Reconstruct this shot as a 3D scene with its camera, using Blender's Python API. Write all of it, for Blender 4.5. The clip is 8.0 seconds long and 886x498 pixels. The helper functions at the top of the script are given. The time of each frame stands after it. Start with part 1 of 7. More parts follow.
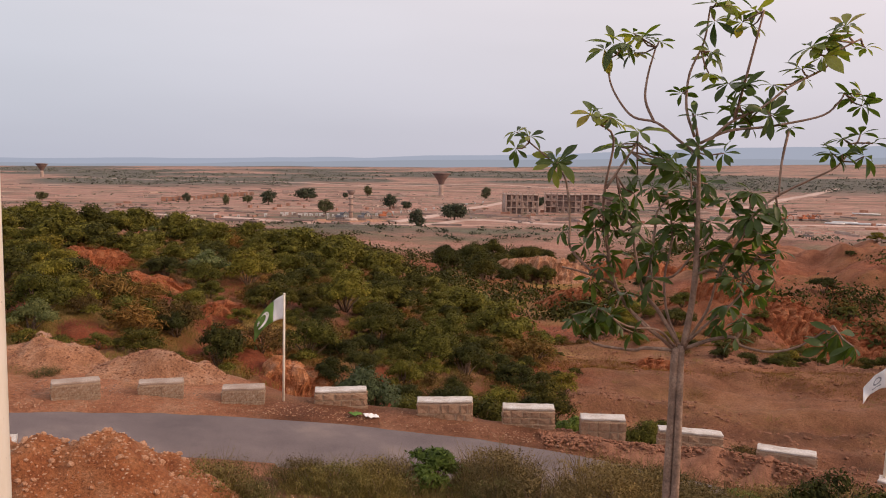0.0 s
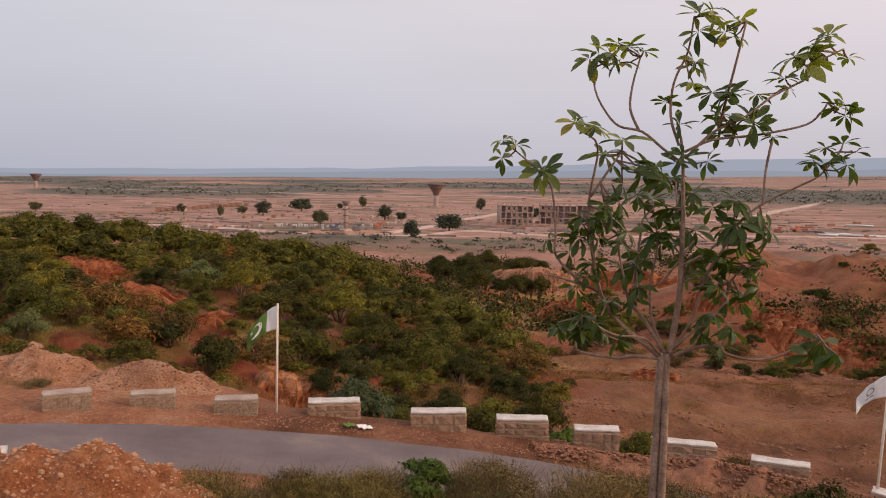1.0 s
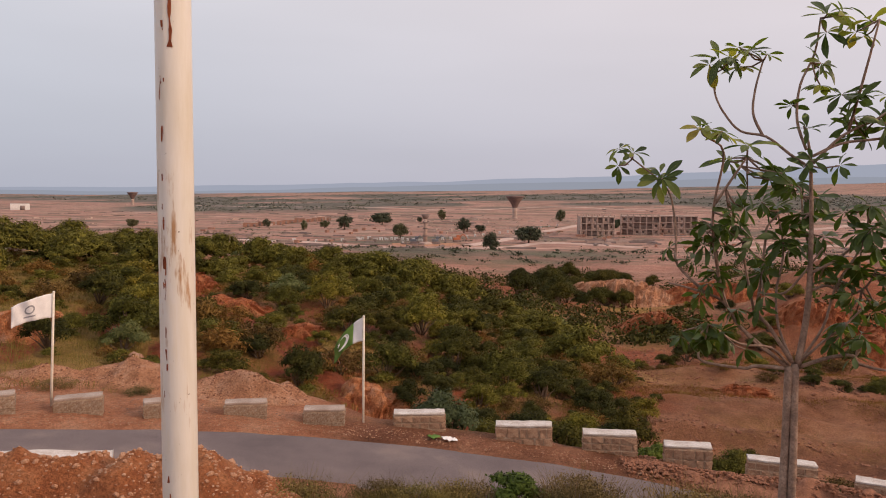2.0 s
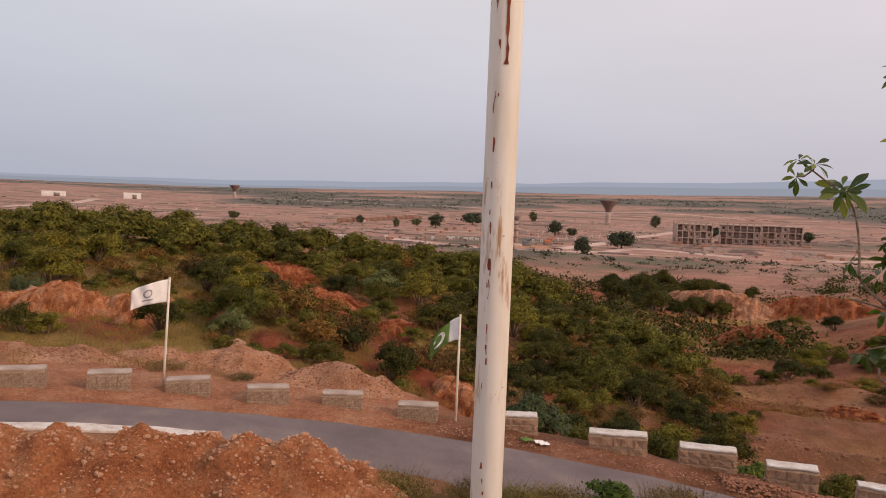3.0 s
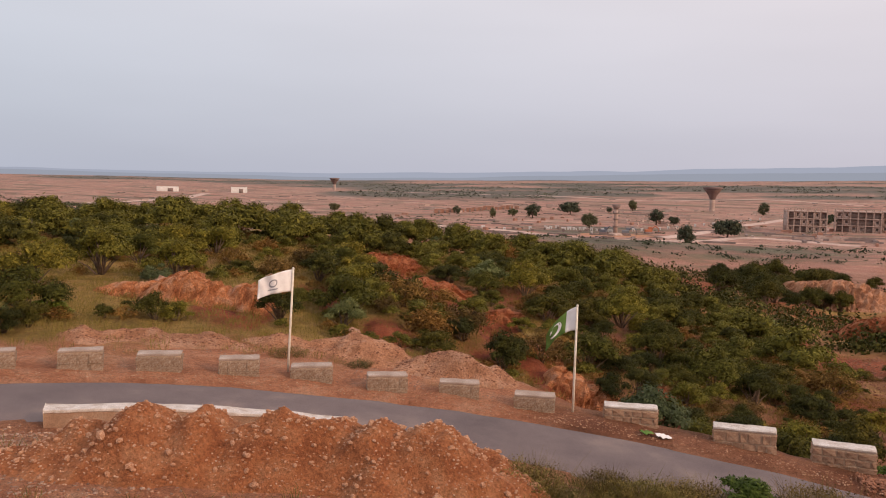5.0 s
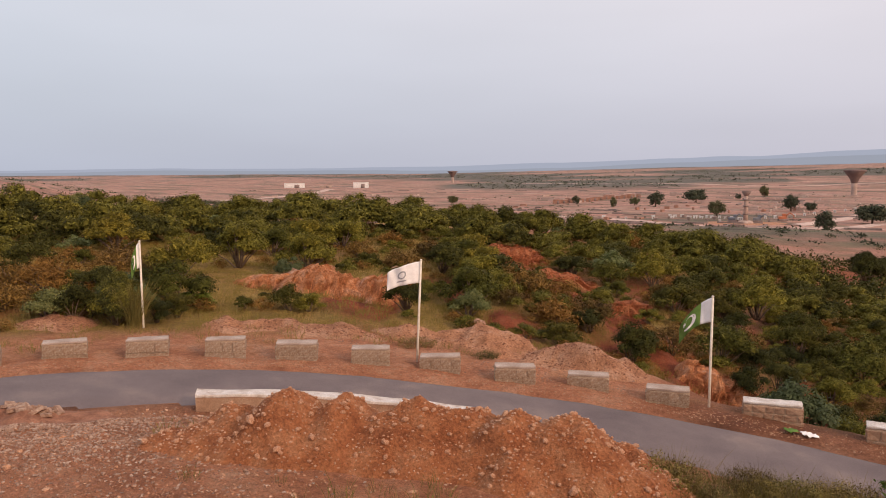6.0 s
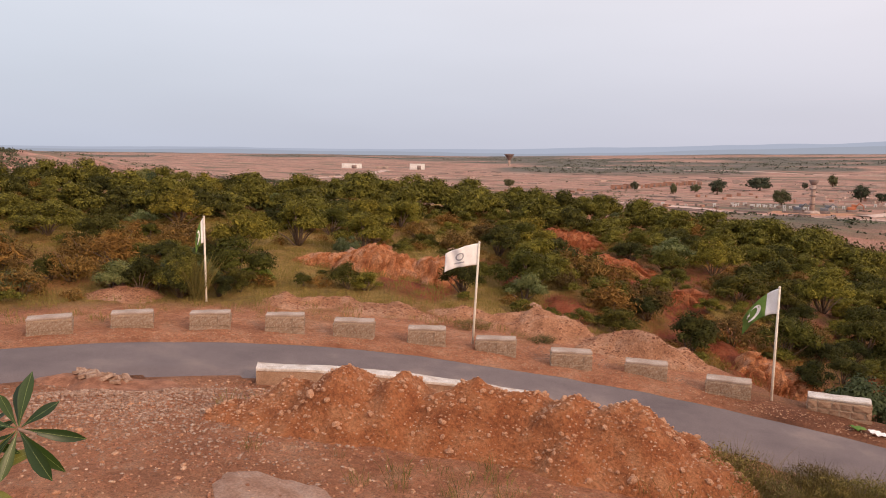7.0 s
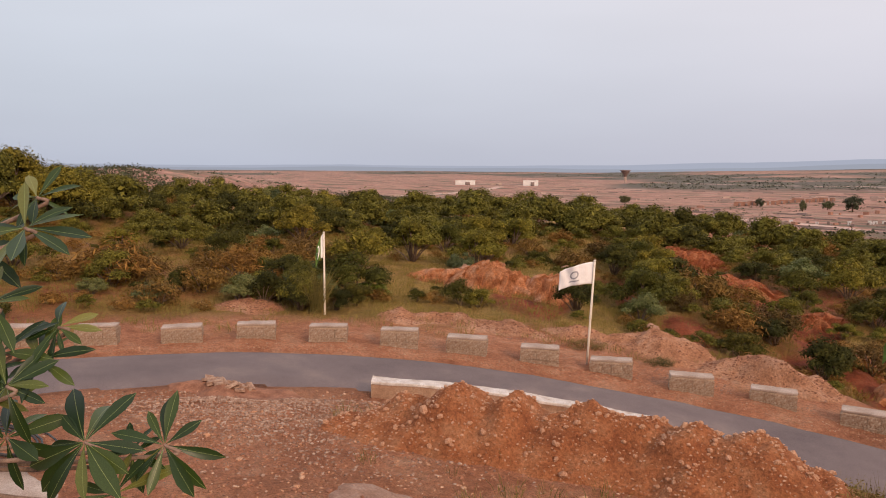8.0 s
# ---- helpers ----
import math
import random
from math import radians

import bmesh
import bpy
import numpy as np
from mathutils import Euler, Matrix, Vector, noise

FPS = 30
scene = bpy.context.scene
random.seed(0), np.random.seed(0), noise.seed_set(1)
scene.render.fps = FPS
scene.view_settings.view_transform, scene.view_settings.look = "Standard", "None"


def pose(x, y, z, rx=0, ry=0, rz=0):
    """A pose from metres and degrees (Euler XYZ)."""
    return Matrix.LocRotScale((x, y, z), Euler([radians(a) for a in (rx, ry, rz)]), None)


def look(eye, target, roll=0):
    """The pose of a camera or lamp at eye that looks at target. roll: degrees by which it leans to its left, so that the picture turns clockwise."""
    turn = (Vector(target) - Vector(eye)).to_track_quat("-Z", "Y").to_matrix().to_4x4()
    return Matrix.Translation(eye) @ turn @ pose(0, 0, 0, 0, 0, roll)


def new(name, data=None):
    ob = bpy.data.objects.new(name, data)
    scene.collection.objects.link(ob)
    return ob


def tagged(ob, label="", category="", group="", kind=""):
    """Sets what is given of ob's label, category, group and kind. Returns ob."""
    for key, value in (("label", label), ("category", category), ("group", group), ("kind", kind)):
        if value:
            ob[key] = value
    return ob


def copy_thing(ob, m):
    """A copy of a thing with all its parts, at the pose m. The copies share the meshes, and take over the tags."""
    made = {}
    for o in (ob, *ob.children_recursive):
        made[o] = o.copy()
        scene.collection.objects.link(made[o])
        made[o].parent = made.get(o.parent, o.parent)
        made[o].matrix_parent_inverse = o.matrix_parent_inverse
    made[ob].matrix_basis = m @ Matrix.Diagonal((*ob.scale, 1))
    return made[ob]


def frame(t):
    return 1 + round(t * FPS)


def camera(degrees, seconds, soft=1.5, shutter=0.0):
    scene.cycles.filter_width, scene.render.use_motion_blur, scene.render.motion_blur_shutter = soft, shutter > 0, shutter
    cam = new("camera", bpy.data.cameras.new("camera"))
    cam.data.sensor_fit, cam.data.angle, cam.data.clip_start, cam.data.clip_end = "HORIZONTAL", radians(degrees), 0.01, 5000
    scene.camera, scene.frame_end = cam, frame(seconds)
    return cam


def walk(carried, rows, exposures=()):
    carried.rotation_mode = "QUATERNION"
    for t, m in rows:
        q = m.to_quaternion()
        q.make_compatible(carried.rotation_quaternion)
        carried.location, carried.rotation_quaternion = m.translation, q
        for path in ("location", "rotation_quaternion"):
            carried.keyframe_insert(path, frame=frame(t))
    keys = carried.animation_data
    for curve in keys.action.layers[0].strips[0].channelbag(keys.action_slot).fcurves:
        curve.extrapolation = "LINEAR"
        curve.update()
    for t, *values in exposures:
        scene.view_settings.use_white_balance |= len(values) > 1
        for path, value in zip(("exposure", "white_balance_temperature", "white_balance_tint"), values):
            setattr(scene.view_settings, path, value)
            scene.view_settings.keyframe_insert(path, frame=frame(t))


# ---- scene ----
# ---- camera and walk ----
cam = camera(60.7, 8.0, soft=1.0)
PATH = [
    (0, (-0.144, 0.415, 6.794), (-0.158, 2.405, 6.598), 1.2),
    (0.5, (-0.125, 0.408, 6.788), (-0.115, 2.4, 6.606), 0.8),
    (1, (-0.114, 0.411, 6.785), (-0.115, 2.404, 6.618), 1.3),
    (2.3, (-0.33, 0.322, 6.771), (-0.596, 2.3, 6.637), 1.0),
    (2.5, (-0.393, 0.284, 6.77), (-0.684, 2.258, 6.633), 2.0),
    (3, (-0.511, 0.273, 6.779), (-0.953, 2.218, 6.638), 2.2),
    (3.5, (-0.618, 0.329, 6.791), (-1.101, 2.269, 6.715), 1.2),
    (4, (-0.728, 0.321, 6.775), (-1.195, 2.264, 6.704), 1.1),
    (4.5, (-0.89, 0.143, 6.775), (-1.393, 2.075, 6.65), 0.2),
    (5, (-1.059, 0.122, 6.743), (-1.742, 1.994, 6.569), 1.3),
    (5.2, (-1.116, 0.103, 6.742), (-1.869, 1.947, 6.564), 1.0),
    (6.5, (-1.346, 0.045, 6.704), (-2.383, 1.741, 6.482), -0.1),
    (7, (-1.409, 0.041, 6.693), (-2.494, 1.703, 6.448), 0.8),
    (7.5, (-1.437, 0.035, 6.702), (-2.703, 1.569, 6.493), -0.0),
    (8, (-1.455, 0.041, 6.711), (-2.778, 1.526, 6.506), 0.5),
]
walk(cam, [(t, look(eye, target, roll)) for t, eye, target, roll in PATH],
     exposures=[(0.0, -0.08), (1.0, -0.19), (2.5, -0.19), (3.0, -0.2), (3.5, -0.34), (4.0, -0.24), (4.5, -0.23), (5.2, -0.06), (6.5, -0.02), (7.0, 0.10), (7.5, -0.03), (8.0, 0.0)])

# ---- world, sun ----
SUN_UP, SUN_AZ = 24.0, -105.0  # degrees above the horizon; compass turn left of +y
world = bpy.data.worlds.new("dusk_sky")
scene.world = world
world.use_nodes = True
wn, wl = world.node_tree.nodes, world.node_tree.links
wn.clear()
w_out = wn.new("ShaderNodeOutputWorld")
w_bg = wn.new("ShaderNodeBackground")
sky = wn.new("ShaderNodeTexSky")
sky.sky_type, sky.sun_disc = "NISHITA", False
sky.sun_elevation, sky.sun_rotation = radians(SUN_UP), radians(-SUN_AZ)
sky.dust_density, sky.air_density = 3.0, 1.2
w_co = wn.new("ShaderNodeTexCoord")
w_sep = wn.new("ShaderNodeSeparateXYZ")
w_ramp = wn.new("ShaderNodeValToRGB")  # thin even cloud layer: greyer and bluer towards the horizon
w_side = wn.new("ShaderNodeMapRange")
w_side.inputs[1].default_value, w_side.inputs[2].default_value = -0.9, 0.6
w_pink = wn.new("ShaderNodeMix")
w_pink.data_type, w_pink.blend_type = "RGBA", "MULTIPLY"
w_pink.inputs[0].default_value = 1.0
w_tint = wn.new("ShaderNodeValToRGB")
w_mix = wn.new("ShaderNodeMix")
w_mix.data_type = "RGBA"
w_mix.inputs[0].default_value = 0.90
w_sc = wn.new("ShaderNodeMix")
w_sc.data_type, w_sc.blend_type = "RGBA", "MULTIPLY"
w_sc.inputs[0].default_value = 1.0
w_sc.inputs[7].default_value = (0.8, 0.8, 0.8, 1)
w_cl = wn.new("ShaderNodeTexNoise")
w_cl.inputs["Scale"].default_value, w_cl.inputs["Detail"].default_value = 1.6, 3.0
w_map = wn.new("ShaderNodeMapping")
w_map.inputs["Scale"].default_value = (1, 1, 5)
w_clr = wn.new("ShaderNodeMapRange")
w_clr.inputs[1].default_value, w_clr.inputs[2].default_value = 0.3, 0.7
w_clr.inputs[3].default_value, w_clr.inputs[4].default_value = 0.95, 1.04
w_m2 = wn.new("ShaderNodeMix")
w_m2.data_type, w_m2.blend_type = "RGBA", "MULTIPLY"
w_m2.inputs[0].default_value = 1.0
for pos, col in ((0.0, (4.6, 4.8, 5.5)), (0.06, (4.8, 5.0, 5.65)), (0.16, (5.7, 5.8, 6.25)), (0.30, (6.9, 6.8, 7.0)), (0.7, (7.9, 7.7, 7.8))):
    e = w_ramp.color_ramp.elements.new(pos)
    e.color = (*[c / 8 for c in col], 1)
w_ramp.color_ramp.elements.remove(w_ramp.color_ramp.elements[0])
w_ramp.color_ramp.elements.remove(w_ramp.color_ramp.elements[-1])
w_tint.color_ramp.elements[0].color = (0.77, 0.787, 0.825, 1)
w_tint.color_ramp.elements[1].color = (1.0, 0.885, 0.875, 1)
wl.new(w_co.outputs["Generated"], w_sep.inputs[0])
wl.new(w_sep.outputs[2], w_ramp.inputs[0])
wl.new(w_sep.outputs[0], w_side.inputs[0])
wl.new(w_side.outputs[0], w_tint.inputs[0])
wl.new(w_ramp.outputs[0], w_pink.inputs[6])
wl.new(w_tint.outputs[0], w_pink.inputs[7])
wl.new(w_co.outputs["Generated"], w_map.inputs[0])
wl.new(w_map.outputs[0], w_cl.inputs[0])
wl.new(w_cl.outputs[0], w_clr.inputs[0])
wl.new(w_pink.outputs[2], w_m2.inputs[6])
wl.new(w_clr.outputs[0], w_m2.inputs[7])
wl.new(sky.outputs[0], w_sc.inputs[6])
wl.new(w_sc.outputs[2], w_mix.inputs[6])
w_gain = wn.new("ShaderNodeMix")
w_gain.data_type, w_gain.blend_type = "RGBA", "MULTIPLY"
w_gain.inputs[0].default_value = 1.0
w_gain.inputs[7].default_value = (9.0, 9.0, 9.0, 1)
wl.new(w_m2.outputs[2], w_gain.inputs[6])
wl.new(w_gain.outputs[2], w_mix.inputs[7])
wl.new(w_mix.outputs[2], w_bg.inputs[0])
w_bg.inputs[1].default_value = 0.135
wl.new(w_bg.outputs[0], w_out.inputs[0])

sun = new("sun", bpy.data.lights.new("sun", "SUN"))
sun.data.energy, sun.data.angle, sun.data.color = 2.2, radians(12), (1.0, 0.69, 0.46)
a, h = radians(SUN_AZ), radians(SUN_UP)
sun.matrix_world = look((0, 0, 30), (30 * math.sin(a) * math.cos(h), -30 * math.cos(a) * math.cos(h), 30 - 30 * math.sin(h)))

# ---- materials ----
def material(name, rough=0.9, metal=0.0):
    m = bpy.data.materials.new(name)
    m.use_nodes = True
    b = m.node_tree.nodes["Principled BSDF"]
    b.inputs["Roughness"].default_value, b.inputs["Metallic"].default_value = rough, metal
    b.inputs["Specular IOR Level"].default_value = 0.25
    return m, m.node_tree.nodes, m.node_tree.links, b


def ramp(nodes, links, fac, stops):
    r = nodes.new("ShaderNodeValToRGB")
    while len(r.color_ramp.elements) > 1:
        r.color_ramp.elements.remove(r.color_ramp.elements[-1])
    r.color_ramp.elements[0].position, r.color_ramp.elements[0].color = stops[0][0], (*stops[0][1], 1)
    for p, c in stops[1:]:
        r.color_ramp.elements.new(p).color = (*c, 1)
    links.new(fac, r.inputs[0])
    return r.outputs[0]


def noise_of(nodes, links, scale, detail=6.0, rough=0.6, coord=None, kind="Object"):
    n = nodes.new("ShaderNodeTexNoise")
    n.inputs["Scale"].default_value, n.inputs["Detail"].default_value, n.inputs["Roughness"].default_value = scale, detail, rough
    if coord is None:
        coord = nodes.new("ShaderNodeTexCoord").outputs[kind]
    links.new(coord, n.inputs["Vector"])
    return n.outputs[0]


def mix(nodes, links, fac, a, b, mode="MIX"):
    m = nodes.new("ShaderNodeMix")
    m.data_type, m.blend_type = "RGBA", mode
    for value, k in ((fac, 0), (a, 6), (b, 7)):
        if isinstance(value, (int, float)):
            m.inputs[k].default_value = value
        elif isinstance(value, tuple):
            m.inputs[k].default_value = (*value, 1)
        else:
            links.new(value, m.inputs[k])
    return m.outputs[2]


def bump(nodes, links, b, height, strength=0.5, dist=0.05):
    n = nodes.new("ShaderNodeBump")
    n.inputs["Strength"].default_value, n.inputs["Distance"].default_value = strength, dist
    links.new(height, n.inputs["Height"])
    links.new(n.outputs[0], b.inputs["Normal"])


def grainy(name, stops, scale=2.0, fine=30.0, rough=0.9, depth=0.02, strength=0.6, metal=0.0, shade=0.55):
    """Two scales of variation: stops coloured by a coarse noise, then multiplied by a fine grain that also gives the relief."""
    m, n, l, b = material(name, rough, metal)
    base = ramp(n, l, noise_of(n, l, scale), stops)
    grain = noise_of(n, l, fine, 8.0, 0.7)
    g = ramp(n, l, grain, ((0.3, (shade,) * 3), (0.7, (1.25,) * 3)))
    l.new(mix(n, l, 1.0, base, g, "MULTIPLY"), b.inputs["Base Color"])
    bump(n, l, b, grain, strength, depth)
    return m


def ground_material():
    """Red earth, dry grass and the pale far plain, laid out by the sheet's own cover attributes."""
    m, n, l, b = material("earth", 0.95)
    co = n.new("ShaderNodeTexCoord").outputs["Object"]
    def attr(name):
        at = n.new("ShaderNodeAttribute")
        at.attribute_name = name
        return at.outputs["Fac"]
    earth = ramp(n, l, noise_of(n, l, 0.35, 8, 0.65, co), ((0.3, (0.15, 0.06, 0.032)), (0.46, (0.26, 0.11, 0.06)), (0.58, (0.37, 0.165, 0.092)), (0.75, (0.44, 0.235, 0.145))))
    red = ramp(n, l, noise_of(n, l, 0.8, 8, 0.65, co), ((0.3, (0.15, 0.035, 0.016)), (0.55, (0.31, 0.08, 0.034)), (0.75, (0.40, 0.15, 0.07))))
    gravel = ramp(n, l, noise_of(n, l, 1.1, 8, 0.7, co), ((0.3, (0.38, 0.14, 0.07)), (0.5, (0.59, 0.255, 0.138)), (0.7, (0.68, 0.385, 0.245))))
    grass = ramp(n, l, noise_of(n, l, 0.6, 8, 0.7, co), ((0.3, (0.19, 0.125, 0.032)), (0.5, (0.35, 0.225, 0.062)), (0.7, (0.46, 0.28, 0.10))))
    stretch = n.new("ShaderNodeMapping")
    stretch.inputs["Scale"].default_value = (0.011, 0.03, 0.02)
    l.new(co, stretch.inputs[0])
    plain = ramp(n, l, noise_of(n, l, 1.0, 10, 0.62, stretch.outputs[0]), ((0.33, (0.12, 0.105, 0.075)), (0.41, (0.22, 0.14, 0.105)), (0.47, (0.36, 0.18, 0.135)), (0.53, (0.43, 0.245, 0.19)), (0.58, (0.30, 0.165, 0.125)), (0.66, (0.52, 0.33, 0.265))))
    dots = n.new("ShaderNodeMapping")
    dots.inputs["Scale"].default_value = (0.06, 0.16, 0.1)
    l.new(co, dots.inputs[0])
    plain = mix(n, l, 1.0, plain, ramp(n, l, noise_of(n, l, 1.0, 6, 0.7, dots.outputs[0]), ((0.32, (0.55,) * 3), (0.45, (0.95,) * 3), (0.6, (1.12,) * 3), (0.68, (1.45,) * 3))), "MULTIPLY")
    patch = ramp(n, l, noise_of(n, l, 3.6, 6, 0.7, stretch.outputs[0]), ((0.5, (0, 0, 0)), (0.62, (0.75, 0.75, 0.75))))
    plain = mix(n, l, patch, plain, (0.15, 0.15, 0.095))
    c = mix(n, l, attr("gravel"), earth, gravel)
    c = mix(n, l, attr("red"), c, red)
    edge = n.new("ShaderNodeMath")
    edge.operation = "MULTIPLY_ADD"
    l.new(noise_of(n, l, 1.3, 8, 0.7, co), edge.inputs[0])
    edge.inputs[1].default_value, edge.inputs[2].default_value = 1.6, -0.8
    add = n.new("ShaderNodeMath")
    add.operation, add.use_clamp = "ADD", True
    l.new(attr("grass"), add.inputs[0])
    l.new(edge.outputs[0], add.inputs[1])
    keep = n.new("ShaderNodeMath")
    keep.operation, keep.use_clamp = "MULTIPLY", True
    l.new(add.outputs[0], keep.inputs[0])
    l.new(attr("grass"), keep.inputs[1])
    c = mix(n, l, keep.outputs[0], c, grass)
    # dark woodland tint with the shade between the leaves put into it
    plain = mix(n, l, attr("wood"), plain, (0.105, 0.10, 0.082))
    c = mix(n, l, attr("plain"), c, plain)
    grain = noise_of(n, l, 9.0, 12, 0.82, co)
    g = ramp(n, l, grain, ((0.3, (0.48,) * 3), (0.5, (1.0,) * 3), (0.72, (1.4,) * 3)))
    c = mix(n, l, 1.0, c, g, "MULTIPLY")
    grit = ramp(n, l, noise_of(n, l, 34.0, 6, 0.7, co), ((0.34, (0.55,) * 3), (0.48, (1.0,) * 3), (0.6, (1.08,) * 3), (0.68, (1.45,) * 3)))
    l.new(mix(n, l, 1.0, c, grit, "MULTIPLY"), b.inputs["Base Color"])
    bump(n, l, b, grain, 1.0, 0.22)
    return m


def leaf_material(name, dark, mid, light, rough=0.6, glow=0.0, clump=1.4):
    """Foliage: hue varies leaf by leaf and plant by plant; a little light comes through."""
    m, n, l, b = material(name, rough)
    isl = n.new("ShaderNodeNewGeometry").outputs["Random Per Island"]
    blend = n.new("ShaderNodeMix")
    blend.inputs[0].default_value = 0.34
    l.new(noise_of(n, l, clump, 3, 0.5), blend.inputs[2])
    l.new(isl, blend.inputs[3])
    c = ramp(n, l, blend.outputs[0], ((0.25, dark), (0.5, mid), (0.78, light)))
    ob = n.new("ShaderNodeObjectInfo").outputs["Random"]
    c = mix(n, l, 1.0, c, ramp(n, l, ob, ((0.0, (0.5, 0.58, 0.55)), (0.4, (0.9, 0.95, 0.95)), (0.75, (1.25, 1.25, 1.0)), (1.0, (1.35, 1.2, 0.92)))), "MULTIPLY")
    l.new(c, b.inputs["Base Color"])
    b.inputs["Specular IOR Level"].default_value = 0.12
    if glow:
        t = n.new("ShaderNodeBsdfTranslucent")
        l.new(c, t.inputs[0])
        s = n.new("ShaderNodeMixShader")
        s.inputs[0].default_value = glow
        l.new(b.outputs[0], s.inputs[1])
        l.new(t.outputs[0], s.inputs[2])
        l.new(s.outputs[0], n["Material Output"].inputs[0])
    return m


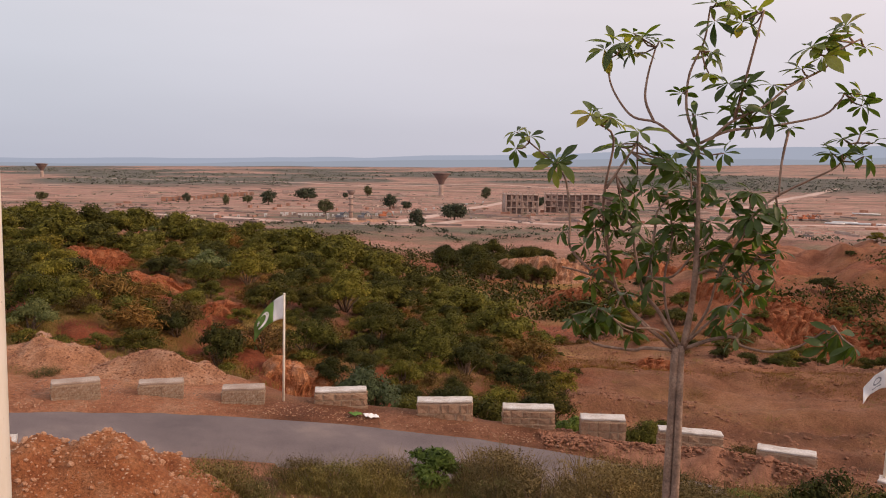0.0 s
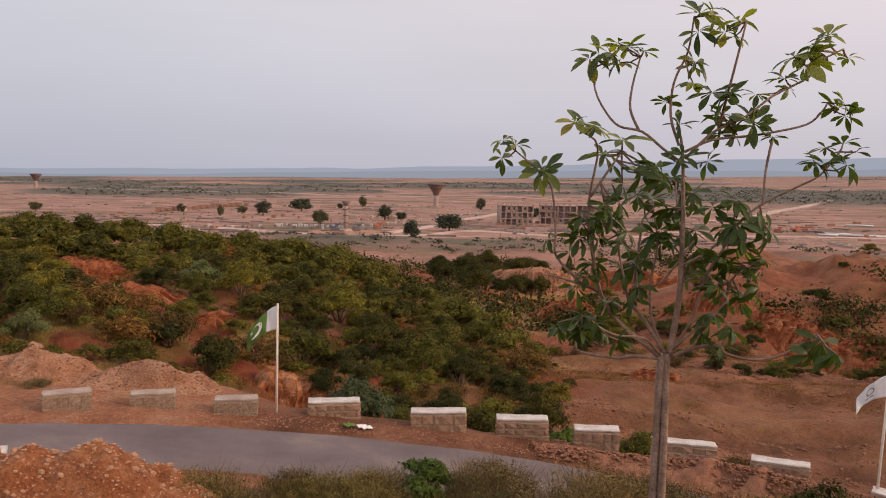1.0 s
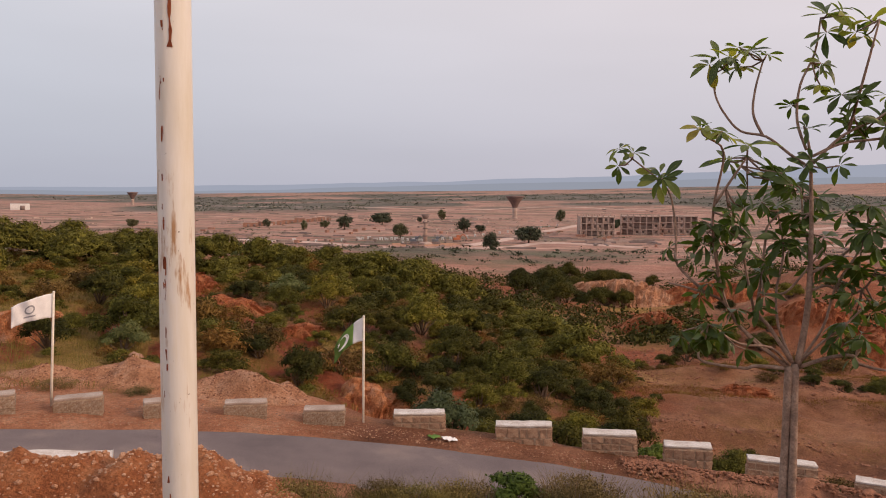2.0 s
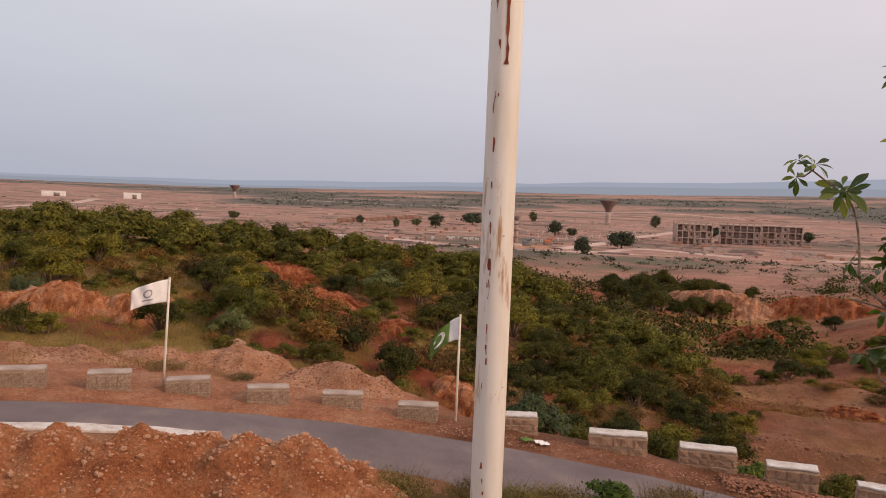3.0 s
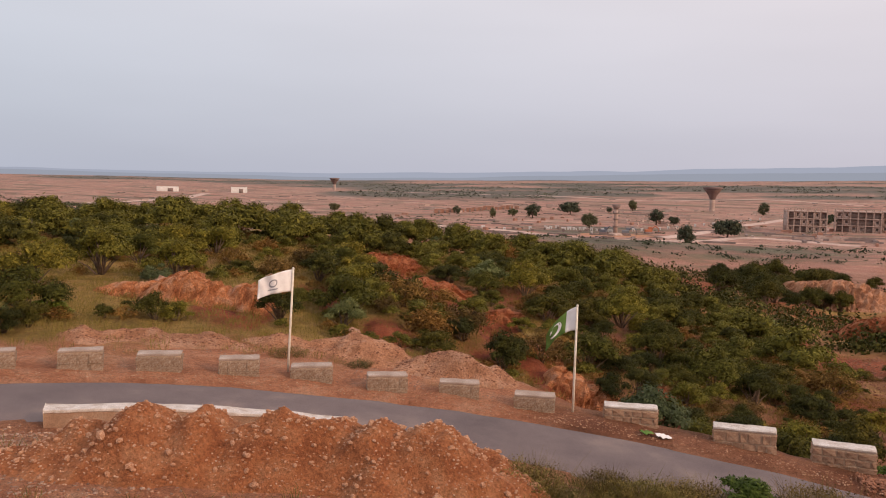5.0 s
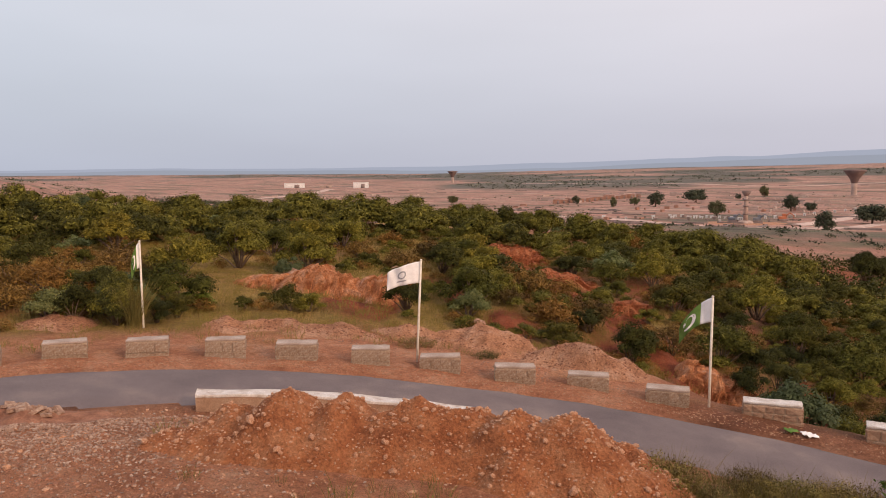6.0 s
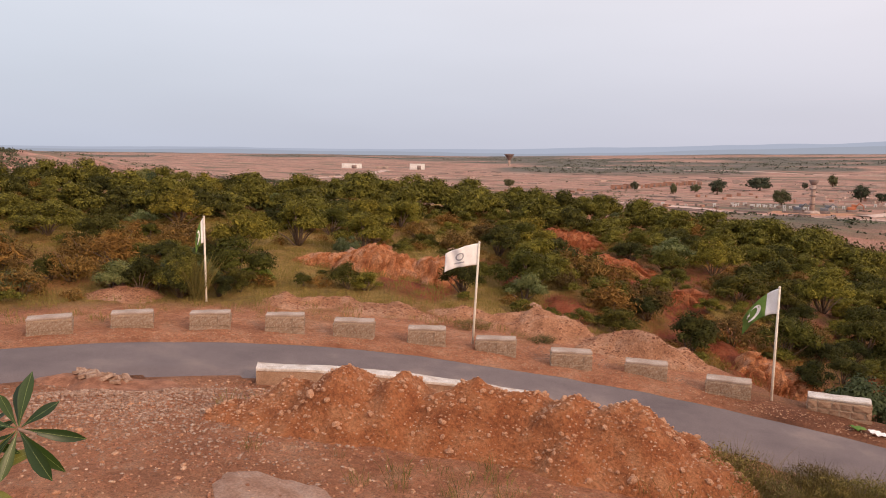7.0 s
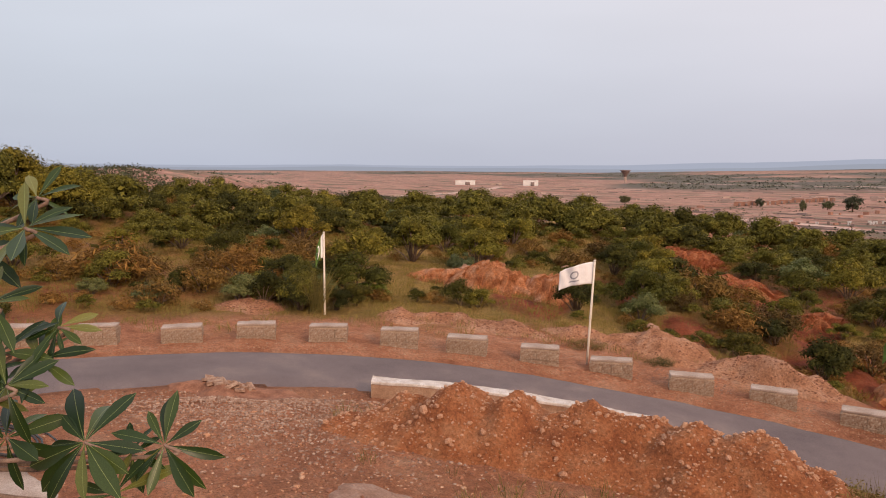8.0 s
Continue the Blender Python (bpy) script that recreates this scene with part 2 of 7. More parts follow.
M = dict(
    earth=ground_material(),
    asphalt=grainy("asphalt", ((0.3, (0.135, 0.105, 0.107)), (0.55, (0.185, 0.145, 0.143)), (0.72, (0.26, 0.20, 0.18))), 0.5, 60, 0.85, 0.01, 0.4),
    mortar=grainy("mortar", ((0.3, (0.36, 0.24, 0.165)), (0.6, (0.54, 0.40, 0.29)), (0.75, (0.60, 0.48, 0.38))), 3, 40),
    stone=grainy("wall_stone", ((0.25, (0.24, 0.13, 0.08)), (0.5, (0.38, 0.235, 0.155)), (0.75, (0.50, 0.36, 0.26))), 2.5, 45),
    whitewash=grainy("worn_whitewash", ((0.3, (0.42, 0.32, 0.26)), (0.46, (0.60, 0.53, 0.48)), (0.7, (0.74, 0.69, 0.66))), 4, 50, 0.9, 0.01),
    worn_render=grainy("worn_render", ((0.28, (0.26, 0.135, 0.075)), (0.42, (0.42, 0.27, 0.18)), (0.58, (0.54, 0.41, 0.31)), (0.75, (0.62, 0.52, 0.43))), 4.5, 24, 0.95, 0.05, 1.0, shade=0.42),
    concrete=grainy("weathered_concrete", ((0.3, (0.34, 0.25, 0.20)), (0.55, (0.47, 0.37, 0.31)), (0.75, (0.58, 0.49, 0.43))), 2, 50),
    pile=grainy("dug_red_earth", ((0.28, (0.29, 0.092, 0.036)), (0.5, (0.46, 0.172, 0.072)), (0.72, (0.55, 0.26, 0.13))), 2.2, 20, 0.95, 0.09, 1.0, shade=0.45),
    mound=grainy("pale_dug_earth", ((0.28, (0.34, 0.15, 0.078)), (0.5, (0.51, 0.25, 0.14)), (0.72, (0.60, 0.36, 0.24))), 1.6, 16, 0.95, 0.11, 1.0, shade=0.45),
    pebble=grainy("pebble", ((0.3, (0.36, 0.155, 0.08)), (0.5, (0.52, 0.275, 0.16)), (0.7, (0.66, 0.45, 0.32))), 6, 60),
    scar=grainy("red_cut_earth", ((0.28, (0.20, 0.05, 0.02)), (0.5, (0.38, 0.12, 0.048)), (0.72, (0.48, 0.22, 0.11))), 1.2, 14, 0.95, 0.1, 1.0, shade=0.4),
    earth_clod=grainy("brown_clod", ((0.3, (0.20, 0.085, 0.05)), (0.7, (0.38, 0.18, 0.11))), 4, 30, 0.95, 0.02),
    rock=grainy("orange_rock", ((0.28, (0.30, 0.095, 0.04)), (0.5, (0.56, 0.23, 0.10)), (0.72, (0.64, 0.37, 0.24))), 1.6, 14, 0.95, 0.1, 1.0, shade=0.4),
    leaf_green=leaf_material("bright_bush_leaves", (0.06, 0.085, 0.016), (0.15, 0.19, 0.034), (0.25, 0.28, 0.055), 0.55, 0.15),
    grey_stone=grainy("crushed_stone", ((0.3, (0.20, 0.11, 0.075)), (0.5, (0.36, 0.225, 0.16)), (0.7, (0.54, 0.40, 0.31))), 7, 60),
    grey_cement=grainy("dusty_cement", ((0.3, (0.25, 0.135, 0.09)), (0.5, (0.33, 0.20, 0.145)), (0.7, (0.38, 0.27, 0.215))), 4, 30, shade=0.6),
    boulder=grainy("pale_boulder", ((0.3, (0.30, 0.15, 0.10)), (0.7, (0.50, 0.31, 0.22))), 2, 20),
    bark=grainy("grey_bark", ((0.3, (0.17, 0.115, 0.09)), (0.55, (0.33, 0.22, 0.165)), (0.75, (0.45, 0.33, 0.26))), 18, 120, 0.85, 0.004),
    wood=grainy("scrub_wood", ((0.3, (0.10, 0.065, 0.045)), (0.7, (0.22, 0.15, 0.11))), 6, 40),
    green=leaf_material("scrub_leaves", (0.032, 0.029, 0.007), (0.115, 0.101, 0.018), (0.27, 0.228, 0.043), 0.8, 0.08),
    dark=leaf_material("dark_scrub_leaves", (0.016, 0.017, 0.004), (0.050, 0.047, 0.011), (0.125, 0.113, 0.026), 0.8, 0.08),
    grey=leaf_material("grey_green_leaves", (0.05, 0.062, 0.028), (0.115, 0.13, 0.055), (0.2, 0.205, 0.095), 0.6, 0.2),
    brown=leaf_material("dry_brush", (0.05, 0.027, 0.01), (0.15, 0.085, 0.027), (0.28, 0.17, 0.06), 0.85, 0.1),
    tan_brush=leaf_material("tan_brush", (0.10, 0.065, 0.026), (0.19, 0.125, 0.052), (0.29, 0.20, 0.09), 0.85, 0.1),
    straw=leaf_material("dry_grass", (0.19, 0.13, 0.03), (0.30, 0.215, 0.058), (0.41, 0.30, 0.095), 0.85, 0.1),
    olive=leaf_material("olive_grass", (0.075, 0.064, 0.022), (0.135, 0.112, 0.042), (0.215, 0.17, 0.068), 0.8, 0.1),
    far_green=leaf_material("far_leaves", (0.05, 0.055, 0.035), (0.075, 0.08, 0.05), (0.12, 0.115, 0.07), 0.9),
    # far leaves paled and greyed: distance haze put into their colour
    haze_green=leaf_material("haze_greyed_leaves", (0.13, 0.128, 0.108), (0.15, 0.145, 0.122), (0.17, 0.162, 0.138), 0.9),
    far_wall=grainy("bare_concrete_far", ((0.3, (0.38, 0.27, 0.225)), (0.7, (0.54, 0.41, 0.35))), 0.2, 2),
    # tone of dark far parts, also painted shade of hut openings
    far_dark=grainy("dark_parts_and_opening_shade", ((0.3, (0.2, 0.15, 0.135)), (0.7, (0.29, 0.22, 0.2))), 0.2, 2),
    far_white=grainy("white_panel", ((0.3, (0.66, 0.62, 0.6)), (0.7, (0.82, 0.8, 0.78))), 0.2, 2),
    # darker copy of far_wall, indoor shade put into its colour
    room=grainy("shaded_inner_wall", ((0.3, (0.30, 0.22, 0.19)), (0.7, (0.38, 0.29, 0.25))), 0.2, 2),
    far_road=grainy("pale_dirt_road", ((0.3, (0.50, 0.34, 0.28)), (0.7, (0.62, 0.46, 0.39))), 0.02, 0.3),
    brick=grainy("far_brick", ((0.3, (0.31, 0.15, 0.105)), (0.7, (0.42, 0.235, 0.17))), 0.2, 2),
    tower=grainy("tower_concrete", ((0.3, (0.15, 0.10, 0.09)), (0.7, (0.22, 0.15, 0.135))), 0.15, 2),
    orange=grainy("orange_machine_paint", ((0.3, (0.45, 0.14, 0.07)), (0.7, (0.55, 0.2, 0.1))), 1, 5, 0.6),
    blue=grainy("grey_blue_machine_paint", ((0.3, (0.15, 0.16, 0.18)), (0.7, (0.24, 0.25, 0.28))), 1, 5, 0.6),
    cable=grainy("black_cable", ((0.3, (0.03, 0.03, 0.035)), (0.7, (0.09, 0.085, 0.085))), 8, 60, 0.5),
    cloth=grainy("white_cloth", ((0.3, (0.72, 0.69, 0.68)), (0.7, (0.82, 0.80, 0.79))), 6, 200, 0.9, 0.001, 0.2, shade=0.9),
    flag_green=grainy("green_cloth", ((0.3, (0.075, 0.145, 0.03)), (0.7, (0.13, 0.215, 0.05))), 6, 200, 0.9, 0.001, 0.2, shade=0.9),
    flag_grey=grainy("printed_grey", ((0.3, (0.32, 0.31, 0.33)), (0.7, (0.42, 0.41, 0.43))), 6, 200, 0.9, 0.001, 0.2),
    pole_paint=grainy("cream_pole_paint", ((0.3, (0.62, 0.53, 0.42)), (0.7, (0.80, 0.74, 0.66))), 5, 60, 0.5, 0.002, 0.2, shade=0.85),
)

# ---- helpers for meshes ----
def part(name, bm, mat, parent=None, label="", smooth=True):
    me = bpy.data.meshes.new(name)
    if isinstance(bm, tuple):
        me.from_pydata(bm[0], [], bm[1])
    else:
        bm.to_mesh(me)
        bm.free()
    me.materials.append(mat)
    if smooth:
        me.shade_smooth()
    ob = new(name, me)
    ob.parent = parent
    if label:
        ob["label"] = label
    return ob


def quads(name, v, mat, parent=None, label="", smooth=False):
    """A mesh of loose quads from an array (n, 4, 3)."""
    v = np.asarray(v, dtype=np.float32)
    n = len(v)
    me = bpy.data.meshes.new(name)
    me.vertices.add(4 * n)
    me.vertices.foreach_set("co", v.reshape(-1))
    me.loops.add(4 * n)
    me.loops.foreach_set("vertex_index", np.arange(4 * n, dtype=np.int32))
    me.polygons.add(n)
    me.polygons.foreach_set("loop_start", np.arange(0, 4 * n, 4, dtype=np.int32))
    me.update(calc_edges=True)
    me.materials.append(mat)
    ob = new(name, me)
    ob.parent = parent
    if label:
        ob["label"] = label
    return ob


def empty(name, m=None):
    ob = new(name)
    ob.empty_display_size = 0.1
    if m is not None:
        ob.matrix_basis = m
    return ob


def box(bm, cx, cy, cz, sx, sy, sz, bevel=0.0):
    r = bmesh.ops.create_cube(bm, size=1.0, matrix=Matrix.Translation((cx, cy, cz)) @ Matrix.Diagonal((sx, sy, sz, 1)))
    if bevel:
        edges = list({e for v in r["verts"] for e in v.link_edges})
        bmesh.ops.bevel(bm, geom=edges, offset=bevel, segments=2, affect="EDGES", profile=0.6)
    return r["verts"]


def rough(bm, amount, scale=3.0, seed=0.0):
    for v in bm.verts:
        v.co += noise.noise_vector(v.co * scale + Vector((seed, seed * 1.7, 0))) * amount


def tube(bm, points, radii, sides=8):
    """A tapered tube along a polyline."""
    rings = []
    pts = [Vector(p) for p in points]
    for i, p in enumerate(pts):
        d = (pts[min(i + 1, len(pts) - 1)] - pts[max(i - 1, 0)]).normalized()
        u = d.cross(Vector((0.31, 0.95, 0.1))).normalized()
        w = d.cross(u)
        rings.append([bm.verts.new(p + (u * math.cos(k * 2 * math.pi / sides) + w * math.sin(k * 2 * math.pi / sides)) * radii[i]) for k in range(sides)])
    for a, b in zip(rings, rings[1:]):
        for k in range(sides):
            bm.faces.new((a[k], a[(k + 1) % sides], b[(k + 1) % sides], b[k]))
    bm.faces.new(rings[0][::-1])
    bm.faces.new(rings[-1])


def spline(pts, n):
    """Catmull-Rom through pts, n steps a span."""
    p = np.asarray(pts, float)
    p = np.vstack([2 * p[0] - p[1], p, 2 * p[-1] - p[-2]])
    t = np.linspace(0, 1, n, endpoint=False)[:, None]
    out = []
    for a, b, c, d in zip(p, p[1:], p[2:], p[3:]):
        out.append(0.5 * (2 * b + (c - a) * t + (2 * a - 5 * b + 4 * c - d) * t**2 + (3 * b - a - 3 * c + d) * t**3))
    return np.vstack(out + [p[-2:-1]])


def vnoise(x, y, scale, seed=0):
    """Smooth value noise on arrays, about -1 to 1."""
    x, y = np.asarray(x) / scale + seed * 17.3, np.asarray(y) / scale - seed * 9.1
    i, j = np.floor(x), np.floor(y)
    f, g = x - i, y - j
    f, g = f * f * (3 - 2 * f), g * g * (3 - 2 * g)
    def h(a, b):
        s = np.sin(a * 127.1 + b * 311.7 + seed * 74.7) * 43758.5453
        return 2 * (s - np.floor(s)) - 1
    return (h(i, j) * (1 - f) + h(i + 1, j) * f) * (1 - g) + (h(i, j + 1) * (1 - f) + h(i + 1, j + 1) * f) * g


def fractal(x, y, scale, seed=0, octaves=4):
    return sum(vnoise(x, y, scale / 2**k, seed + k) / 2**k for k in range(octaves))


def smooth(t, a, b):
    t = np.clip((t - a) / (b - a), 0, 1)
    return t * t * (3 - 2 * t)


# ---- the lie of the land ----
# Far edge of the hill road, with its height: it climbs from the valley side up round the bend.
EDGE = spline([(-27.0, -6.0, 1.8), (-25.2, 0.0, 1.8), (-22.9, 5.6, 1.82), (-20.83, 9.5, 1.8), (-18.39, 12.6, 1.72), (-15.1, 15.6, 1.45), (-11.1, 17.9, 1.0),
               (-7.0, 19.7, 0.48), (-3.0, 20.5, 0.03), (1.3, 20.4, -0.32), (5.0, 19.7, -0.68), (9.5, 17.9, -1.15), (14.0, 15.0, -1.7), (21.0, 8.0, -2.6), (26.0, -2.0, -3.4)], 12)
ROAD_WIDTH = 3.4
EYE_X, EYE_Y = -0.7, 0.2


def road_frame(x, y):
    """Signed distance past the road's far edge (negative on the near side) and the road's height there."""
    x, y = np.asarray(x, float), np.asarray(y, float)
    best = np.full(x.shape, 1e9)
    d, z = np.zeros(x.shape), np.zeros(x.shape)
    for a, b in zip(EDGE, EDGE[1:]):
        ux, uy = b[0] - a[0], b[1] - a[1]
        ll = ux * ux + uy * uy
        t = np.clip(((x - a[0]) * ux + (y - a[1]) * uy) / ll, 0, 1)
        dx, dy = x - a[0] - t * ux, y - a[1] - t * uy
        q = dx * dx + dy * dy
        m = q < best
        best = np.where(m, q, best)
        side = np.sign(ux * (y - a[1]) - uy * (x - a[0]))
        d = np.where(m, side * np.sqrt(q), d)
        z = np.where(m, a[2] + t * (b[2] - a[2]), z)
    return d, z


# Heights of the scrub hill and the valley by bearing (degrees left of +y) and distance from the view point.
BEARING = [-45, -30, -18, -8, 0, 8, 16, 26, 36, 48, 60, 75]
RANGE = [27, 34, 45, 60, 75, 110, 160]
HILL = np.array([
    [-3.4, -3.9, -4.3, -5.0, -5.0, -5.2, -7.5], [-3.4, -3.9, -4.3, -5.0, -5.0, -5.2, -7.5], [-3.4, -3.9, -4.3, -5.2, -5.2, -5.4, -7.5],
    [-3.0, -3.4, -4.2, -5.2, -6.0, -7.0, -9.0], [-2.4, -2.7, -3.2, -3.1, -4.2, -6.8, -9.0], [-1.5, -1.5, -1.1, -0.3, -1.4, -5.2, -8.0],
    [-0.6, -0.5, 0.0, 0.8, -0.1, -4.2, -7.5], [0.6, 0.7, 1.2, 2.0, 1.1, -3.2, -7.0], [1.3, 1.4, 1.9, 2.6, 2.0, -2.2, -6.0],
    [1.6, 1.7, 2.2, 2.5, 2.0, -1.4, -5.0], [1.7, 2.0, 2.6, 3.2, 3.0, 0.3, -3.0], [2.0, 2.6, 4.0, 5.6, 5.6, 3.0, -1.0]])
PLAIN_R = np.array([160, 240, 320, 450, 800, 1500, 2600, 4900])
PLAIN_Z = np.array([0.0, -12.0, -14.0, -14.0, -12.0, -7.0, -2.0, 3.0])


GAPS = [(24.3, 45.5, 2.2, 4.0), (20.6, 42, 2.4, 3.8), (10, 28.5, 2.6, 3.4), (16.2, 37, 1.6, 4.0), (13.2, 32.5, 1.6, 3.5), (29.0, 37, 1.3, 4.0), (7.0, 38, 1.0, 3.0), (0.5, 29.5, 1.2, 3.0), (3.5, 33, 1.2, 2.0), (36.2, 32, 3.0, 3.5), (25, 30.5, 2, 2), (-3, 27.5, 1.2, 2), (17.5, 31, 1.2, 1.5), (30.5, 38, 1.4, 2)]


def scars(az, r):
    """Bare red cuts between the bushes."""
    out = np.zeros(np.shape(az))
    for gb, gr, wb, wr in GAPS:
        out = np.maximum(out, 1 - smooth(((az - gb) / wb) ** 2 + ((r - gr) / wr) ** 2, 0.5, 1.5))
    return out


def height(x, y):
    x, y = np.asarray(x, float), np.asarray(y, float)
    dx, dy = x - EYE_X, y - EYE_Y
    r = np.hypot(dx, dy)
    az = np.clip(np.degrees(np.arctan2(-dx, dy)), -45, 75)
    i = np.clip(np.searchsorted(BEARING, az) - 1, 0, len(BEARING) - 2)
    lo, hi = np.take(BEARING, i), np.take(BEARING, i + 1)
    f = (az - lo) / (hi - lo)
    f = f * f * (3 - 2 * f)
    rr = np.clip(r, RANGE[0], RANGE[-1])
    j = np.clip(np.searchsorted(RANGE, rr) - 1, 0, len(RANGE) - 2)
    g = (rr - np.take(RANGE, j)) / (np.take(RANGE, j + 1) - np.take(RANGE, j))
    g = g * g * (3 - 2 * g)
    hill = (HILL[i, j] * (1 - f) + HILL[i + 1, j] * f) * (1 - g) + (HILL[i, j + 1] * (1 - f) + HILL[i + 1, j + 1] * f) * g
    amp = smooth(r, 24, 40) * (1 - smooth(r, 120, 220))
    scar = scars(az, r)
    hill = hill + scar * (0.35 * fractal(x, y, 2.2, 51) - 0.2)
    hill = hill + 0.45 * amp * fractal(x, y, 9.0, 3) + 0.10 * fractal(x, y, 1.6, 5, 3)
    ploughed = smooth(-az, 8, 13) * smooth(r, 25, 29) * (1 - smooth(r, 54, 62))
    hill = hill + ploughed * (0.5 * fractal(x * 0.22 + 0.05 * y, y, 2.4, 57, 4) + 0.05 * fractal(x, y, 0.9, 58, 3))
    cut = amp * smooth(az, -14, -22) * smooth(r, 50, 70)  # broken badland on the valley's far side
    hill = hill + cut * (2.0 * fractal(x, y, 14.0, 8) + 0.9 * np.abs(fractal(x, y, 4.0, 9))) + cut * 2.2 * smooth(vnoise(x, y, 22, 4), -0.1, 0.25)
    far = np.interp(r, PLAIN_R, PLAIN_Z)
    hump = 21.0 * np.exp(-(((az - 64) / 15) ** 2) - ((r - 400) / 120) ** 2)
    far = far + hump + smooth(r, 300, 900) * (1.2 * fractal(x, y, 160, 11) + 1.5 * vnoise(x, y, 420, 13))
    far = far + np.tan(np.radians(np.interp(az, [-45, -30, -15, 0, 12, 30, 60], [1.55, 1.5, 1.1, 0.7, 0.48, 0.05, 0.0]))) * np.maximum(r - 480, 0) * smooth(r, 480, 1100)
    k = smooth(r, 150, 235)
    wild = hill * (1 - k) + np.where(r < 160, hill, far) * k
    # the road, its shoulders and the made ground on the near side
    d, zr = road_frame(x, y)
    e = np.maximum(-d - ROAD_WIDTH, 0)
    bank = np.interp(x, [-4, 0, 3, 8], [0.15, 0.45, 0.8, 1.5]) * smooth(e, 0.2, 2.4)
    rise = zr + 0.24 * e * smooth(e, 0, 2.5) + bank
    lot = 2.45 - 0.5 * np.log1p(np.exp(np.clip((2.45 - rise) / 0.5, -30, 30))) - 0.06
    lot = lot + 0.05 * fractal(x, y, 1.7, 21) * smooth(e, 0.2, 1.5) + 0.03 * fractal(x, y, 0.5, 22, 3) * smooth(e, 0.2, 1.0)
    lot = lot + (zr - 0.035 - lot) * (1 - smooth(e, 0.1, 1.3))
    lot = lot + (5.1 - lot) * (1 - smooth(r, 1.6, 7.2))
    verge = zr + 0.02 + 0.05 * fractal(x, y, 1.2, 23) * smooth(d, 0.1, 0.6)
    near = np.where(d < 0, lot, verge)
    bench = np.interp(x, [-22, -14, -10, -7, -4.5, 2.0], [4.0, 4.0, 4.4, 3.4, 1.4, 1.2])
    past = smooth(d, bench, bench + np.interp(x, [-10, -3], [3.6, 4.5]))
    return near * (1 - past) + wild * past


def soil(x, y):
    """How far grass, red cut earth, gravel and the pale plain cover the ground."""
    dx, dy = x - EYE_X, y - EYE_Y
    r = np.hypot(dx, dy)
    az = np.degrees(np.arctan2(-dx, dy))
    d, _ = road_frame(x, y)
    hill = smooth(d, 3, 7) * (1 - smooth(r, 90, 150))
    field = smooth(az, -9, -14) * smooth(r, 20, 26)
    grass = hill * (0.5 + 0.5 * smooth(az, 25, 34) + 0.5 * fractal(x, y, 7, 31)) * (1 - 0.45 * field)
    grass = grass + 0.8 * smooth(d, -4.2, -5.6) * smooth(x, -4.2, -2.6) * (0.6 + 0.5 * fractal(x, y, 2.5, 33))
    grass = grass + 0.35 * smooth(vnoise(x, y, 1.6, 35), 0.2, 0.7) * smooth(d, 0.8, 1.6) * (1 - smooth(d, 4, 6))
    red = 0.9 * hill * (1 - field) * smooth(fractal(x, y, 9, 37) + 0.2 * smooth(az, 28, 20), -0.05, 0.3) + 0.12 * smooth(d, -0.05, 0.1) * (1 - smooth(d, 0.7, 1.3)) * smooth(x, -13, -7)
    red = red + 0.6 * field * smooth(r, 52, 62) * (1 - smooth(r, 100, 130)) * smooth(fractal(x, y, 18, 39), -0.25, 0.2)
    cut = scars(az, r) * hill
    red, grass = np.maximum(red, cut), grass * (1 - cut)
    gravel = 0.85 * smooth(d, -0.6, -0.15) * (1 - smooth(d, 4, 6)) * (1 - smooth(x, -7, -4))
    gravel = gravel + smooth(d, -3.3, -4.0) * (1 - smooth(x, -5, -3)) * (0.72 + 0.35 * fractal(x, y, 3, 41))
    plain = smooth(r, 110, 190)
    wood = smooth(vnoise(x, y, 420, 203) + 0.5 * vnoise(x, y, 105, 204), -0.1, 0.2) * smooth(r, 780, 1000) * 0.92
    return [np.clip(v, 0, 1) for v in (grass, red, gravel, plain, wood)]


def on_ground(x, y, dz=0.0):
    return Vector((x, y, float(height(np.array([x]), np.array([y]))[0]) + dz))


def polar(bearing, r):
    a = radians(bearing)
    return EYE_X - r * math.sin(a), EYE_Y + r * math.cos(a)


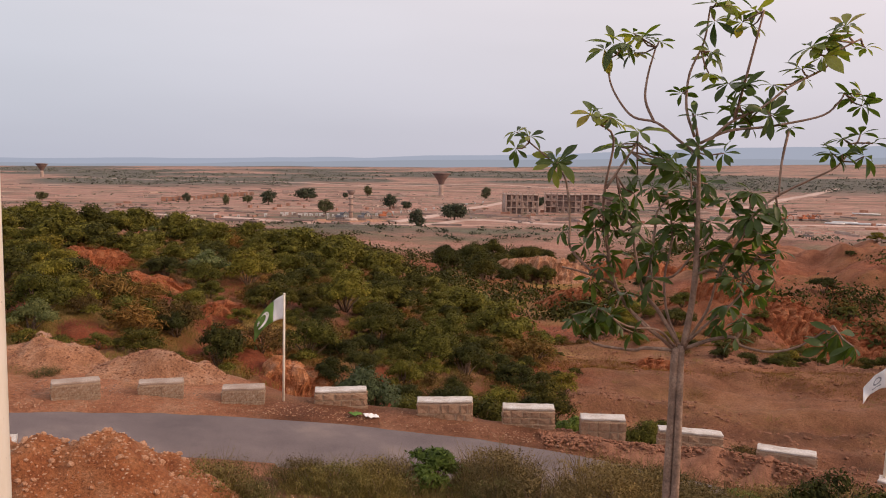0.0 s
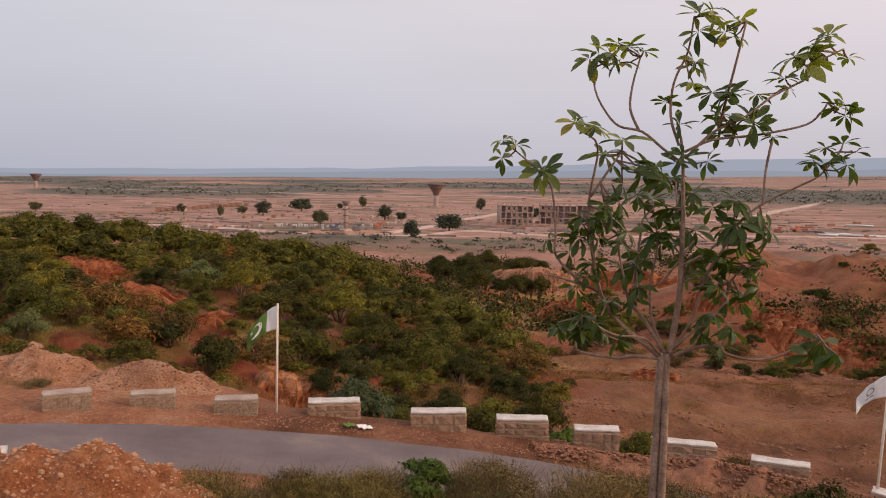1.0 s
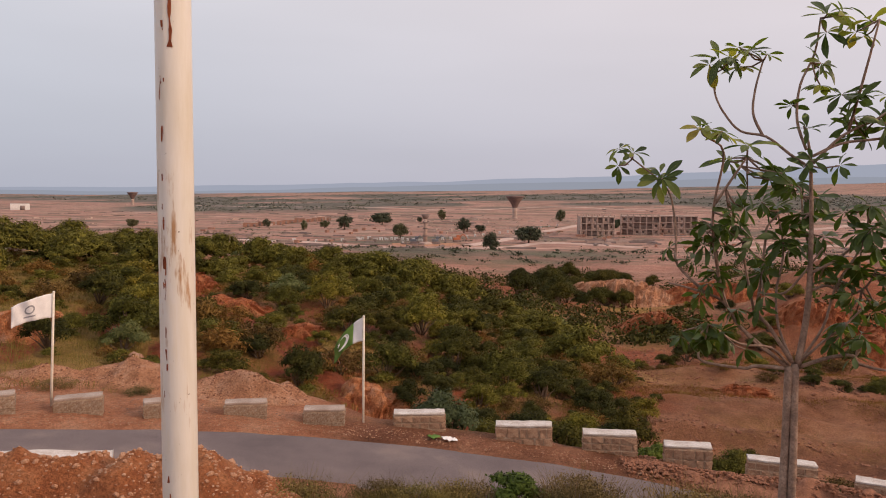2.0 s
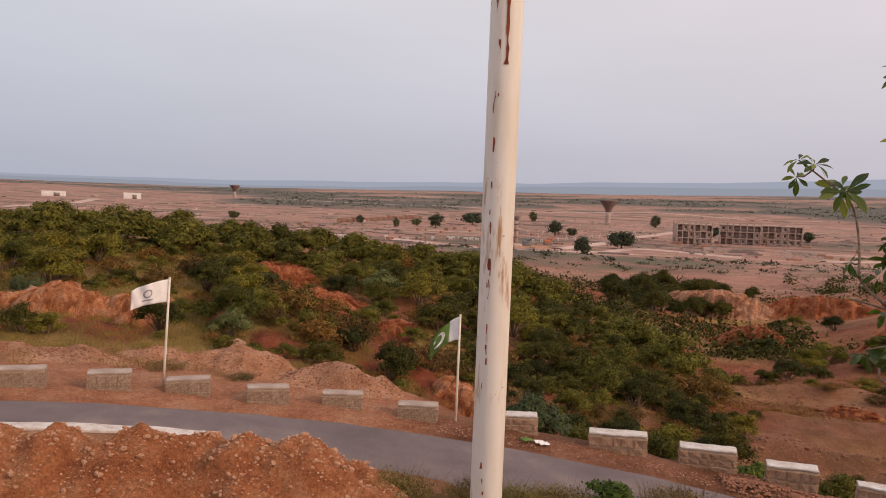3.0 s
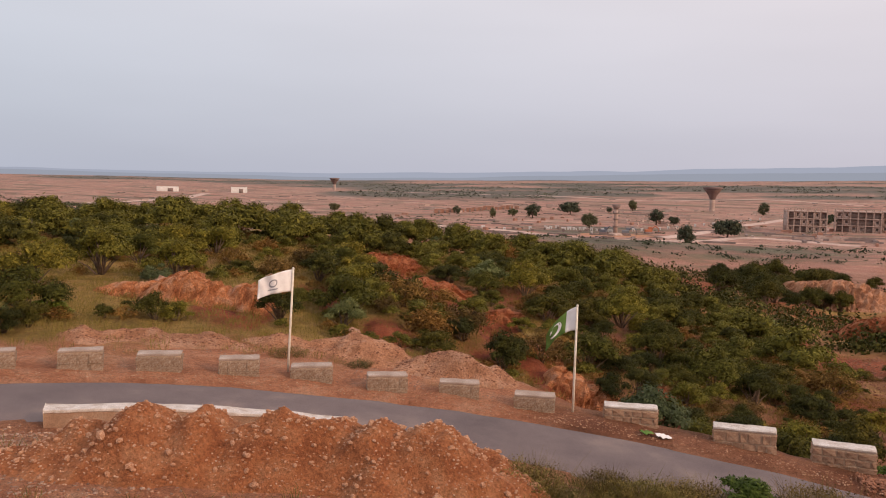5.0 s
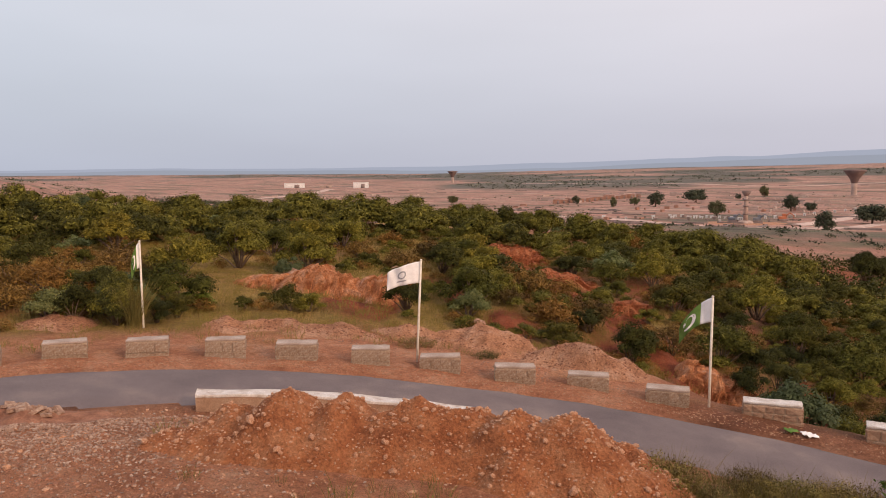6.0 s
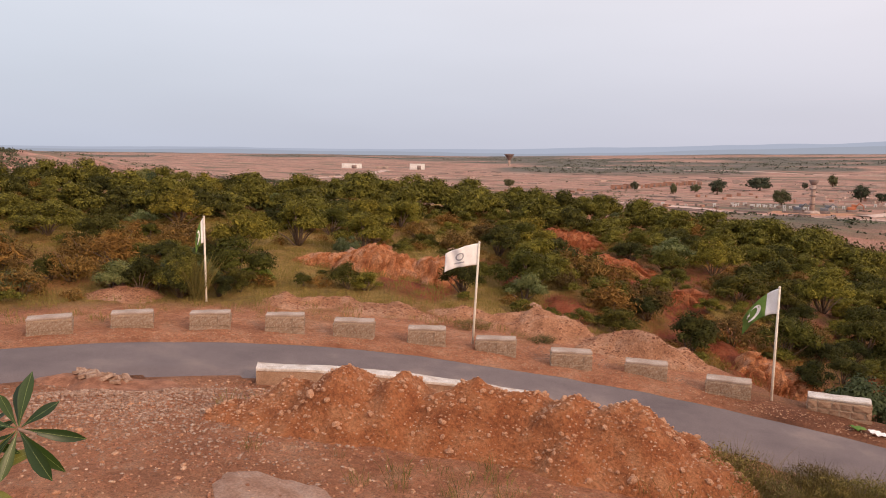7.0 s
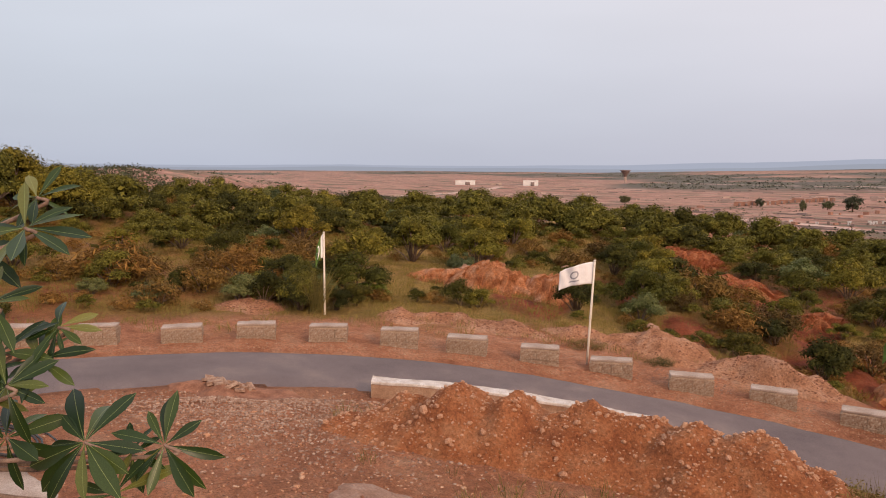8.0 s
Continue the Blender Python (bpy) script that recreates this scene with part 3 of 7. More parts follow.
def ground_sheet():
    az = np.concatenate([np.arange(-48, 80, 0.3), np.arange(80, 312, 4.0)])
    rr = [0.03]
    while rr[-1] < 4850:
        rr.append(rr[-1] * (1.0155 if 7 < rr[-1] < 120 else 1.03) + 0.025)
    rr = np.array(rr)
    A, R = np.meshgrid(np.radians(az), rr)
    x, y = EYE_X - R * np.sin(A), EYE_Y + R * np.cos(A)
    z = height(x, y)
    d, zr = road_frame(x, y)
    z = np.where((d < -0.1) & (d > -ROAD_WIDTH + 0.1), zr - 0.08, z)
    co = np.stack([x, y, z], -1).reshape(-1, 3)
    nr, na = len(rr), len(az)
    i, j = np.meshgrid(np.arange(nr - 1), np.arange(na), indexing="ij")
    k = (j + 1) % na
    f = np.stack([i * na + j, i * na + k, (i + 1) * na + k, (i + 1) * na + j], -1).reshape(-1, 4)[:, ::-1]
    me = bpy.data.meshes.new("ground")
    me.vertices.add(len(co))
    me.vertices.foreach_set("co", co.astype(np.float32).reshape(-1))
    me.loops.add(4 * len(f))
    me.loops.foreach_set("vertex_index", f.astype(np.int32).reshape(-1))
    me.polygons.add(len(f))
    me.polygons.foreach_set("loop_start", np.arange(0, 4 * len(f), 4, dtype=np.int32))
    me.update(calc_edges=True)
    for name, val in zip(("grass", "red", "gravel", "plain", "wood"), soil(x, y)):
        at = me.attributes.new(name, "FLOAT", "POINT")
        at.data.foreach_set("value", val.astype(np.float32).reshape(-1))
    me.materials.append(M["earth"])
    me.shade_smooth()
    ob = new("ground", me)
    return tagged(ob, "red earth ground with dry grass running out to a bare pink plain", "ground", kind="structure")


ground_sheet()


def hill_road():
    v, f = [], []
    rows = EDGE[::2]
    nrm = []
    for i in range(len(rows)):
        t = rows[min(i + 1, len(rows) - 1)] - rows[max(i - 1, 0)]
        t = t / np.hypot(t[0], t[1])
        nrm.append((t[1], -t[0]))
    cols = 9
    for i, (p, n) in enumerate(zip(rows, nrm)):
        for c in range(cols):
            s = c / (cols - 1)
            w = s * ROAD_WIDTH
            if c in (0, cols - 1):
                w += 0.09 * float(vnoise(np.array([p[0] * 1.0]), np.array([p[1]]), 0.7, c)[0])
            drop = -0.08 if c in (0, cols - 1) else 0.0
            v.append((p[0] + n[0] * w, p[1] + n[1] * w, p[2] + 0.03 * math.sin(math.pi * s) + drop))
    for i in range(len(rows) - 1):
        for c in range(cols - 1):
            a = i * cols + c
            f.append((a, a + 1, a + cols + 1, a + cols))
    ob = part("road", (v, f), M["asphalt"])
    return tagged(ob, "narrow grey asphalt hill road curving round a bend", "road", kind="structure")


hill_road()


# ---- stone guard blocks along the road ----
def guard_block(length, seed, capped):
    rng = random.Random(seed)
    root = empty("guard_block")
    hgt, dep = 0.62, 0.5
    bm = bmesh.new()
    box(bm, 0, 0, hgt / 2 - 0.14, length - 0.05, dep - 0.05, hgt + 0.2, 0.02)
    part("core", bm, M["mortar"], root)
    bm = bmesh.new()
    box(bm, 0, 0, hgt - 0.01, length - 0.01, dep - 0.01, 0.05, 0.01)
    bmesh.ops.subdivide_edges(bm, edges=[e for e in bm.edges if e.calc_length() > 0.3], cuts=7, use_grid_fill=True)
    rough(bm, 0.02, 7, seed)
    part("cap", bm, M["whitewash"] if capped else M["concrete"], root, "worn whitewashed cap" if capped else "weathered pale cap")
    stones = []
    for k in range(4):
        bm = bmesh.new()
        box(bm, 0, 0, 0, 1, 0.07, 1, 0.0)
        bmesh.ops.bevel(bm, geom=bm.edges[:], offset=0.02, segments=1, affect="EDGES")
        rough(bm, 0.05, 1.3, seed + k * 3.1)
        me = bpy.data.meshes.new("stone")
        bm.to_mesh(me)
        bm.free()
        me.materials.append(M["stone"] if capped else M["worn_render"])
        stones.append(me)
    rows, joint = (2, 0.012) if not capped else (2 + seed % 2, 0.036)
    for face in range(4):
        span = length if face % 2 == 0 else dep
        off = (dep if face % 2 == 0 else length) / 2 - 0.035
        for q in range(rows):
            x = -span / 2
            zc = (q + 0.5) * (hgt - 0.05) / rows - 0.02
            while x < span / 2 - 0.08:
                w = min(rng.uniform(0.2, 0.36), span / 2 - x)
                if span / 2 - x - w < 0.12:
                    w = span / 2 - x
                ob = new("stone", rng.choice(stones))
                ob.parent = root
                ob.matrix_basis = pose(0, 0, 0, 0, 0, 90 * face) @ pose(x + w / 2, -off, zc, 0, 0, 0) @ Matrix.Diagonal((w - joint, 1, (hgt - 0.05) / rows - joint, 1))
                x += w
    return root


BLOCKS = [  # middle of the front top edge and length, along the bend
    (-23.6, 7.3, 2.42, 1.10), (-22.3, 9.0, 2.38, 1.10),
    (-20.87, 10.8, 2.30, 1.10), (-19.86, 12.56, 2.27, 1.06), (-18.4, 14.02, 2.20, 1.09), (-16.86, 15.4, 2.10, 1.12), (-15.2, 16.5, 1.95, 1.16), (-13.46, 17.67, 1.75, 1.15),
    (-11.7, 18.65, 1.50, 1.25), (-9.74, 19.5, 1.25, 1.17), (-7.9, 20.5, 1.0, 1.16), (-5.75, 20.9, 0.78, 1.18), (-3.15, 21.65, 0.55, 1.49), (-0.13, 21.5, 0.36, 1.60),
    (2.28, 21.6, 0.18, 1.47), (4.37, 21.35, 0.0, 1.27), (6.75, 21.05, -0.25, 1.75), (9.15, 20.35, -0.5, 1.5), (11.6, 18.9, -0.8, 1.4)]
block_kinds = {}
for i, (bx, by, bz, bl) in enumerate(BLOCKS):
    capped = bx > -4
    key = (round(bl, 1), capped)
    nx = BLOCKS[min(i + 1, len(BLOCKS) - 1)]
    pv = BLOCKS[max(i - 1, 0)]
    turn = math.degrees(math.atan2(nx[1] - pv[1], nx[0] - pv[0]))
    m = pose(bx, by, bz - 0.65, 0, 0, turn) @ pose(0, 0.25, 0, random.uniform(-2, 2), random.uniform(-1.5, 1.5), random.uniform(-3, 3))
    if key not in block_kinds:
        block_kinds[key] = guard_block(bl, 3 + i, capped)
        block_kinds[key].matrix_basis = m
        ob = block_kinds[key]
    else:
        ob = copy_thing(block_kinds[key], m)
    tagged(ob, "squat rubble-stone guard block with whitewashed top beside the road" if capped else "weathered pale stone guard block beside the road", "guard block", "guard blocks along the road")


# ---- flagpoles ----
def cloth_grid(w, h, wave, sag, seed, nx=22, ny=12):
    """Points of a cloth hung by its right edge at x=0 and blowing towards -x."""
    g = np.zeros((ny + 1, nx + 1, 3))
    for j in range(ny + 1):
        for i in range(nx + 1):
            u, v = i / nx, j / ny
            a = 6.0 * u + 1.2 * v + seed
            g[j, i] = (-w * u * (1 - 0.18 * sag), wave * u * math.sin(a) + 0.04 * math.sin(3 * a) * u, -h * v * (1 - 0.38 * u * min(1.0, sag)) - sag * w * u * (0.35 + 0.65 * u))
    return g


def cloth_at(g, u, v):
    ny, nx = g.shape[0] - 1, g.shape[1] - 1
    i, j = min(int(u * nx), nx - 1), min(int(v * ny), ny - 1)
    a, b = u * nx - i, v * ny - j
    return (g[j, i] * (1 - a) + g[j, i + 1] * a) * (1 - b) + (g[j + 1, i] * (1 - a) + g[j + 1, i + 1] * a) * b


def cloth_part(name, g, i0, i1, mat, parent, label=""):
    sub = g[:, i0:i1 + 1]
    ny, nx = sub.shape[:2]
    v = [tuple(p) for p in sub.reshape(-1, 3)]
    f = [(j * nx + i, j * nx + i + 1, (j + 1) * nx + i + 1, (j + 1) * nx + i) for j in range(ny - 1) for i in range(nx - 1)]
    ob = part(name, (v, f), mat, parent, label)
    s = ob.modifiers.new("thickness", "SOLIDIFY")
    s.thickness, s.offset = 0.004, 0
    return ob


def emblem(name, g, outline, mat, parent, label):
    """A flat device printed on both sides of the cloth, from an outline in cloth units."""
    v, f = [], []
    for side in (-1, 1):
        ring = [cloth_at(g, u, w) + np.array((0, side * 0.006, 0)) for u, w in outline]
        mid = cloth_at(g, sum(p[0] for p in outline) / len(outline), sum(p[1] for p in outline) / len(outline)) + np.array((0, side * 0.006, 0))
        base = len(v)
        v += [tuple(p) for p in ring] + [tuple(mid)]
        n = len(ring)
        f += [(base + k, base + (k + 1) % n, base + n) for k in range(n)]
    return part(name, (v, f), mat, parent, label, smooth=False)


def strip(name, g, outer, inner, mat, parent, label):
    v, f = [], []
    for side in (-1, 1):
        base = len(v)
        for p, q in zip(outer, inner):
            v += [tuple(cloth_at(g, *p) + np.array((0, side * 0.006, 0))), tuple(cloth_at(g, *q) + np.array((0, side * 0.006, 0)))]
        f += [(base + 2 * k, base + 2 * k + 1, base + 2 * k + 3, base + 2 * k + 2) for k in range(len(outer) - 1)]
    return part(name, (v, f), mat, parent, label, smooth=False)


def flagpole(x, y, z, tall, lean, turn, green, w=0.95, h=0.62, sag=0.5, wave=0.16, seed=0.0):
    root = empty("flagpole", pose(x, y, z, 0, lean, 0))
    bm = bmesh.new()
    tube(bm, [(0, 0, -0.4), (0, 0, tall * 0.5), (0, 0, tall)], [0.036, 0.034, 0.03], 10)
    pole = part("pole", bm, M["pole_paint"], root)
    bm = bmesh.new()
    bmesh.ops.create_uvsphere(bm, u_segments=10, v_segments=6, radius=0.038, matrix=Matrix.Translation((0, 0, tall)))
    part("finial", bm, M["pole_paint"], pole)
    g = cloth_grid(w, h, wave, sag, seed)
    flag = empty("flag", pose(-0.03, 0, tall - 0.03, 0, 0, turn))
    flag.parent = root
    if green:
        cloth_part("white_band", g, 0, 7, M["cloth"], flag, "white hoist band")
        cloth_part("green_field", g, 7, 22, M["flag_green"], flag, "green field")
        arc = [math.radians(40 + 280 * k / 20) for k in range(21)]
        strip("crescent", g, [(0.64 + 0.20 * math.cos(b), 0.5 + 0.32 * math.sin(b)) for b in arc],
              [(0.69 + 0.150 * math.cos(b) * 0.98, 0.45 + 0.24 * math.sin(b)) for b in arc], M["cloth"], flag, "white crescent")
        star = [(0.78 + (0.075 if k % 2 == 0 else 0.032) * math.cos(k * math.pi / 5), 0.38 + (0.115 if k % 2 == 0 else 0.048) * math.sin(k * math.pi / 5)) for k in range(10)]
        emblem("star", g, star, M["cloth"], flag, "white star")
    else:
        cloth_part("cloth", g, 0, 22, M["cloth"], flag, "white cloth")
        ring = [2 * math.pi * k / 24 for k in range(25)]
        strip("ring_mark", g, [(0.56 + 0.125 * math.cos(b), 0.46 + 0.2 * math.sin(b)) for b in ring], [(0.56 + 0.085 * math.cos(b), 0.46 + 0.135 * math.sin(b)) for b in ring], M["flag_grey"], flag, "grey ring-shaped mark")
        strip("bar_mark", g, [(0.42 + 0.28 * k / 8, 0.74) for k in range(9)], [(0.42 + 0.28 * k / 8, 0.80) for k in range(9)], M["flag_grey"], flag, "grey bar of small print")
    return root


tagged(flagpole(-4.75, 21.45, 0.35, 3.0, 0.3, -8, True, 1.08, 0.68, sag=0.92, wave=0.12, seed=0.6), "cream flagpole flying a green and white crescent flag", "flagpole", "flagpoles along the road")
tagged(flagpole(-12.65, 18.95, 1.2, 3.0, 3.0, 38, False, 1.0, 0.64, sag=0.36, wave=0.12, seed=2.0), "leaning cream flagpole flying a white printed flag", "flagpole", "flagpoles along the road")
tagged(flagpole(-21.9, 16.8, 1.45, 3.1, -0.5, 40, True, 0.42, 0.85, sag=1.7, wave=0.08, seed=1.2), "cream flagpole with a limp green and white flag", "flagpole", "flagpoles along the road")
tagged(flagpole(11.3, 19.5, -0.9, 3.15, 2.0, -20, False, 0.8, 0.6, sag=0.95, wave=0.10, seed=3.0), "cream flagpole with a drooping white printed flag", "flagpole", "flagpoles along the road")

# ---- plants ----
def leaf_cloud(rng, n, centres, spread, leaf, up=0.5, long=1.7):
    """n diamond leaves scattered round clump centres, as an array of quads."""
    c = np.asarray(centres, float)
    off = rng.normal(0, 1, (n, 3))
    p = c[rng.integers(0, len(c), n)] + off * np.asarray(spread)
    nrm = off + rng.normal(0, 0.45, (n, 3))
    nrm[:, 2] += up
    nrm /= np.linalg.norm(nrm, axis=1)[:, None]
    t = np.cross(nrm, rng.normal(0, 1, (n, 3)))
    t /= np.linalg.norm(t, axis=1)[:, None]
    b = np.cross(nrm, t)
    s = (leaf * rng.uniform(0.55, 1.4, n))[:, None]
    return np.stack([p - t * s * long, p - b * s * 0.55, p + t * s * long, p + b * s * 0.55], 1)


def grass_tuft(n, w, h, seed, width=0.012):
    rng = np.random.default_rng(seed)
    a = rng.uniform(0, 2 * np.pi, n)
    r = w * 0.5 * np.sqrt(rng.uniform(0, 1, n))
    p = np.stack([r * np.cos(a), r * np.sin(a), np.zeros(n)], 1)
    lean = rng.normal(0, 0.28, (n, 3)) + p * (0.6 / max(w, 0.1))
    lean[:, 2] = 1
    hh = (h * rng.uniform(0.45, 1.15, n))[:, None]
    side = np.stack([-np.sin(a * 3), np.cos(a * 3), np.zeros(n)], 1) * width
    tip = p + lean * hh
    mid = p + lean * hh * 0.55 * np.array((0.75, 0.75, 1.1))
    return np.stack([p - side, mid - side * 0.8, tip, mid + side * 0.8], 1)


CROWNS = {}


def billow_crown(rng, w, h, leaves, leaf, low, lobes):
    """Leaves over the upper shells of rounded lobes, with stray sprays and a dense heart of oversized leaves added to
    block light; gives the quads and the lobes' centres.
    """
    rad = w * 0.38 * np.sqrt(rng.uniform(0, 1, lobes))
    a = rng.uniform(0, 2 * np.pi, lobes)
    dome = 1 - 0.75 * (rad / (w * 0.42)) ** 2
    c = np.stack([rad * np.cos(a), rad * np.sin(a), h * (low + (0.86 - low) * dome * rng.uniform(0.45, 1.0, lobes))], 1)
    rb = w * rng.uniform(0.11, 0.20, lobes)
    def shell(n, r0, r1, size, up, long):
        k = rng.choice(lobes, n, p=rb**2 / np.sum(rb**2))
        d = rng.normal(0, 1, (n, 3))
        d /= np.linalg.norm(d, axis=1)[:, None]
        d[:, 2] = np.where(d[:, 2] < -0.3, -d[:, 2], d[:, 2])
        rr = rb[k] * rng.uniform(r0, r1, n) * (1 + 0.18 * np.sin(7 * d[:, 0] + 3 * k) * np.cos(6 * d[:, 1] - k))
        p = c[k] + d * rr[:, None] * np.array((1, 1, 0.8))
        nrm = d + rng.normal(0, 0.38, (n, 3))
        nrm[:, 2] += up
        nrm /= np.linalg.norm(nrm, axis=1)[:, None]
        t = np.cross(nrm, rng.normal(0, 1, (n, 3)))
        t /= np.linalg.norm(t, axis=1)[:, None]
        b = np.cross(nrm, t)
        sz = (size * rng.uniform(0.55, 1.4, n))[:, None]
        return np.stack([p - t * sz * long, p - b * sz * 0.6, p + t * sz * long, p + b * sz * 0.6], 1)
    q = [shell(int(leaves * 0.80), 0.84, 1.08, leaf, 0.25, 1.6), shell(int(leaves * 0.13), 1.05, 1.45, leaf, 0.4, 1.9), shell(leaves // 8, 0.35, 0.78, leaf * 3.0, 0.1, 1.2)]
    return np.concatenate(q), c


def shrub(kind, seed, w, h, leaves, leaf, mat, flat=0.0, clumps=26, name="shrub"):
    """A many-stemmed shrub: thin forking stems and a ragged crown of leaf clumps."""
    rng = np.random.default_rng(seed)
    root = empty(name)
    cs = []
    while len(cs) < clumps and kind != "leafy":
        q = rng.uniform(-1, 1, 3)
        if np.dot(q, q) > 1 or np.dot(q, q) < 0.12:
            continue
        low = 0.08 if flat < 0.5 else 0.45
        z = low * h + (q[2] * 0.5 + 0.5) * h * (0.92 - low)
        shrink = 1.0 - (0.45 if flat < 0.5 else -0.1) * max(q[2], -0.2)
        cs.append((q[0] * w * 0.5 * shrink * rng.uniform(0.8, 1.25), q[1] * w * 0.5 * shrink, z))
    cs = np.array(cs)
    if kind == "leafy":  # lobes instead of loose clumps
        q, cs = billow_crown(rng, w, h, leaves, leaf, 0.10 if flat < 0.5 else 0.2, clumps)
    bm = bmesh.new()
    for c in cs[:: max(1, clumps // 9)]:
        mid = c * np.array((0.45, 0.45, 0.5)) + rng.normal(0, 0.05, 3)
        tube(bm, [(rng.normal(0, 0.05), rng.normal(0, 0.05), -0.15), mid, c], [0.022 * h, 0.014 * h, 0.004 * h], 5)
    part("branchwork", bm, M["wood"], root)
    sp = np.array((w, w, h * 0.8)) * (0.07 if kind != "dry" else 0.10)
    if kind == "grass":
        q = np.concatenate([grass_tuft(leaves // 9, w * 0.9, h * (0.55 + 0.2 * i), seed + i, 0.0045) for i in range(3)] + [leaf_cloud(rng, int(leaves * 0.9), cs, sp, leaf, 0.5, 1.9)])
    elif kind == "dry":
        q = leaf_cloud(rng, leaves, cs, sp, leaf, 0.9, 3.0)
    q[..., 2] = np.maximum(q[..., 2], 0.02)
    quads("crown", q, mat, root)
    CROWNS[root.name] = (q, mat)
    return root


KINDS = {}
def plant(kind, x, y, scale=1.0, label="", category="shrub", group="", turn=None, sink=0.05, name="shrub", sz=1.0):
    """Sets one plant of a kind on the ground, sharing the meshes of its kind."""
    m = Matrix.Translation(on_ground(x, y, -sink)) @ pose(0, 0, 0, 0, 0, random.uniform(0, 360) if turn is None else turn)
    ob = copy_thing(KINDS[kind], m)
    ob.scale = (scale, scale, scale * sz)
    ob.name = name
    return tagged(ob, label, category, group)


for s in range(4):
    KINDS["green%d" % s] = shrub("leafy", 10 + s, 3.0, 2.3, 6200, 0.035, M["green"], 0.6 if s % 2 else 0.2, 12 + 3 * s)
    KINDS["dark%d" % s] = shrub("leafy", 20 + s, 2.6, 2.0, 5200, 0.034, M["dark"], 0.1, 10 + 2 * s)
for s in range(2):
    KINDS["dry%d" % s] = shrub("dry", 30 + s, 1.9, 1.5, 1900, 0.034, M["brown"], 0.1, 34)
    KINDS["grey%d" % s] = shrub("leafy", 40 + s, 2.6, 2.3, 4200, 0.04, M["grey"], 0.2, 18)
    KINDS["thorn%d" % s] = shrub("leafy", 50 + s, 2.4, 1.8, 4200, 0.030, M["dark"], 0.1, 20, name="thorn_bush")
    KINDS["near%d" % s] = shrub("leafy", 55 + s, 1.3, 1.1, 3000, 0.028, M["leaf_green"], 0.1, 16)
    KINDS["brush%d" % s] = shrub("grass", 60 + s, 1.5, 0.85, 2400, 0.016, M["olive"], 0.1, 44, name="brush")
    KINDS["tan%d" % s] = shrub("grass", 65 + s, 1.6, 0.85, 2400, 0.016, M["tan_brush"], 0.1, 44, name="brush")
templates = list(KINDS.values())

rs = random.Random(77)

def cover(b, r, bare):
    """Chance of a shrub at a bearing and distance."""
    if float(scars(np.array([b]), np.array([r]))[0]) > 0.3:
        return 0.0
    if ((b - 44) / 6) ** 2 + ((r - 38) / 4.5) ** 2 < 1 or ((b - 61) / 7) ** 2 + ((r - 37) / 4.5) ** 2 < 1:
        return 0.06
    n = float(vnoise(np.array([b * 2.0]), np.array([r]), 7, 3)[0])
    if b > 28:
        return 0.95 if r > 46 else 0.05 + 0.32 * (n > 0.25) * (r > 28)
    if b > -10.5:
        return 0.94 if r > 45 else 0.9 - 0.78 * min(1.0, bare / 0.55)
    return 0.0


spots = []
tries = 0
try_b = np.array([rs.uniform(-10, 77) for _ in range(9000)])
try_r = np.array([math.sqrt(rs.uniform(24.5**2, 70**2)) for _ in range(9000)])
try_bare = soil(EYE_X - try_r * np.sin(np.radians(try_b)), EYE_Y + try_r * np.cos(np.radians(try_b)))[1]
while len(spots) < 560 and tries < 9000:
    b, r, bare = float(try_b[tries]), float(try_r[tries]), float(try_bare[tries])
    tries += 1
    if rs.random() > cover(b, r, bare):
        continue
    edge_r = np.interp(b, [-10, -7, 0, 8, 76], [42, 54, 64, 70, 70])
    if r > edge_r:
        continue
    x, y = polar(b, r)
    gap = rs.uniform(1.1, 1.8) if r < 45 else rs.uniform(1.5, 2.3)
    if any((x - p) ** 2 + (y - q) ** 2 < gap**2 for p, q, *_ in spots):
        continue
    d, _ = road_frame(np.array([x]), np.array([y]))
    if d[0] < (7.4 if x < -6 else 5.2 if x < -3.5 else 3.3):
        continue
    spots.append((x, y, b, r))
spots.sort(key=lambda s: s[3])
LABELS = {"green": "olive-green feathery scrub tree on the red hillside", "dark": "dense dark green bush on the red hillside", "dry": "dry brown brush on the red hillside", "grey": "grey-green leafy shrub on the red hillside"}
counts = {"green": 0, "dark": 0, "dry": 0, "grey": 0}
spare = []
for x, y, b, r in spots:
    u = rs.random()
    crest = r > np.interp(b, [-7, 0, 8, 28], [44, 48, 50, 47])
    kind = "green" if u < (0.62 if crest else 0.46 if b > 16 else 0.26) else "dark" if u < (0.92 if crest else 0.72 if b > 16 else 0.86) else "dry" if u < 0.96 else "grey"
    k = kind + str(rs.randrange(4 if kind in ("green", "dark") else 2))
    size = (rs.uniform(0.42, 0.8) if rs.random() < 0.6 else rs.uniform(0.85, 1.2)) * (1.0 if not crest else 1.2) * np.interp(r, [27, 40], [0.72, 1.0])
    if sum(counts.values()) >= 165:
        spare.append((k, x, y, size))
        continue
    ob = plant(k, x, y, size, LABELS[kind], "shrub", "scrub on the hillside", name="shrub", sz=rs.uniform(0.75, 1.0))
    counts[kind] += 1

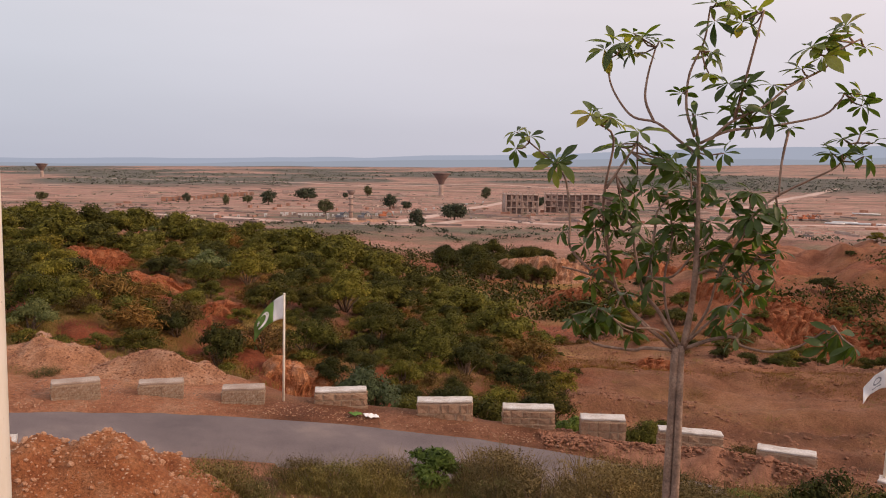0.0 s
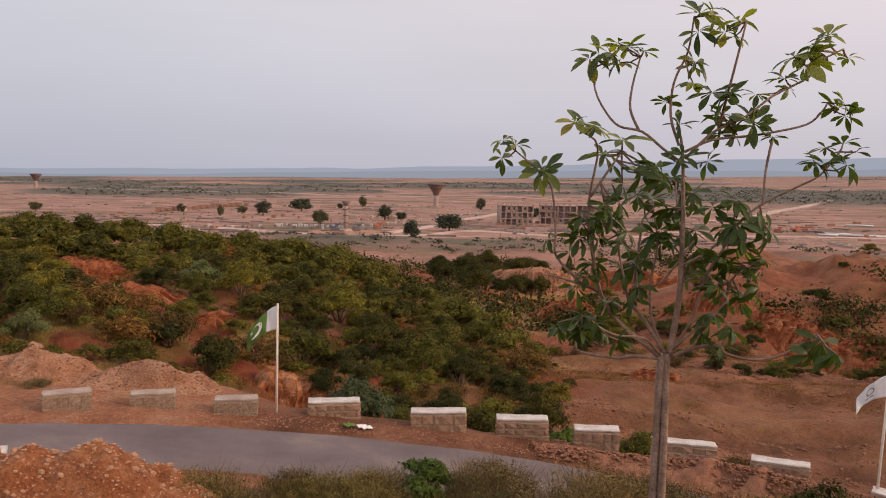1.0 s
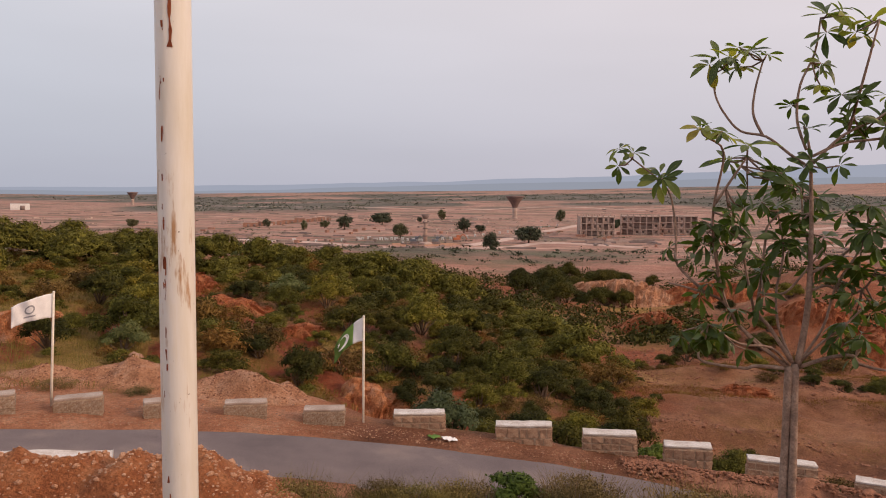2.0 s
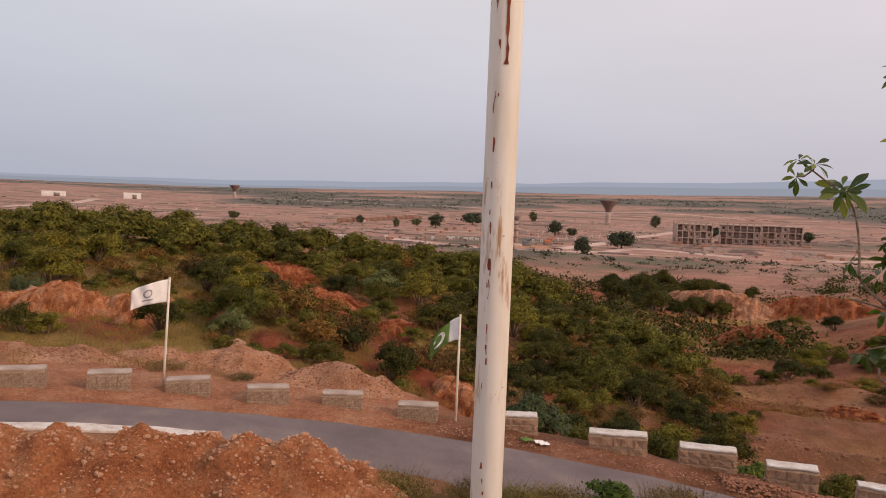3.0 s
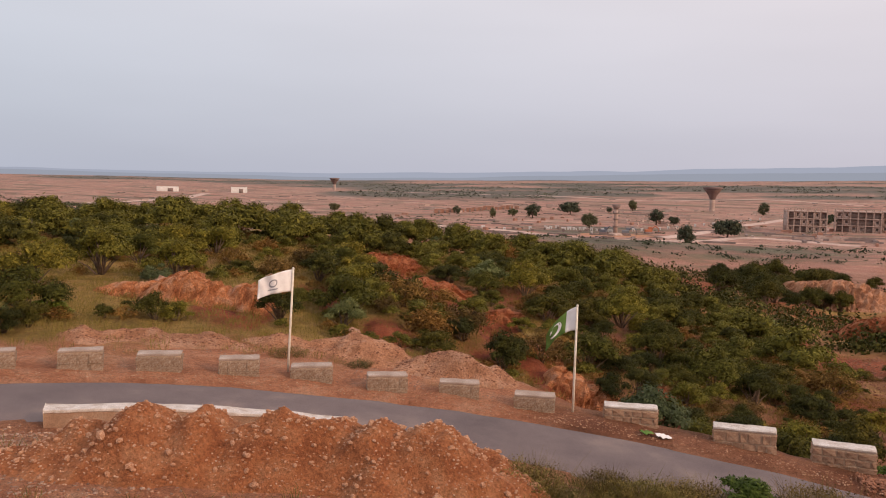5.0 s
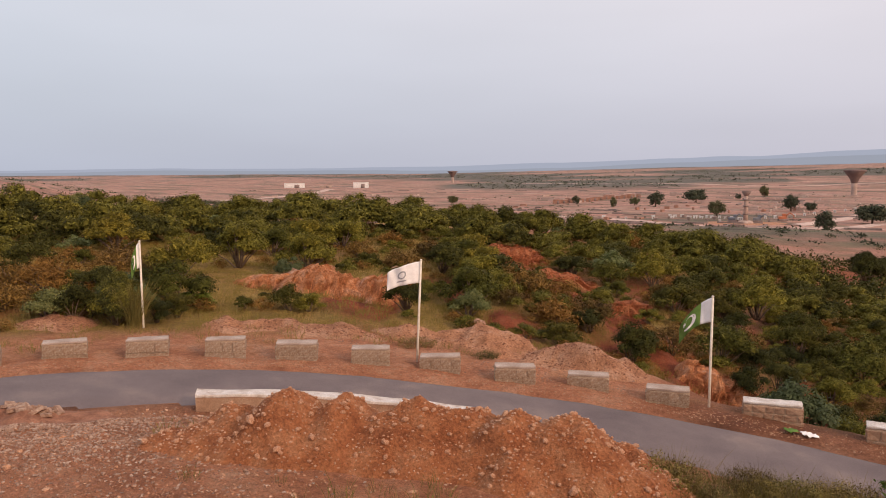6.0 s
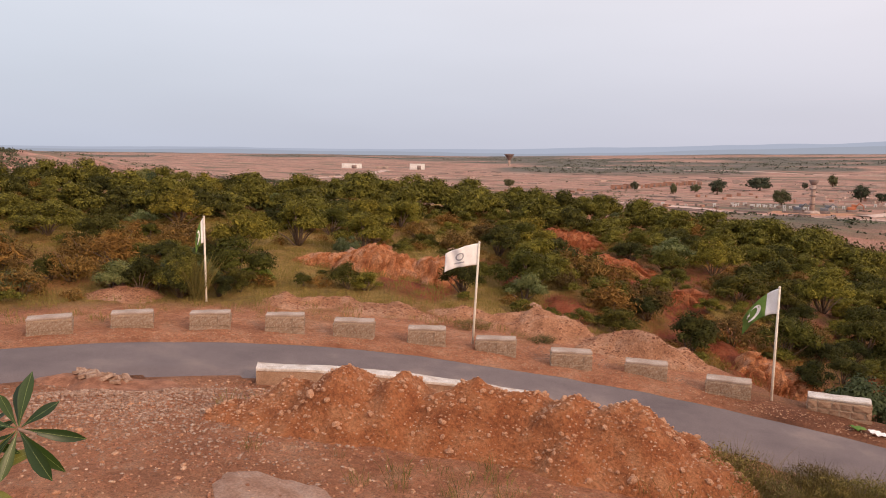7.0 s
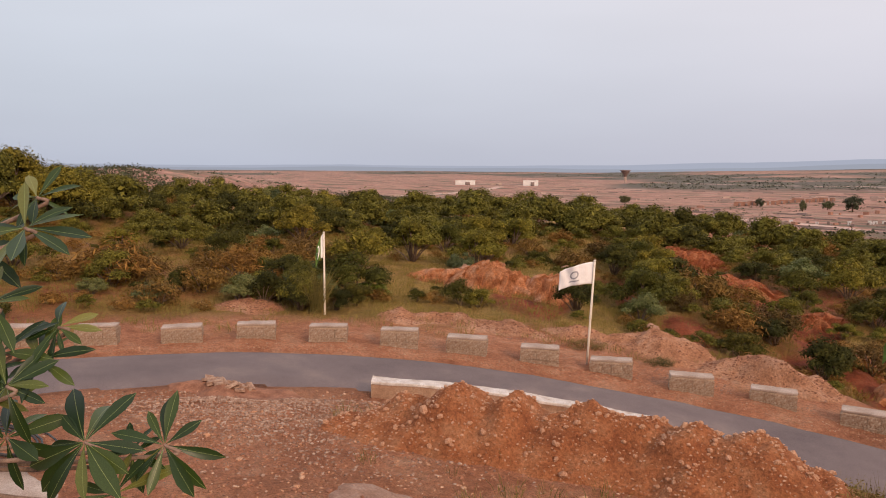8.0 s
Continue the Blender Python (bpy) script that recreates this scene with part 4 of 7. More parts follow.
joined = {}
for k, x, y, size in spare:  # the far rest of the scrub, past counting
    q, mat = CROWNS[KINDS[k].name]
    q = q[rs.randrange(2)::2]
    mid_ = q.mean(1, keepdims=True)
    q = mid_ + (q - mid_) * 1.4
    a = rs.uniform(0, 6.28)
    c, s_ = math.cos(a) * size, math.sin(a) * size
    turned = np.stack([q[..., 0] * c - q[..., 1] * s_, q[..., 0] * s_ + q[..., 1] * c, q[..., 2] * size * rs.uniform(0.75, 1.0)], -1)
    joined.setdefault(mat.name, []).append(turned + np.array(on_ground(x, y, -0.05)))
for x, y, b, r in [(*polar(b, r), b, r) for b, r in zip(try_b[::9], try_r[::9])]:  # low growth between the bushes
    d, _ = road_frame(np.array([x]), np.array([y]))
    bare = float(scars(np.array([b]), np.array([r]))[0])
    clear = ((b - 44) / 7) ** 2 + ((r - 38) / 5) ** 2 < 1 or ((b - 61) / 7) ** 2 + ((r - 37) / 4.5) ** 2 < 1 or (31 < b < 43 and r < 34)
    if d[0] < 6.5 or r > np.interp(b, [-10, -7, 0, 8], [42, 54, 60, 60]) or bare > 0.9 or (clear and rs.random() < 0.85):
        continue
    for _ in range(2):
        k = rs.choice(["dry0", "dry1", "dry1", "green1", "green2", "dark0", "tan0"])
        q, mat = CROWNS[KINDS[k].name]
        q = q[rs.randrange(6)::6]
        mid_ = q.mean(1, keepdims=True)
        q = mid_ + (q - mid_) * 1.9
        size = rs.uniform(0.22, 0.42) * (1.3 if k[:3] in ("dry", "tan") else 1.0)
        ux, uy = x + rs.uniform(-1, 1), y + rs.uniform(-1, 1)
        joined.setdefault(mat.name, []).append(q * np.array((size, size, size * 0.8)) + np.array(on_ground(ux, uy, -0.05)))
for name, qs in joined.items():
    tagged(quads("hillside_scrub", np.concatenate(qs), bpy.data.materials[name]), "mixed olive, dark and brown scrub covering the ridge", "scrub", kind="stuff")

# shrubs that stand apart
for kind, x, y, s, sz, label in (
        ("grey0", -2.55, 24.6, 0.95, 1.0, "grey-green leafy shrub behind the guard blocks"), ("grey1", -1.0, 25.4, 0.7, 0.9, "grey-green leafy shrub behind the guard blocks"),
        ("thorn0", 0.9, 25.2, 1.0, 1.1, "dark bare-twigged thorn bush behind the guard blocks"), ("thorn1", 2.0, 26.4, 1.0, 1.0, "dark bare-twigged thorn bush behind the guard blocks"),
        ("near0", 3.9, 23.6, 1.05, 1.1, "bright green leafy bush between guard blocks"), ("dark1", 2.9, 24.7, 0.6, 1.0, "dark green bush behind the guard blocks"), ("dark2", 5.6, 25.0, 0.5, 1.0, "dark green bush behind the guard blocks"), ("near1", 7.6, 23.4, 1.2, 1.0, "low green bush behind the guard blocks"), ("dark0", 9.8, 25.6, 0.55, 0.9, "dark green bush behind the guard blocks"), ("dark3", 8.9, 30.5, 0.6, 0.8, "dark bush on the brown field"), ("dry0", 11.8, 29.0, 0.9, 0.7, "dry brown brush on the brown field"), ("green1", 6.9, 26.2, 0.72, 1.05, "thin olive sapling on the bank below the road"),
        ("thorn0", -20.6, 22.6, 0.7, 1.0, "dark bush at the edge of the made ground"), ("near1", -23.2, 20.2, 1.1, 0.8, "low green bush at the edge of the made ground"),
        ("green0", -21.0, 38.0, 0.95, 0.95, "rounded olive bush above the rock face"), ("dark1", -24.5, 33.5, 0.6, 0.9, "small dark bush on dry grass"),
        ("brush0", -8.2, 22.9, 0.75, 0.8, "olive brush on an earth mound"), ("brush1", -11.6, 21.4, 0.6, 0.6, "olive brush beside an earth mound"), ("tan0", -13.9, 20.9, 0.8, 0.5, "dry straw-coloured brush on the bench"),
        ("thorn1", 6.1, 12.3, 0.75, 1.1, "dark leafy bush on the bank above the road"), ("thorn0", 7.2, 12.2, 0.7, 1.0, "dark leafy bush on the bank above the road"),
        ("near0", 5.2, 13.4, 0.8, 0.8, "dark leafy bush on the bank above the road"), ("near0", -0.35, 14.3, 1.0, 0.85, "bright green leafy bush in the roadside brush"), ("near1", 0.35, 14.9, 0.6, 0.7, "bright green leafy bush in the roadside brush")):
    plant(kind, x, y, s, label, "bush", name="bush" if "thorn" not in kind else "thorn_bush", sz=sz)
for i in range(20):  # a thick stand of bushes at the foot of the grassy flank
    b, r = rs.gauss(54.0, 2.6), rs.uniform(27.5, 33.5)
    x, y = polar(b, r)
    kind = rs.choice(["dark0", "dark2", "green1", "grey0", "dark3"])
    plant(kind, x, y, rs.uniform(0.4, 0.75), LABELS[kind[:-1]], "shrub", "scrub on the hillside", name="shrub", sz=rs.uniform(0.8, 1.1))
for b, r, s in ((66.0, 33.5, 1.5), (64.5, 35.0, 1.1), (59.5, 36.5, 1.0), (57.0, 38.5, 1.0), (50.0, 39.0, 0.9), (60.5, 31.0, 0.9), (63.5, 29.5, 0.8), (58.0, 33.0, 1.0), (33.0, 40.5, 1.0), (13.0, 33.0, 1.0), (19.0, 34.0, 1.2), (21.5, 32.0, 1.1), (8.0, 36.0, 1.0), (24.0, 36.5, 1.3)):
    x, y = polar(b, r)
    plant("dry%d" % rs.randrange(2), x, y, s, LABELS["dry"], "shrub", "scrub on the hillside", name="shrub", sz=1.0)
for i in range(62):  # brush along the near verge
    x = rs.uniform(-4.0, 8.0)
    y = np.interp(x, [-4.2, 0, 3, 8], [12.9, 14.4, 14.3, 12.6]) + rs.uniform(-1.8, 1.5)
    if abs(x + 0.35) < 0.7:
        continue
    tan = rs.random() < (0.25 if x < 0.3 else 0.8)
    plant(("tan%d" if tan else "brush%d") % rs.randrange(2), x, y, rs.uniform(0.45, 1.0) * (1.0 if x < 0.8 else 1.35), "tan dry brush beside the road" if tan else "olive-green brush beside the road", "brush", "roadside brush", name="brush", sz=rs.uniform(0.75, 1.1))
for i in range(80):  # far side of the valley
    b, r = rs.uniform(-34, -9), rs.choice([rs.uniform(52, 58), rs.uniform(58, 75), rs.uniform(60, 120)])
    x, y = polar(b, r)
    kind = rs.choice(["dark0", "dark1", "green0", "dry0"])
    plant(kind, x, y, rs.uniform(0.35, 0.75) * (1 if r < 56 else 1.5), "dark scrub bush on the eroded valley side", "shrub", "scrub in the valley", name="shrub", sz=0.8)
for i in range(46):  # trees in the valley head
    b, r = rs.gauss(-4.5, 2.6), rs.uniform(84, 128)
    x, y = polar(b, r)
    plant("dark%d" % rs.randrange(4), x, y, rs.uniform(1.0, 1.9), "dark green tree in the valley", "tree", "trees in the valley", name="tree", sz=rs.uniform(0.8, 1.1))
for b, r, s in ((69.5, 47, 1.5), (71.5, 48, 1.7), (73.5, 46, 1.6), (75.5, 48, 1.5), (67.5, 51, 1.3)):
    x, y = polar(b, r)
    plant("green%d" % rs.randrange(4), x, y, s, "tall olive-green scrub tree on the crest", "tree", "scrub on the hillside", name="tree", sz=1.0)
for t in templates:  # the patterns themselves stand on the hillside too
    x, y = polar(rs.uniform(50, 74), rs.uniform(50, 66))
    t.matrix_basis = Matrix.Translation(on_ground(x, y, -0.05))
    tagged(t, "ragged scrub bush on the red hillside", "shrub", "scrub on the hillside")


def grass_field():
    """Dry grass over the hillside and the bench, past counting."""
    rng = np.random.default_rng(5)
    out = []
    pats = [grass_tuft(34, 0.6, 0.25, k, 0.0065) for k in range(6)]
    b = rng.uniform(-36, 77, 13000)
    r = np.sqrt(rng.uniform(24.0**2, 62**2, 13000))
    x, y = EYE_X - r * np.sin(np.radians(b)), EYE_Y + r * np.cos(np.radians(b))
    d, _ = road_frame(x, y)
    g, red, *_ = soil(x, y)
    keep = (d > 1.3) & (rng.uniform(0, 1, len(x)) < np.where(d < 6.5, 0.30, 0.25 + 0.9 * g) * np.where(b < -7, 0.05, 1)) | ((d > 6) & (b > 29) & (r < 47) & (rng.uniform(0, 1, len(x)) < 0.9))
    x, y, r = x[keep], y[keep], r[keep]
    z = height(x, y)
    for k in range(len(x)):
        t = pats[k % 6] * rng.uniform(0.6, 1.35)
        out.append(t + np.array((x[k], y[k], z[k] - 0.02)))
    return np.concatenate(out)


ob = quads("hillside_grass", grass_field(), M["straw"])
tagged(ob, "dry straw and olive grass over the hillside", "grass", kind="stuff")


def verge_grass():
    rng = np.random.default_rng(6)
    out = []
    pats = [grass_tuft(26, 0.35, 0.34, 20 + k, 0.006) for k in range(6)]
    x = np.concatenate([rng.uniform(-4.6, 7.5, 1500), rng.uniform(-12, -3, 60)])
    y = np.concatenate([rng.uniform(8.5, 16.6, 1500), rng.uniform(7.5, 11, 60)])
    d, _ = road_frame(x, y)
    keep = (d < -3.7) & ((x > -3.6) | (np.arange(len(x)) > 1499)) & ((vnoise(x, y, 1.8, 61) > -0.3) | (np.arange(len(x)) > 1499))
    x, y = x[keep], y[keep]
    z = height(x, y)
    for k in range(len(x)):
        out.append(pats[k % 6] * rng.uniform(0.45, 1.15) + np.array((x[k], y[k], z[k] - 0.02)))
    return np.concatenate(out)


def field_grass():
    """Dark grass and weeds in strips over the brown field, past counting."""
    rng = np.random.default_rng(15)
    pats = [grass_tuft(18, 0.8, 0.13, 40 + k, 0.012) for k in range(6)]
    b, r = rng.uniform(-36, -8, 16000), np.sqrt(rng.uniform(24.0**2, 64**2, 16000))
    x, y = EYE_X - r * np.sin(np.radians(b)), EYE_Y + r * np.cos(np.radians(b))
    d, _ = road_frame(x, y)
    n = fractal(x * 0.35 + 0.1 * y, y, 4.0, 63, 4) + 0.4 * vnoise(x, y, 1.2, 64)
    keep = (d > 2.0) & (n > 0.52)
    x, y = x[keep], y[keep]
    z = height(x, y)
    return np.concatenate([pats[k % 6] * rng.uniform(0.5, 1.3) + np.array((x[k], y[k], z[k] - 0.02)) for k in range(len(x))])


rng = np.random.default_rng(19)
cb, cr = rng.uniform(-36, -7, 9000), np.sqrt(rng.uniform(26.0**2, 66**2, 9000))
cx_, cy_ = EYE_X - cr * np.sin(np.radians(cb)), EYE_Y + cr * np.cos(np.radians(cb))
CLODS = (fractal(cx_ * 0.3 + 0.1 * cy_, cy_, 3.0, 65, 4) > 0.1) & (road_frame(cx_, cy_)[0] > 2.0)
tagged(quads("field_grass", field_grass(), M["brown"]), "dry brown weeds in strips over the brown field", "weeds", kind="stuff")
ob = quads("verge_grass", verge_grass(), M["olive"])
tagged(ob, "olive and dry grass along the near verge", "grass", kind="stuff")

# ---- heaps of earth, rocks ----
def heap(name, cones, mat, label, category, x0, x1, y0, y1, step, lump=0.06, group=""):
    """A heap of tipped earth as one relief mesh with a foot that dips under the ground."""
    xs, ys = np.arange(x0, x1, step), np.arange(y0, y1, step)
    X, Y = np.meshgrid(xs, ys)
    wx, wy = X + 0.30 * fractal(X, Y, 1.1, 71, 3), Y + 0.30 * fractal(X, Y, 1.1, 76, 3)
    total = np.full(X.shape, math.exp(-0.3 * 13))
    for cx, cy, top, rx, ry in cones:
        h = top - on_ground(cx, cy).z if top > 1.9 else top
        q = np.sqrt(((wx - cx) / rx) ** 2 + ((wy - cy) / ry) ** 2)
        total = total + np.exp(13 * np.maximum(h * (1.0 - np.sqrt(q * q + 0.012)), -0.3))
    P = np.log(total) / 13 - 0.03
    up = smooth(P, -0.05, 0.3)
    P = P + up * lump * (1.1 * fractal(X, Y, 0.8, 73, 5) + 0.7 * np.abs(fractal(X, Y, 1.3, 75, 3)) - 0.3)
    Z = height(X, Y) + np.maximum(P, -0.12)
    keep = P > -0.1
    idx = -np.ones(X.shape, int)
    v, f = [], []
    ny, nx = X.shape
    for j in range(ny - 1):
        for i in range(nx - 1):
            if keep[j:j + 2, i:i + 2].any():
                q = []
                for a, b in ((j, i), (j, i + 1), (j + 1, i + 1), (j + 1, i)):
                    if idx[a, b] < 0:
                        idx[a, b] = len(v)
                        v.append((X[a, b], Y[a, b], Z[a, b]))
                    q.append(int(idx[a, b]))
                f.append(q)
    root = empty(name, Matrix.Translation((cones[0][0], cones[0][1], 0)))
    earth = part("earth", (v, f), mat, root)
    earth.matrix_parent_inverse = root.matrix_basis.inverted()
    tagged(root, label, category, group)
    return root, X, Y, Z, P


def pebble_meshes(mat, n=4, seed=0):
    out = []
    for k in range(n):
        bm = bmesh.new()
        bmesh.ops.create_icosphere(bm, subdivisions=1, radius=1.0)
        for v in bm.verts:
            v.co = Vector((v.co.x, v.co.y * 0.8, v.co.z * 0.65)) * (1 + 0.28 * noise.noise(v.co * 1.3 + Vector((seed + 5 * k, 0, 0))))
        me = bpy.data.meshes.new("stone")
        bm.to_mesh(me)
        bm.free()
        me.materials.append(mat)
        out.append(me)
    return out


STONES = pebble_meshes(M["pebble"])
ICO = bmesh.new()
bmesh.ops.create_icosphere(ICO, subdivisions=1, radius=1.0)
ICO_V = np.array([v.co[:] for v in ICO.verts])
ICO_F = np.array([[v.index for v in f.verts] for f in ICO.faces])
ICO.free()


def gravel(name, x, y, z, size, mat, seed):
    """Loose small stones joined into one object."""
    rng = np.random.default_rng(seed)
    n = len(x)
    sc = size[:, None, None] * rng.uniform(0.55, 1.2, (n, 1, 3))
    v = ICO_V[None] * sc * (1 + 0.25 * rng.uniform(-1, 1, (n, len(ICO_V), 1)))
    a = rng.uniform(0, 6.28, n)
    c, s = np.cos(a)[:, None], np.sin(a)[:, None]
    v = np.stack([v[..., 0] * c - v[..., 1] * s + x[:, None], v[..., 0] * s + v[..., 1] * c + y[:, None], v[..., 2] * 0.7 + z[:, None]], -1)
    f = (ICO_F[None] + (np.arange(n) * len(ICO_V))[:, None, None]).reshape(-1, 3)
    me = bpy.data.meshes.new(name)
    me.from_pydata(v.reshape(-1, 3), [], f.tolist())
    me.materials.append(mat)
    ob = new(name, me)
    return ob


PILE = [(-10.6, 9.4, 2.95, 1.3, 1.25), (-9.7, 9.75, 3.26, 1.3, 1.35), (-8.7, 10.2, 3.22, 1.3, 1.35), (-7.6, 10.6, 3.12, 1.35, 1.45), (-6.8, 10.85, 2.98, 1.2, 1.35), (-6.1, 11.0, 3.02, 1.3, 1.45), (-5.2, 11.2, 3.05, 1.4, 1.45), (-4.25, 11.6, 2.55, 1.1, 1.2)]
pile, PX, PY, PZ, PP = heap("earth_pile", PILE, M["pile"], "long tipped heap of stony red earth beside the road", "earth pile", -12.4, -2.8, 7.9, 13.4, 0.06, 0.13)
rng = np.random.default_rng(9)
sel = np.argwhere(PP > 0.03)
pick = sel[rng.permutation(len(sel))[:295]]
for j, i in pick:
    ob = new("stone", STONES[int(rng.integers(4))])
    ob.parent = pile
    ob.matrix_parent_inverse = pile.matrix_basis.inverted()
    s = float(rng.uniform(0.034, 0.07) * (1.5 if rng.random() < 0.12 else 1))
    ob.matrix_basis = Matrix.Translation((PX[j, i], PY[j, i], PZ[j, i] + 0.2 * s)) @ pose(0, 0, 0, rng.uniform(0, 40), rng.uniform(0, 40), rng.uniform(0, 360)) @ Matrix.Diagonal((s, s, s, 1))
pick = sel[rng.permutation(len(sel))[:3400]]
px, py, pz = (A[pick[:, 0], pick[:, 1]] for A in (PX, PY, PZ))
ob = gravel("pile_gravel", px + rng.uniform(-0.03, 0.03, len(px)), py, pz, rng.uniform(0.01, 0.03, len(px)), M["pebble"], 1)
ob.parent = pile
ob.matrix_parent_inverse = pile.matrix_basis.inverted()
tagged(ob, kind="stuff")

MOUNDS = [
    ([(-8.6, 23.0, 0.85, 1.8, 1.4), (-9.8, 22.6, 0.35, 1.2, 1.0)], "steep pale heap of dug earth behind the guard blocks"),
    ([(-12.5, 22.9, 0.85, 2.0, 1.5), (-14.2, 22.0, 0.35, 1.8, 1.2), (-11.5, 23.5, 0.4, 1.1, 1.1)], "broad heap of pale red earth behind the guard blocks"),
    ([(-19.6, 18.6, 0.55, 1.1, 1.0), (-18.2, 19.6, 0.42, 1.7, 1.0), (-16.5, 20.5, 0.38, 1.6, 0.9)], "long low bank of dug orange earth behind the guard blocks"),
    ([(-24.5, 15.5, 0.3, 1.6, 1.2)], "low bank of pale earth behind the guard blocks")]
for cones, label in MOUNDS:
    xs, ys = [c[0] for c in cones], [c[1] for c in cones]
    mound, MX, MY, MZ, MP = heap("earth_mound", cones, M["mound"], label, "earth mound", min(xs) - 3, max(xs) + 3, min(ys) - 2.6, max(ys) + 2.6, 0.08, 0.14, "earth mounds behind the blocks")
    hits = np.argwhere(MP > 0.04)
    hits = hits[rng.permutation(len(hits))[:420]]
    ob = gravel("mound_gravel", *(A[hits[:, 0], hits[:, 1]] for A in (MX, MY, MZ)), rng.uniform(0.015, 0.055, len(hits)), M["earth_clod"], 6)
    ob.parent = mound
    ob.matrix_parent_inverse = mound.matrix_basis.inverted()
    tagged(ob, kind="stuff")

n = 2200
mx, my = rng.uniform(-21, -7, n), rng.uniform(17.5, 24.5, n)
d, _ = road_frame(mx, my)
keep = (d > 1.2) & (d < 5.2) & (vnoise(mx, my, 1.5, 85) > -0.1)
mx, my = mx[keep], my[keep]
tagged(gravel("bench_stones", mx, my, height(mx, my), rng.uniform(0.015, 0.055, len(mx)), M["boulder"], 7), "brown stones strewn on the bench behind the blocks", "gravel", kind="stuff")
heap("earth_berm", [(4.2, 20.55, 0.24, 0.9, 0.6), (5.6, 20.35, 0.40, 1.3, 0.6), (7.0, 20.0, 0.70, 1.3, 0.7), (8.5, 19.55, 0.74, 1.4, 0.7), (9.9, 18.95, 0.68, 1.3, 0.7), (11.2, 18.15, 0.64, 1.3, 0.7)], M["earth_clod"], "low berm of earth and rubble before the guard blocks", "earth berm", 2.6, 11.6, 17.6, 21.6, 0.09, 0.1)
n = 2600
gx = rng.uniform(2.5, 11.5, n)
gy = np.interp(gx, [2.5, 5, 7, 9.9, 11.5], [20.9, 20.45, 19.95, 18.9, 17.9]) + rng.normal(0, 0.4, n)
gz = height(gx, gy) + np.interp(gx, [3, 5.6, 7, 11], [0.1, 0.30, 0.55, 0.55]) * np.exp(-((gy - np.interp(gx, [2.5, 5, 7, 9.9, 11.5], [20.9, 20.45, 19.95, 18.9, 17.9])) / 0.4) ** 2)
tagged(gravel("berm_rubble", gx, gy, gz, rng.uniform(0.012, 0.075, n), M["earth_clod"], 14), "brown rubble and clods tipped along the road edge", "rubble", kind="stuff")
RZ = heap("rubble_pile", [(-16.3, 9.35, 0.30, 0.8, 0.5), (-15.6, 9.7, 0.16, 0.8, 0.5), (-14.9, 10.0, 0.14, 0.9, 0.5), (-17.0, 9.0, 0.14, 0.8, 0.4)], M["earth_clod"], "low heap of grey rubble and broken earth at the road edge", "rubble pile", -18, -13.4, 8.2, 11.4, 0.06, 0.12)[3]
rub = empty("broken_slabs", Matrix.Translation((-16.25, 9.4, 0)))
for k in range(26):
    bm = bmesh.new()
    box(bm, 0, 0, 0, rs.uniform(0.10, 0.34), rs.uniform(0.1, 0.22), rs.uniform(0.05, 0.10), 0.012)
    rough(bm, 0.04, 5, k)
    ob = part("slab", bm, M["grey_stone"], rub, smooth=False)
    sx, sy = -16.25 + rs.gauss(0, 0.30), 9.4 + rs.gauss(0, 0.15)
    rz = float(RZ[int((sy - 8.2) / 0.06), int((sx + 18) / 0.06)])
    ob.matrix_basis = Matrix.Translation((sx + 16.25, sy - 9.4, rz + 0.02)) @ pose(0, 0, 0, rs.uniform(-30, 30), rs.uniform(-30, 30), rs.uniform(0, 180))
tagged(rub, "loose broken brown slabs on top of a rubble heap", "broken slabs")

# stones strewn over the made ground and the verges
n = 16000
gx, gy = rng.uniform(-22, -1.5, n), rng.uniform(3, 16.5, n)
d, _ = road_frame(gx, gy)
keep = (d < -3.6) & (vnoise(gx, gy, 1.3, 81) + rng.uniform(-0.5, 0.7, n) > 0)
gx, gy = gx[keep], gy[keep]
tagged(gravel("loose_gravel", gx, gy, height(gx, gy), rng.uniform(0.008, 0.030, len(gx)) * (1 + 1.2 * (rng.uniform(0, 1, len(gx)) > 0.95)), M["pebble"], 2), "pale loose stones strewn over the red ground", "gravel", kind="stuff")
gx, gy = cx_[CLODS], cy_[CLODS]
tagged(gravel("field_clods", gx, gy, height(gx, gy), rng.uniform(0.03, 0.12, len(gx)), M["earth_clod"], 15), "brown clods turned up over the bare field", "clods", kind="stuff")
n = 9000
gx, gy = rng.uniform(-21, -4, n), rng.uniform(4, 14.5, n)
d, _ = road_frame(gx, gy)
keep = (d < -3.9) & (vnoise(gx, gy, 2.2, 83) + rng.uniform(-0.4, 0.4, n) > 0.05)
gx, gy = gx[keep], gy[keep]
tagged(gravel("earth_clods", gx, gy, height(gx, gy) - 0.005, rng.uniform(0.012, 0.055, len(gx)), M["earth_clod"], 5), "rough brown clods of earth over the made ground", "clods", kind="stuff")
n = 5200
t = rng.integers(0, len(EDGE) - 1, n)
gx, gy = EDGE[t, 0] + rng.normal(0, 0.35, n), EDGE[t, 1] + np.abs(rng.normal(0.45, 0.35, n))
d, _ = road_frame(gx, gy)
keep = (d > 0.0) & (d < 1.6)
gx, gy = gx[keep], gy[keep]
tagged(gravel("verge_gravel", gx, gy, height(gx, gy), rng.uniform(0.008, 0.032, len(gx)), M["pebble"], 3), "red-brown stones and clods along the road edge", "gravel", kind="stuff")
n = 500
gx, gy = rng.uniform(-4, 7, n), rng.uniform(15.2, 17.2, n)
d, _ = road_frame(gx, gy)
keep = d < -3.35
